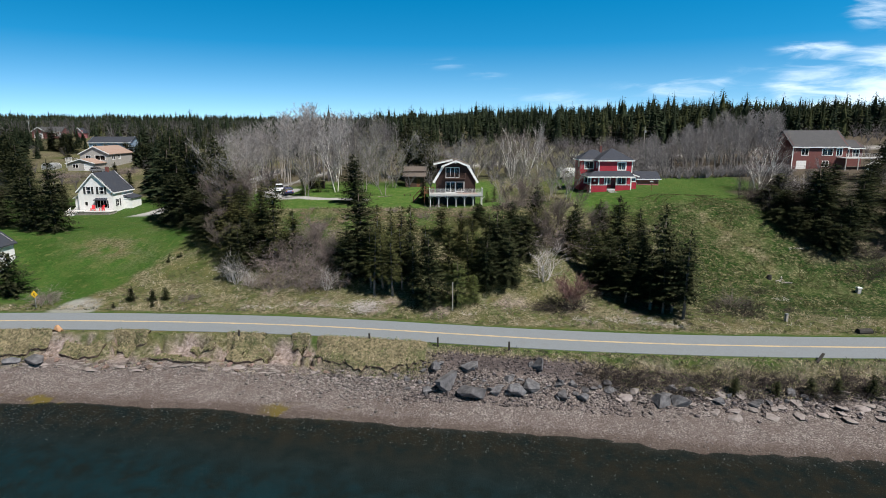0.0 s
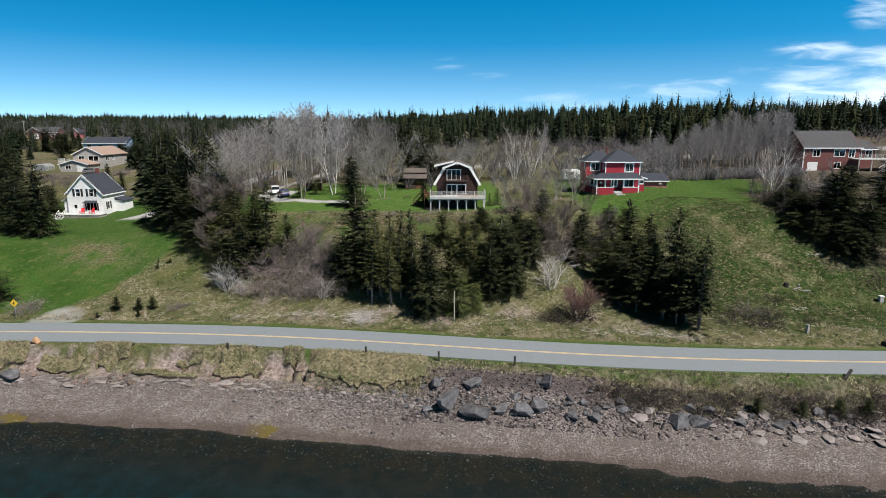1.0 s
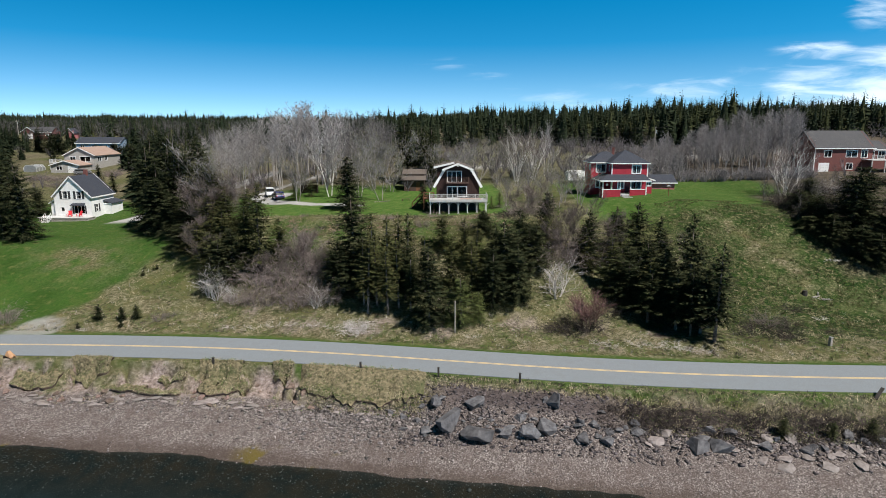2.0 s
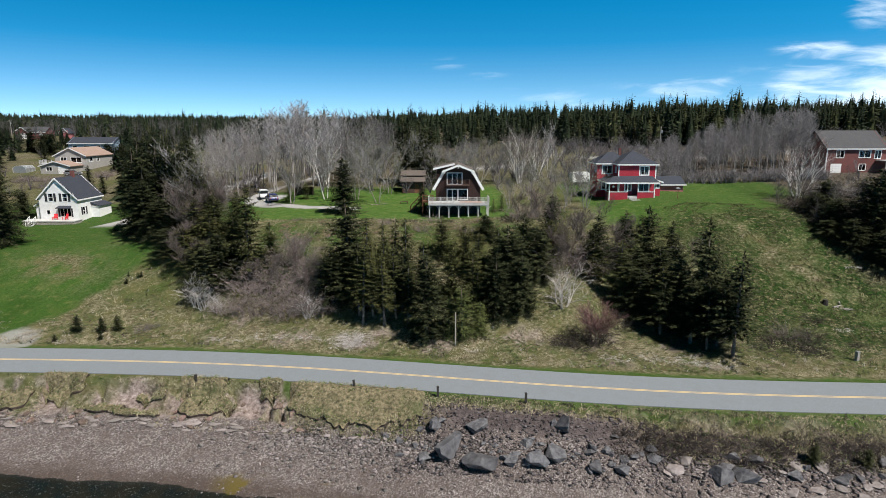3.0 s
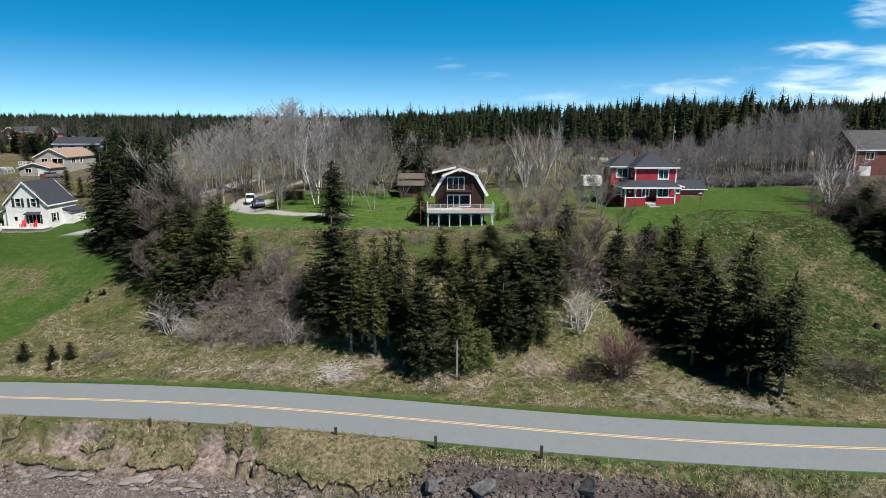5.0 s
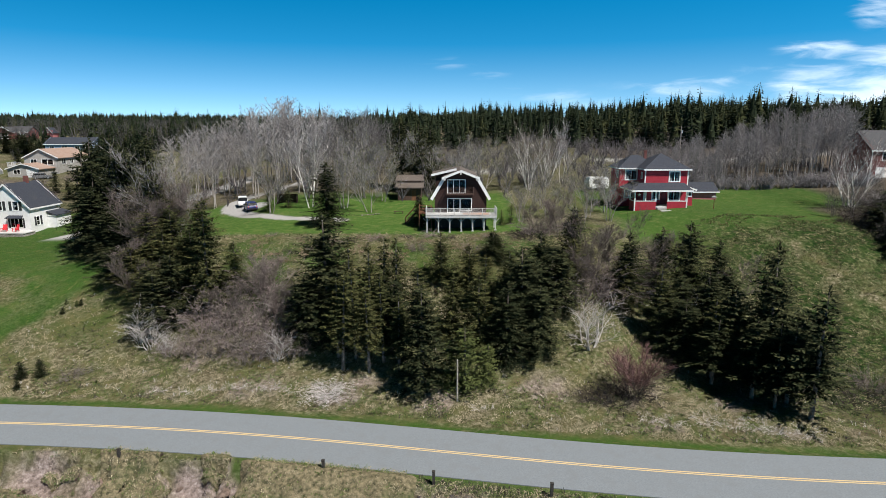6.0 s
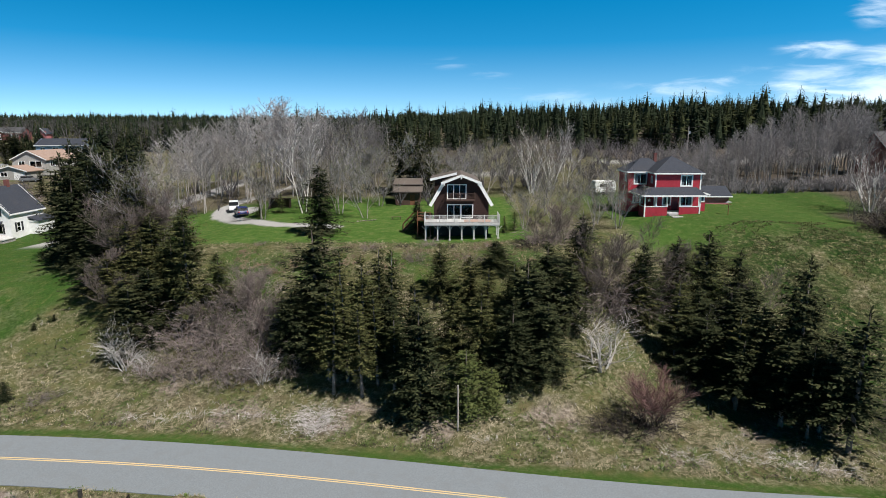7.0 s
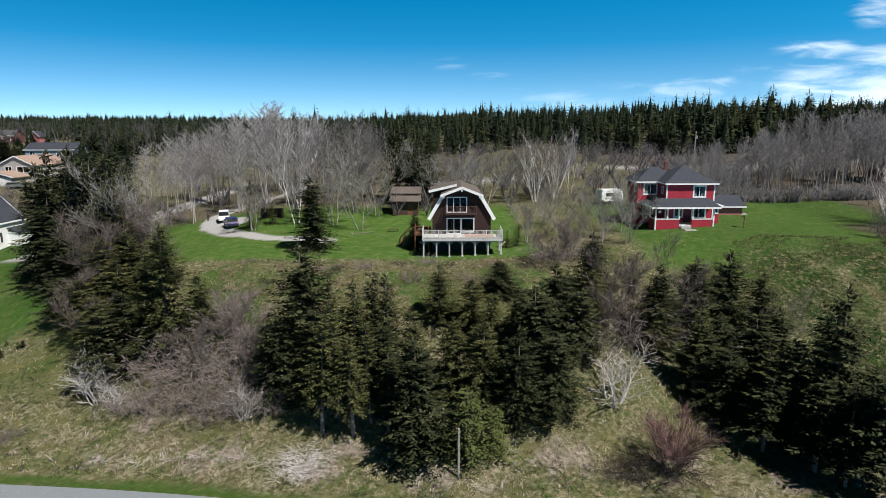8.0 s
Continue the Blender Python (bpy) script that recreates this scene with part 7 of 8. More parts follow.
    for y in (-0.4, -1.5):
        part("stair_string", beam(bmesh.new(), (4.4, y, 2.9), (-0.2, y, 0.0), 0.3, 0.08, (0, 1, 0)), M_WHITE, dk)
        part("stair_rail", beam(bmesh.new(), (4.4, y, 3.9), (-0.2, y, 1.0), 0.14, 0.08, (0, 1, 0)), M_WHITE, dk)
    tr = None
    for i in range(14):
        p = (4.3 - i * 0.33, -1.5, 2.75 - i * 0.2)
        if tr is None:
            tr = part("tread", boxes((-0.16, 0, 0, 0.16, 1.1, 0.05)), M_DECK, dk)
            tr.matrix_basis = pose(*p)
        else:
            share("tread", tr.data, dk, p)


def shed():
    s = thing("shed", (-6.6, 138.0, gz(-6.6, 138)), "brown timber shed with two-step roof", "shed")
    wall(s, pose(-2.2, 0, -0.3), 4.4, 2.9, ((2.6, 0.3, 3.5, 2.2),), M_DARKTIMBER)
    part("wall", boxes((-2.2, 0.2, -0.3, -2.05, 4.2, 2.6), (2.05, 0.2, -0.3, 2.2, 4.2, 2.6), (-2.05, 4.05, -0.3, 2.05, 4.2, 2.6)), M_DARKTIMBER, s)
    part("door", boxes((0.42, 0.05, 0.0, 1.28, 0.1, 1.9)), M_TIMBER, s)
    bm = slab(bmesh.new(), ((-2.7, -0.7, 2.5), (2.7, -0.7, 2.5), (2.7, 1.6, 3.3), (-2.7, 1.6, 3.3)), 0.14)
    slab(bm, ((-2.7, 1.3, 3.65), (2.7, 1.3, 3.65), (2.7, 4.6, 4.5), (-2.7, 4.6, 4.5)), 0.14)
    part("roof", bm, M_ROOF_BROWN, s)
    part("clerestory", boxes((-2.2, 1.5, 2.6, 2.2, 4.2, 3.7)), M_DARKTIMBER, s)


timber_house()
red_house()
white_house()
far_houses()
shed()

# ---- rocks and stones of the shore ----
M_ROCK = surface("shore_rock", (0.050, 0.049, 0.054), (0.150, 0.148, 0.155), 2.6, 0.85, 0.9, 0.12, (0.10, 0.095, 0.095), vary=0.22)
M_SLAB = surface("pale_slab_rock", (0.145, 0.124, 0.117), (0.27, 0.238, 0.226), 2.2, 0.85, 0.6, 0.05, (0.2, 0.175, 0.16), vary=0.2)
M_STONES = surface("loose_stones", (0.085, 0.074, 0.071), (0.27, 0.24, 0.23), 3.0, 0.9, 0.4, 0.03, vary=0.45, islands=True)
M_RUBBLE = surface("dark_rubble", (0.040, 0.034, 0.036), (0.135, 0.115, 0.115), 3.0, 0.9, 0.4, 0.03, vary=0.4, islands=True)
M_ORANGE = surface("ochre_rock", (0.42, 0.23, 0.12), (0.58, 0.35, 0.20), 4.0, 0.85, 0.5, 0.03)


def rock_shape(seed, flat=1.0, points=16, rough=0.0):
    """An angular stone: the hull of random points, its edges worn."""
    r = random.Random(seed)
    bm = bmesh.new()
    for _ in range(points):
        v = Vector((r.gauss(0, 1), r.gauss(0, 1), r.gauss(0, 1))).normalized()
        bm.verts.new((v.x * r.uniform(0.75, 1.0), v.y * r.uniform(0.6, 0.9), v.z * r.uniform(0.6, 0.85) * flat))
    res = bmesh.ops.convex_hull(bm, input=bm.verts[:])
    bmesh.ops.delete(bm, geom=[g for g in res["geom_interior"] if isinstance(g, bmesh.types.BMVert)], context="VERTS")
    if rough:
        bmesh.ops.dissolve_limit(bm, angle_limit=radians(8), verts=bm.verts[:], edges=bm.edges[:])
        bmesh.ops.bevel(bm, geom=bm.edges[:], offset=rough, segments=1, affect="EDGES")
        for v in bm.verts:
            n = noise.noise_vector(v.co * 2.1 + Vector((seed, 0, 0)))
            v.co += n * 0.05
    bmesh.ops.triangulate(bm, faces=bm.faces[:])
    return bm


def rock_mesh(seed, flat, material, rough=0.018):
    bm = rock_shape(seed, flat, 13, rough)
    bmesh.ops.recalc_face_normals(bm, faces=bm.faces[:])
    me = bpy.data.meshes.new("boulder")
    bm.to_mesh(me)
    bm.free()
    me.materials.append(material)
    return me


ROCKS = [rock_mesh(200 + i, (0.8, 0.6, 1.0, 0.45)[i % 4], M_ROCK) for i in range(8)]
SLABS = [rock_mesh(220 + i, 0.28, M_SLAB) for i in range(4)]
# (x, y, length, lean, which)
BIG = ((0.6, 58.9, 2.0, 35, 1), (3.2, 57.0, 2.0, 12, 3), (5.6, 57.2, 1.0, 5, 0), (7.6, 57.1, 1.25, 0, 2), (9.3, 57.4, 1.35, 20, 0), (10.5, 60.1, 1.3, 30, 4), (12.5, 56.2, 1.1, 0, 5), (14.5, 56.0, 0.9, 8, 6),
       (-1.6, 58.6, 0.9, 0, 7), (-0.7, 61.4, 0.9, 10, 2), (2.9, 60.6, 1.3, 15, 0), (22.2, 55.4, 1.2, 0, 2), (24.2, 55.2, 1.4, 5, 1), (-48.5, 65.6, 1.7, 10, 3), (-51.2, 65.5, 1.3, 0, 1))
for x, y, s, lean, k in BIG:
    ob = tagged(new("boulder", ROCKS[k]), "large angular grey boulder on the shore", "boulder", "boulders on the shore")
    ob.matrix_basis = pose(x, y, gz(x, y) + 0.22 * s, lean, 0, 40 * k + 11 * x) @ Matrix.Diagonal((s, s, s, 1))
for i in range(22):
    x = 25.0 + i * 0.95 + 1.6 * math.sin(i * 2.3)
    y, s, k = float(road_y(x)) - 9.2 - 2.4 * ((i * 7) % 11) / 10, 0.35 + 0.09 * ((i * 5) % 8), (i * 3 + i // 5) % 4
    ob = tagged(new("rock_slab", SLABS[k]), "flat pale rock slab at the foot of the bank", "rock", "slabs on the shore")
    ob.matrix_basis = pose(x, y, gz(x, y) + 0.08, 9 * k - 12, 6, 50 * k + 17 * x) @ Matrix.Diagonal((s, s, s * 1.1, 1))
ro = random.Random(63)
for i in range(40):  # rock standing out of the eastern bank
    x = 17.5 + 0.82 * i + ro.uniform(-.4, .4)
    y, s = float(road_y(x)) - ro.uniform(7.6, 10.0), ro.uniform(0.4, 1.0)
    ob = tagged(new("outcrop", (SLABS + SLABS + ROCKS)[ro.randrange(16)]), "jagged rock standing out of the eroded bank", "rock", "rocks of the eastern bank")
    ob.matrix_basis = pose(x, y, gz(x, y) + 0.12 * s, ro.uniform(-30, 30), ro.uniform(-20, 20), ro.uniform(0, 360)) @ Matrix.Diagonal((s, s, s * ro.uniform(0.8, 1.3), 1))
ob = tagged(new("boulder", rock_mesh(240, 1.1, M_ORANGE)), "upright ochre boulder at the road edge", "boulder")
ob.matrix_basis = pose(-47.8, 69.6, gz(-47.8, 69.6) + 0.3) @ Matrix.Diagonal((0.62, 0.55, 0.8, 1))
M_CLOD = surface("bank_soil", (0.085, 0.058, 0.046), (0.25, 0.180, 0.150), 3.0, 0.95, 0.7, 0.06, (0.085, 0.06, 0.048), vary=0.25)
CLODS = [rock_mesh(260 + i, (0.7, 0.45, 0.9)[i % 3], M_CLOD) for i in range(5)]
rk = random.Random(14)
for i in range(44):  # slumped lumps of the eroding bank
    x = rk.uniform(-50, -13)
    y = float(road_y(x)) - rk.uniform(4.6, 8.4)
    s = rk.uniform(0.3, 0.75)
    ob = tagged(new("soil_lump", CLODS[i % 5]), "slumped lump of brown soil on the bank", "soil", "slumped lumps of the bank")
    ob.matrix_basis = pose(x, y, gz(x, y) + 0.05 * s, rk.uniform(-25, 25), rk.uniform(-25, 25), rk.uniform(0, 360)) @ Matrix.Diagonal((s, s * 0.8, s, 1))
M_SOD = surface("turf", (0.030, 0.031, 0.013), (0.25, 0.205, 0.125), 3.2, 0.95, 1.0, 0.16, (0.034, 0.056, 0.014))
MATS = ((-57.0, -48.5, -3.7, -7.0), (-46.6, -41.3, -4.7, -7.2), (-40.6, -36.2, -3.7, -5.9), (-35.2, -31.4, -6.1, -7.3), (-30.6, -27.7, -4.7, -5.5), (-32.4, -27.4, -6.9, -7.6), (-26.4, -21.5, -3.6, -7.6), (-18.1, -16.1, -3.6, -5.2), (-14.9, -2.0, -3.7, -8.2), (-23.6, -20.2, -5.2, -6.6))


def turf_mat(x0, x1, da, db, lift=0.52):
    """A sod sheet left on the bank, with a ragged broken edge."""
    m, k = max(8, int((x1 - x0) / 0.2)), 12
    u, v = np.meshgrid(np.linspace(0, 1, m), np.linspace(0, 1, k))
    xs = x0 + (x1 - x0) * u + (0.45 * wobble(0 * u + x0, v * 3, 1.0, 41)) * (1 - 2 * np.abs(u - 0.5)) ** 0 * np.where(u < 0.5, 1, -1) * 0.6
    low = da + (db - da) * (0.50 + 0.42 * np.sin(np.pi * np.clip(u, 0.02, 0.98)) ** 0.5 + 0.16 * wobble(xs, 0 * xs, 0.9, 42))
    ys = road_y(xs) + da + (low - da) * v
    base = ground_z(xs, ys)
    rim = np.minimum(1, np.minimum(np.minimum(u, 1 - u) * m / 2.0, (1 - v) * k / 2.0))
    top = base + lift * ease(0.0, 0.12, v) * (0.72 + 0.28 * rim) + 0.08 * wobble(xs, ys, 0.5, 43)
    n = m * k
    pts = np.concatenate([np.stack([xs, ys, top], -1).reshape(-1, 3), np.stack([xs + 0.34 * np.sign(0.5 - u) * (np.abs(u - 0.5) > 0.44), ys + 0.42 * ease(0.3, 1.0, v), base - 0.25], -1).reshape(-1, 3)])
    ids = np.arange(n).reshape(k, m)
    faces = np.stack([ids[:-1, :-1], ids[1:, :-1], ids[1:, 1:], ids[:-1, 1:]], -1).reshape(-1, 4)[:, ::-1]
    ring = np.concatenate([ids[0, :], ids[1:, -1], ids[-1, -2::-1], ids[-2:0:-1, 0]])
    nxt = np.roll(ring, -1)
    mat = thing("turf_mat", (0, 0, 0), "thick sod of rough grass slumping over the bank", "turf", group="sods on the shore bank")
    ob = new("sod", quad_mesh("sod", pts, faces, M_SOD))
    ob.parent = mat
    ob = new("soil_edge", quad_mesh("soil_edge", pts, np.stack([ring, nxt, nxt + n, ring + n], -1), M_CLOD))
    ob.parent = mat


for row in MATS:
    turf_mat(*row)
for i in range(46):  # pale stones lying thick below the sods
    x = rk.uniform(-20, -2)
    y = float(road_y(x)) - rk.uniform(7.9, 10.2)
    s = rk.uniform(0.18, 0.5)
    ob = tagged(new("stone", SLABS[i % 4]), "pale flat stone at the foot of the bank", "stone", "stones below the sods")
    ob.matrix_basis = pose(x, y, gz(x, y) + 0.05, rk.uniform(-20, 20), rk.uniform(-20, 20), rk.uniform(0, 360)) @ Matrix.Diagonal((s, s * 0.9, s * 1.6, 1))
for i in range(56):  # thin ledges showing at the foot of the bank
    x = rk.uniform(-52, -18)
    y = float(road_y(x)) - 7.3 - rk.uniform(0, 1.4)
    s = rk.uniform(0.4, 1.15)
    ob = tagged(new("rock_slab", SLABS[i % 4]), "thin pale ledge of rock below the bank", "rock", "ledges below the bank")
    ob.matrix_basis = pose(x, y, gz(x, y), rk.uniform(-8, 8), rk.uniform(-8, 8), rk.uniform(-25, 25)) @ Matrix.Diagonal((s, s * 0.7, s * 0.55, 1))
rk = random.Random(15)
for i in range(46):  # middling stones under the rubble slope
    x = rk.gauss(7, 6.5)
    x = min(max(x, -6), 26)
    y = float(road_y(x)) - rk.uniform(8.0, 10.8) + (1.6 if i % 6 == 0 else 0)
    s = rk.uniform(0.25, 0.75)
    ob = tagged(new("stone", ROCKS[rk.randrange(8)]), "broken grey stone in the rubble", "stone", "stones of the rubble slope")
    ob.matrix_basis = pose(x, y, gz(x, y) + 0.12 * s, rk.uniform(-20, 20), rk.uniform(-20, 20), rk.uniform(0, 360)) @ Matrix.Diagonal((s, s, s, 1))


def scatter_stones(name, count, place, lo, hi, label, seed, material=None):
    temps = []
    for k in range(5):
        bm = rock_shape(300 + k, 0.6, 7)
        bm.verts.index_update()
        temps.append((np.array([v.co[:] for v in bm.verts]), np.array([[v.index for v in f.verts] for f in bm.faces])))
        bm.free()
    r = random.Random(seed)
    vs, fs, base = [], [], 0
    at = [place(r) for _ in range(count)]
    base_z = ground_z([q[0] for q in at], [q[1] for q in at])
    for (x, y), z in zip(at, base_z):
        s = lo + (hi - lo) * r.random() ** 3
        v, f = temps[r.randrange(5)]
        a = r.uniform(0, 6.28)
        c, sn = math.cos(a), math.sin(a)
        vs.append(np.stack([(v[:, 0] * c - v[:, 1] * sn) * s + x, (v[:, 0] * sn + v[:, 1] * c) * s + y, v[:, 2] * s + z + 0.15 * s], -1))
        fs.append(f + base)
        base += len(v)
    return tagged(new(name, quad_mesh(name, np.concatenate(vs), np.concatenate(fs), material or M_STONES)), label, "stones", kind="stuff")


def road_line(x):
    return 68.6 - 5.1 * math.tanh(x / 29.0) - 0.0009 * min(x + 45, 0) ** 2


def on_rubble(r):
    x = r.uniform(-4, 19)
    return x, road_line(x) - r.uniform(5.0, 12.0)


def on_foot(r):
    x = r.uniform(-58, 48)
    return x, road_line(x) - 8.6 - abs(r.gauss(0, 1.1)) + (0.6 if x < -14 else 0)


def on_beach(r):
    x = r.uniform(-58, 46)
    return x, road_line(x) - r.uniform(8.5, 18.5)


scatter_stones("rubble", 4200, on_rubble, 0.05, 0.34, "broken grey rubble spilling down the bank", 16, M_RUBBLE)
scatter_stones("bank_stones", 3600, on_foot, 0.05, 0.30, "pale stones along the foot of the bank", 17)
def on_bed(r):
    x = r.uniform(-50, 48)
    return x, road_line(x) - 15.5 - abs(r.gauss(0, 4.5 if x > 5 else 2.2))


def on_spill(r):
    x = min(max(r.gauss(-7, 6), -22), 8)
    return x, road_line(x) - 8.4 - abs(r.gauss(0, 2.2))


def on_ledge(r):
    x = r.uniform(17, 50)
    return x, road_line(x) - 7.6 - abs(r.gauss(0, 1.7))


scatter_stones("bed_stones", 3000, on_bed, 0.04, 0.16, "pale pebbles on the shallow sea bed", 35)
scatter_stones("spilled_stones", 2600, on_spill, 0.06, 0.36, "pale broken stones spilled below the sods", 36)
scatter_stones("ledge_stones", 2400, on_ledge, 0.08, 0.42, "broken rock below the eastern bank", 37, M_RUBBLE)
scatter_stones("beach_stones", 6500, on_beach, 0.04, 0.17, "small stones strewn over the pebble beach", 18)


# ---- rough grass, too much to count ----
def tufts(name, count, place, tall, wide, material, label, seed, blades=5, lift=-0.03, lie=1.2):
    r = random.Random(seed)
    g = Growth(seed)
    at = [place(r) for _ in range(count)]
    for (x, y), z in zip(at, ground_z([q[0] for q in at], [q[1] for q in at]) + lift):
        z = float(z)
        h = tall * r.uniform(0.5, 1.3)
        for _ in range(blades):
            a = r.uniform(0, 6.28)
            k = r.uniform(0.2, 1.2) * lie / 1.2
            d = unit((k * math.cos(a), k * math.sin(a), 1))
            g.blade((x + r.uniform(-.15, .15), y + r.uniform(-.15, .15), z), d, unit((-math.sin(a), math.cos(a), 0)), h * r.uniform(.7, 1.2), wide, h * 0.25 * k)
    return tagged(new(name, g.mesh(name, material)), label, "grass", kind="stuff")


def patch(x, d):
    """Where the rough grass is green (low) or bleached (high)."""
    return math.sin(x * 0.7 + 1.3 * math.sin(d * 0.5)) + math.sin(d * 0.9 + x * 0.23) + 0.9 * math.sin(x * 2.3 + 2.0 * math.sin(d * 1.7)) + 0.6 * math.sin(d * 3.1 - x * 1.9)


def on_verge(r, lo=-1.4, hi=9.0):
    while True:
        x = r.uniform(-66, 56)
        d = 5.4 + 19 * r.random() ** 1.4
        if x < -43 + 0.56 * (road_line(x) + d - 96) and d > 7 or x > 38 and d > 12 and r.random() < 0.6:
            continue
        if lo < patch(x, d) < hi:
            return x, road_line(x) + d


def on_bleached(r):
    return on_verge(r, 0.1)


def on_green(r):
    return on_verge(r, -9.0, -0.1)


def on_bank(r):
    while True:
        x = r.uniform(-58, 48)
        d = r.uniform(3.7, 8.6)
        if -49 < x < -14 and r.random() < 0.8 or -2 < x < 17 and d > 5.3 or any(abs(x - s[0]) < s[1] for s in SCOOPS) and d > 4.3:
            continue
        return x, road_line(x) - d


def on_mat(r):
    x0, x1, da, db = r.choice(MATS + MATS[-2:-1] * 5)
    u, v = r.uniform(0.05, 0.95), r.random()
    x = x0 + (x1 - x0) * u
    return x, road_line(x) + da + (db - da) * v * (0.45 + 0.4 * math.sin(math.pi * u) ** 0.5)


def on_slope(r):
    while True:
        x = r.uniform(-52, 72)
        y = r.uniform(84, 106)
        if x + 0.45 * (y - 96) < -36 or y > 100 and 22 < x < 40 or x > 38 and r.random() < 0.9:
            continue
        return x, y


tufts("dry_grass", 7500, on_bleached, 0.38, 0.05, M_STRAW, "bleached rough grass along the road", 21, 6, lie=3.6)
tufts("bank_grass", 4200, on_bank, 0.42, 0.05, M_STRAW, "pale dead grass hanging on the shore bank", 22, lie=3.6)
tufts("sod_grass", 3000, on_mat, 0.32, 0.04, M_STRAW, "bleached grass on the sods", 31, 6, 0.38, lie=4.0)
tufts("sod_green", 2000, on_mat, 0.28, 0.05, M_BLADE, "green grass on the sods", 32, 5, 0.38, lie=3.0)
tufts("bank_weeds", 2200, on_bank, 0.5, 0.05, M_SCRUB, "dark dead weeds on the shore bank", 27, lie=2.4)
tufts("bank_green", 1800, on_bank, 0.30, 0.07, M_BLADE, "fresh green grass on the shore bank", 23, lie=2.4)
tufts("dead_stalks", 450, on_verge, 0.5, 0.035, M_DEAD, "bleached dead stalks by the road", 33, 4)
tufts("brown_weeds", 1500, on_green, 0.40, 0.05, M_SCRUB, "dark brown dead weeds by the road", 34, 6, lie=2.4)
tufts("slope_grass", 4600, on_slope, 0.40, 0.06, M_STRAW, "bleached tussocks on the slope", 24, lie=3.0)
tufts("slope_green", 3000, on_slope, 0.32, 0.05, M_BLADE, "green tussocks on the slope", 25)


def on_field(r):
    while True:
        x, y = r.uniform(36, 64), r.uniform(78, 112)
        if math.sin(x * 0.8 + 1.2 * math.sin(y * 0.6)) + math.sin(y * 1.1 - x * 0.3) > -0.3 and x < 46 + 0.6 * (y - 78) + 12:
            return x, y


tufts("field_tussocks", 5000, on_field, 0.30, 0.05, M_TUFT, "olive and bleached tussocks in the rough field", 28, 6)
tufts("verge_green", 5200, on_green, 0.30, 0.06, M_BLADE, "green weeds along the road", 26, 6, lie=2.4)

# ---- small things ----
M_BLACK = surface("black_timber", (0.02, 0.018, 0.016), (0.05, 0.045, 0.04), 8.0, 0.85, 0.4, 0.01)
M_POLE = surface("weathered_pole", (0.20, 0.18, 0.16), (0.38, 0.35, 0.32), 6.0, 0.85, 0.4, 0.01)
M_SIGN = surface("yellow_sign_sheet", (0.72, 0.44, 0.02), (0.80, 0.52, 0.03), 3.0, 0.5, 0.0)
M_CARBLUE = surface("dark_blue_paint", (0.014, 0.022, 0.12), (0.02, 0.032, 0.16), 2.0, 0.25, 0.0, spec=0.6)
M_CARWHITE = surface("white_car_paint", (0.68, 0.69, 0.70), (0.76, 0.77, 0.78), 2.0, 0.3, 0.0, spec=0.6)
M_CARGREY = surface("grey_car_paint", (0.12, 0.125, 0.13), (0.17, 0.175, 0.18), 2.0, 0.3, 0.0, spec=0.6)
M_TYRE = surface("tyre_rubber", (0.018, 0.018, 0.018), (0.03, 0.03, 0.03), 5.0, 0.9, 0.2, 0.01)
M_LAMP = surface("lamp_plastic", (0.35, 0.05, 0.04), (0.45, 0.07, 0.05), 5.0, 0.3, 0.0)

for x in (-24.8, -8.7, -0.6, 7.5):
    y = float(road_y(x)) - 4.2
    g = thing("guard_post", (x, y, gz(x, y) + 0.3), "short black timber guard post at the verge", "post", group="guard posts")
    part("post", boxes((-0.1, -0.1, -0.6, 0.1, 0.1, 0.72)), M_BLACK, g)
    part("cap", boxes((-0.115, -0.115, 0.72, 0.115, 0.115, 0.78)), M_BLACK, g)
p = thing("wooden_pole", (1.3, 76.45, gz(1.3, 76.45)), "short weathered pole among young spruces", "pole")
part("shaft", tube(bmesh.new(), (0, 0, -0.4), (0, 0, 4.0), 0.09, 0.07, 9), M_POLE, p)
p = thing("marker_post", (44.3, 72.5, gz(44.3, 72.5)), "grey squared marker post in the grass", "post", turn=20)
part("post", boxes((-0.16, -0.16, -0.2, 0.16, 0.16, 1.0)), M_POLE, p)
part("cap", boxes((-0.18, -0.18, 1.0, 0.18, 0.18, 1.06)), M_METAL, p)
p = thing("stone_cairn", (60.8, 83.0, gz(60.8, 83.0)), "small pale stone pillar in the field", "pillar")
part("shaft", boxes((-0.25, -0.25, -0.2, 0.25, 0.25, 0.7)), M_CONCRETE, p)
part("cap", boxes((-0.3, -0.3, 0.7, 0.3, 0.3, 0.85)), M_WHITE, p)
p = thing("tree_stump", (49.3, 86.2, gz(49.3, 86.2)), "charred black tree stump in the field", "stump")
part("bole", tube(bmesh.new(), (0, 0, -0.3), (0.05, 0, 0.55), 0.42, 0.3, 9), M_BLACK, p)
for x, y, a, ln in ((50.6, 85.7, 18, 1.3), (51.7, 85.2, -30, 1.0), (51.3, 86.4, 62, 0.8)):
    p = thing("fallen_log", (x, y, gz(x, y)), "bleached fallen log beside the stump", "log", turn=a, group="logs in the field")
    part("bole", tube(bmesh.new(), (-ln / 2, 0, 0.08), (ln / 2, 0, 0.16), 0.11, 0.07, 8), M_POLE, p)
p = thing("culvert_pipe", (52.3, 69.3, gz(52.3, 69.3)), "dark culvert pipe under a field entrance", "pipe")
part("pipe", tube(bmesh.new(), (-0.9, 0, 0.15), (0.9, 0.2, 0.15), 0.42, 0.42, 14), M_BLACK, p)
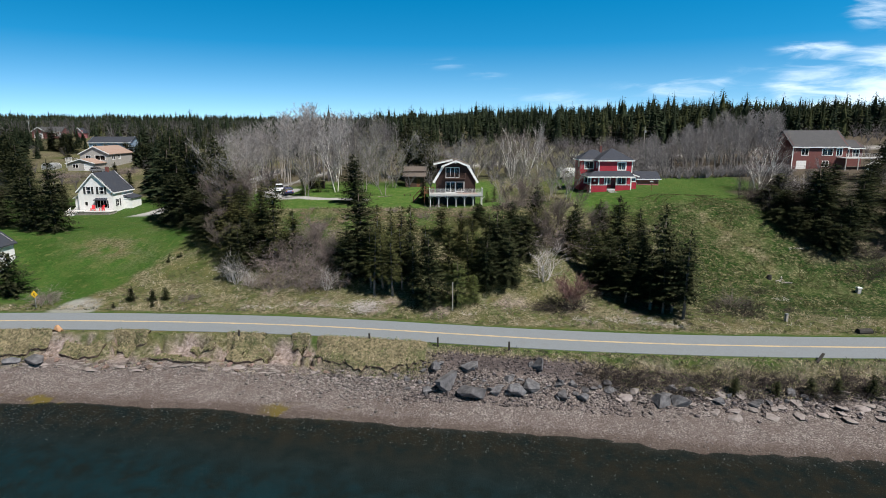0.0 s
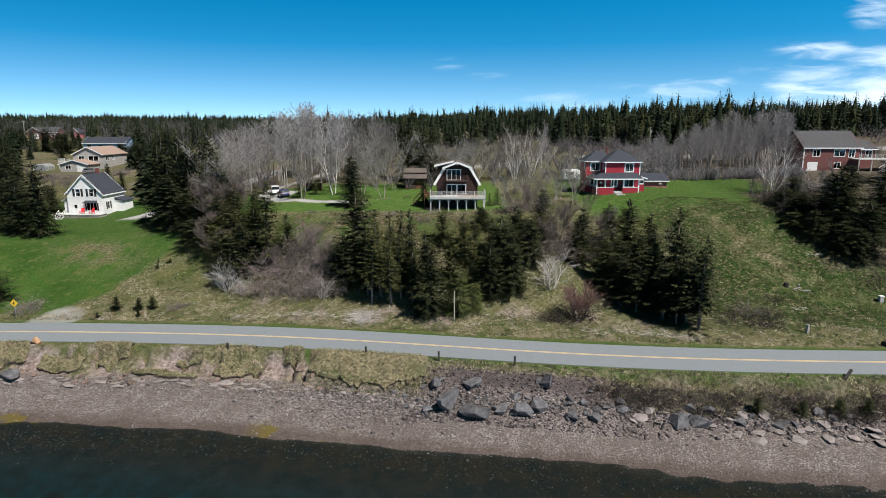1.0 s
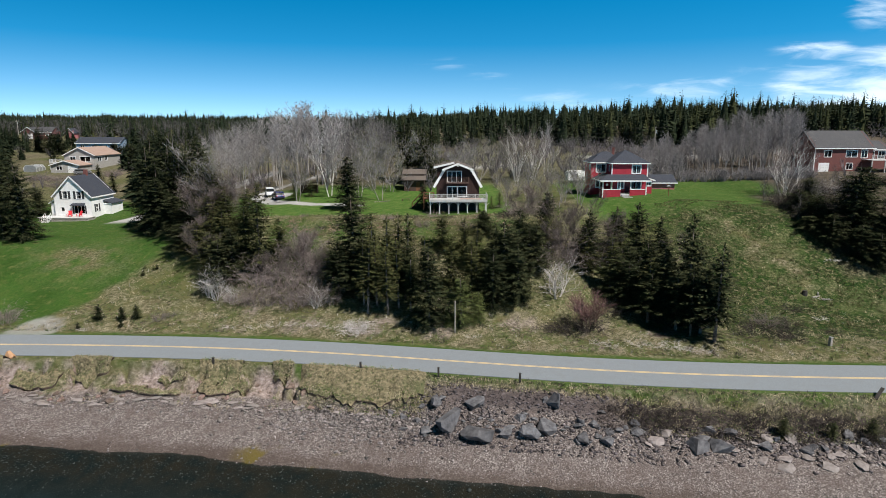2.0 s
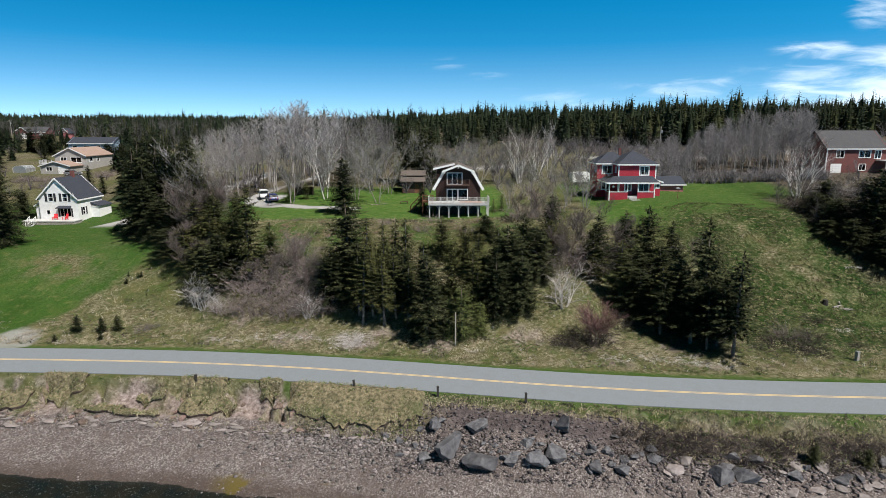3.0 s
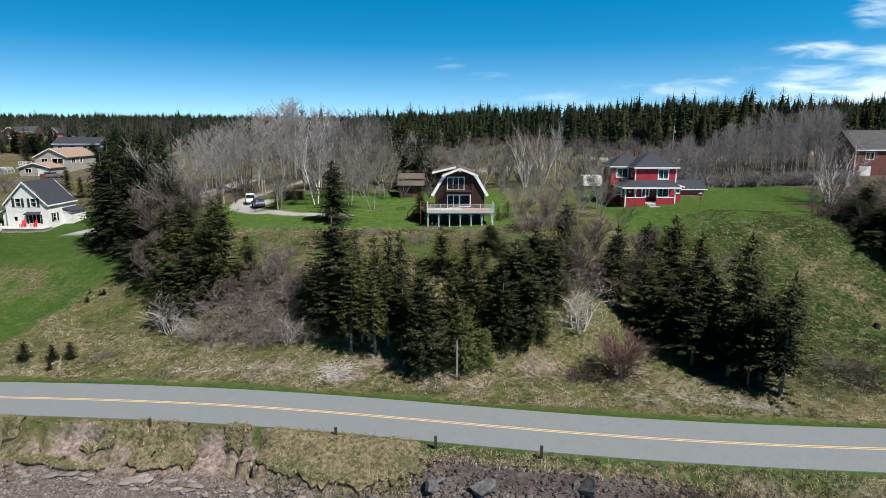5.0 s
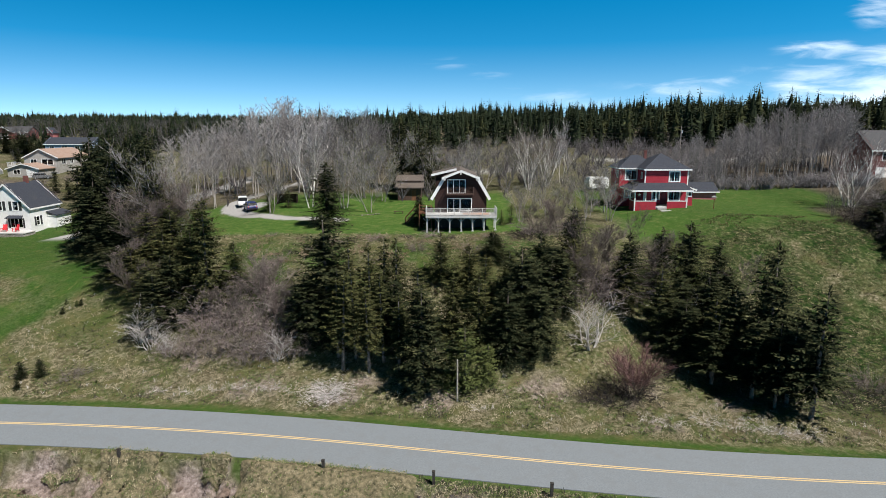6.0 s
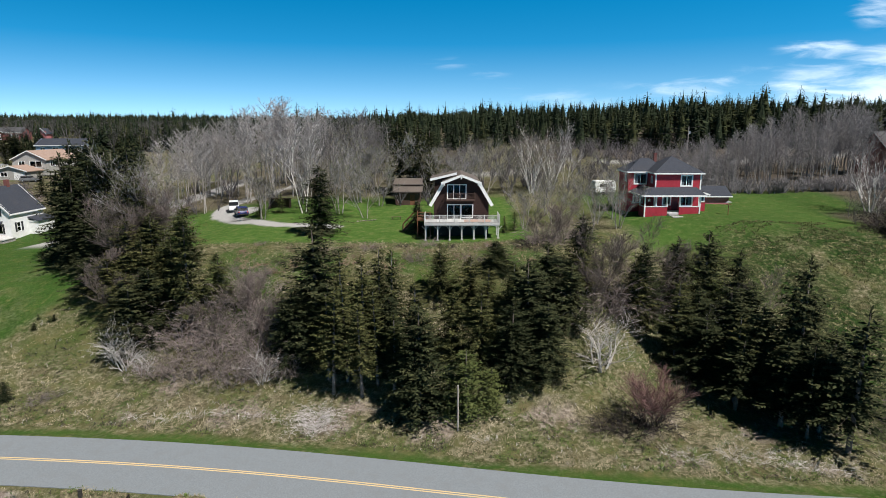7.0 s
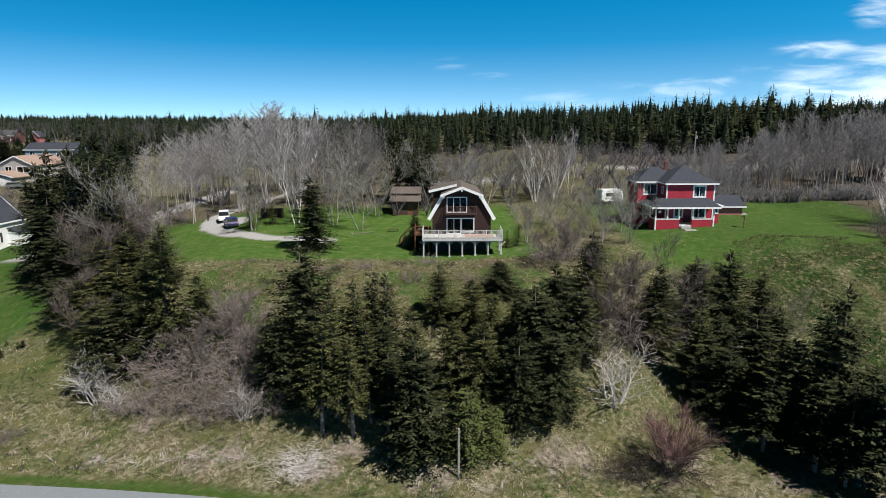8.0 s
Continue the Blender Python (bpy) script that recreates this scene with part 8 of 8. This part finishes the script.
p = thing("drift_log", (40.9, 60.0, gz(40.9, 60.0)), "dark plank leaning on the bank edge", "log", turn=35)
part("plank", beam(bmesh.new(), (-0.7, 0, 0.05), (0.7, 0, 0.75), 0.28, 0.14), M_BLACK, p)
p = thing("road_sign", (-57.3, 79.4, gz(-57.3, 79.4)), "yellow diamond warning sign on a post", "sign", turn=-8)
part("post", boxes((-0.04, 0.0, -0.3, 0.04, 0.06, 2.0)), M_METAL, p)
bm = bmesh.new()
prism(bm, ((-0.55, 2.0), (0, 1.45), (0.55, 2.0), (0, 2.55)), -0.03, 0.0)
pl = part("plate", bm, M_SIGN, p)
part("symbol", boxes((-0.05, -0.036, 1.75, 0.05, -0.03, 2.25), (-0.2, -0.036, 1.95, -0.05, -0.03, 2.03), (0.05, -0.036, 2.05, 0.2, -0.03, 2.13)), M_BLACK, pl)


def power_pole(x, y, top, arm=True):
    z = gz(x, y)
    p = thing("utility_pole", (x, y, z), "weathered wooden utility pole with crossarm", "pole", group="utility poles")
    h = top - z
    part("shaft", tube(bmesh.new(), (0, 0, -0.5), (0, 0, h), 0.17, 0.12, 8), M_POLE, p)
    if arm:
        part("crossarm", boxes((-0.9, -0.06, h - 0.7, 0.9, 0.06, h - 0.55)), M_POLE, p)
        for s in (-0.8, 0.8):
            part("insulator", tube(bmesh.new(), (s, 0, h - 0.55), (s, 0, h - 0.35), 0.06, 0.04, 6), M_WHITE, p)
    part("transformer", tube(bmesh.new(), (0.3, 0, h - 1.9), (0.3, 0, h - 1.1), 0.2, 0.2, 8), M_METAL, p)


def wire(a, b, sag, r=0.025):
    pts = [Vector(a).lerp(Vector(b), i / 14) - Vector((0, 0, 4 * sag * (i / 14) * (1 - i / 14))) for i in range(15)]
    bm = bmesh.new()
    rings = [[bm.verts.new(q + Vector(o)) for o in ((0, r, r), (0, -r, r), (0, -r, -r), (0, r, -r))] for q in pts]
    for p0, p1 in zip(rings, rings[1:]):
        for i in range(4):
            bm.faces.new((p0[i], p0[(i + 1) % 4], p1[(i + 1) % 4], p1[i]))
    tagged(part("power_line", bm, M_BLACK, None), "thin dark overhead power line", "wire", "overhead lines")


power_pole(62.6, 186.0, 26.2, False)
power_pole(75.7, 208.0, 27.5)
power_pole(-24.0, 205.0, 27.0)
power_pole(-171.6, 268.0, 24.5)
power_pole(-207.0, 300.0, 29.5)
for dz in (0.2, 1.4, 2.6):
    wire((-24.0, 205.0, 26.6 - dz), (62.6, 186.0, 26.0 - dz), 0.8)
    wire((62.6, 186.0, 26.0 - dz), (75.7, 208.0, 27.0 - dz), 0.2)
    wire((75.7, 208.0, 27.0 - dz), (160.0, 215.0, 30.0 - dz), 0.8)


def car(name, at, turn, paint, tall, label, long=4.5):
    """Body from a side profile, glazed cabin, wheels, lamps."""
    c = thing(name, at, label, "car", turn=turn)
    L, W = long / 2, 0.9
    def shell(profile, w, mat, nm, parent, bev=0.06):
        bm = prism(bmesh.new(), profile, -w, w)
        bmesh.ops.bevel(bm, geom=bm.edges[:], offset=bev, segments=2, affect="EDGES")
        return part(nm, bm, mat, parent)
    body = shell(((-L, 0.35), (L, 0.35), (L, 0.85), (L - 0.15, 1.0), (-L + 0.1, 1.05), (-L, 0.85)), W, paint, "body", c)
    cab = shell(((-L + 0.15, 1.0), (L - 1.35, 1.0), (L - 2.0, tall), (-L + 0.45, tall)), W - 0.08, M_GLASS_DARK, "cabin_glass", c, 0.05)
    part("roof_panel", boxes((-L + 0.42, -W + 0.12, tall - 0.03, L - 2.0, W - 0.12, tall + 0.05)), paint, c)
    for x in (-L + 0.3, -0.3, L - 1.7):
        for s in (-1, 1):
            part("pillar", beam(bmesh.new(), (x, s * (W - 0.07), 1.0), (x + (0.16 if x < 0 else -0.33), s * (W - 0.12), tall), 0.1, 0.06, (0, 1, 0)), paint, c)
    for x in (-L + 0.8, L - 0.85):
        for s in (-1, 1):
            w = part("wheel", bmesh.new(), M_TYRE, c)
            bm = tube(bmesh.new(), (x, s * (W - 0.18), 0.33), (x, s * (W + 0.03), 0.33), 0.33, 0.33, 16)
            bm.to_mesh(w.data)
            bm.free()
            part("rim", tube(bmesh.new(), (x, s * (W + 0.03), 0.33), (x, s * (W + 0.05), 0.33), 0.2, 0.18, 12), M_METAL, w)
    for s in (-1, 1):
        part("tail_lamp", boxes((-L - 0.02, s * 0.7 - 0.1, 0.75, -L + 0.04, s * 0.7 + 0.1, 0.98)), M_LAMP, c)
        part("headlight", boxes((L - 0.04, s * 0.65 - 0.16, 0.68, L + 0.02, s * 0.65 + 0.16, 0.82)), M_WHITE, c)
    part("bumper", boxes((-L - 0.05, -W + 0.1, 0.38, -L + 0.05, W - 0.1, 0.58)), M_BLACK, c)
    return c


M_GLASS_DARK = surface("tinted_car_glass", (0.012, 0.014, 0.016), (0.02, 0.022, 0.025), 2.0, 0.08, 0.0, spec=0.7)
car("hatchback", (-35.4, 133.6, gz(-35.4, 133.6) + 0.02), 118, M_CARBLUE, 1.55, "dark blue hatchback parked on the gravel drive")
car("pickup_van", (-39.0, 140.2, gz(-39.0, 140.2) + 0.02), 290, M_CARWHITE, 1.66, "white sport utility vehicle parked on the drive", 4.8)
car("estate_car", (-107.5, 184.5, gz(-107.5, 184.5) + 0.02), 20, M_CARGREY, 1.5, "grey car parked before the garage")
s = thing("wood_store", (-29.2, 135.4, gz(-29.2, 135.4)), "low dark open wood store by the drive", "wood store")
part("back_wall", boxes((-1.8, 1.2, -0.2, 1.8, 1.3, 1.6)), M_DARKTIMBER, s)
for x in (-1.8, 1.7):
    part("side_wall", boxes((x, 0, -0.2, x + 0.1, 1.2, 1.6)), M_DARKTIMBER, s)
part("roof", slab(bmesh.new(), ((-2.0, -0.3, 1.85), (2.0, -0.3, 1.85), (2.0, 1.5, 1.65), (-2.0, 1.5, 1.65)), 0.08), M_DARKTIMBER, s)
t = thing("camper_trailer", (29.4, 139.0, gz(29.4, 139.0)), "white camper trailer behind budding bushes", "trailer", turn=12)
bm = prism(bmesh.new(), ((-2.0, 0.5), (2.0, 0.5), (2.1, 1.6), (1.8, 2.6), (-1.8, 2.6), (-2.1, 1.8)), 0, 2.1)
bmesh.ops.bevel(bm, geom=bm.edges[:], offset=0.12, segments=2, affect="EDGES")
part("body", bm, M_WHITE, t)
part("window", boxes((-1.2, -0.02, 1.45, 0.2, 0.02, 2.05)), M_GLASS_DARK, t)
for x in (-0.4, 0.4):
    part("wheel", tube(bmesh.new(), (x, 0.0, 0.34), (x, 0.2, 0.34), 0.34, 0.34, 12), M_TYRE, t)
f = thing("bird_feeder", (41.6, 117.4, gz(41.6, 117.4)), "small bird feeder on a thin post", "feeder")
part("post", boxes((-0.04, -0.04, -0.2, 0.04, 0.04, 1.5)), M_TIMBER, f)
part("tray", boxes((-0.3, -0.25, 1.5, 0.3, 0.25, 1.56)), M_TIMBER, f)
part("roof", prism(bmesh.new(), ((-0.36, 1.8), (0.36, 1.8), (0, 2.05)), -0.3, 0.3), M_CONCRETE, f)
b = thing("garden_bench", (-7.6, 125.0, gz(-7.6, 125)), "low dark garden bench on the lawn", "bench", turn=8)
part("seat", boxes((-0.8, -0.2, 0.38, 0.8, 0.2, 0.44)), M_DARKTIMBER, b)
for x in (-0.65, 0.65):
    part("leg", boxes((x - 0.05, -0.18, -0.05, x + 0.05, 0.18, 0.38)), M_DARKTIMBER, b)
for i in range(7):  # edging of pale stones
    x, y = -13.4 + i * 0.42, 122.2 + 0.28 * i
    ob = tagged(new("edging_stone", SLABS[i % 4]), "whitish stone edging a lawn bed", "stone", "lawn edging stones")
    ob.matrix_basis = pose(x, y, gz(x, y) + 0.08, 0, 0, 60 * i) @ Matrix.Diagonal((0.26, 0.26, 0.6, 1))

# the first of each kind was only the pattern for the others
for proto in PROTOS:
    for ob in (*proto.children_recursive, proto):
        bpy.data.objects.remove(ob)
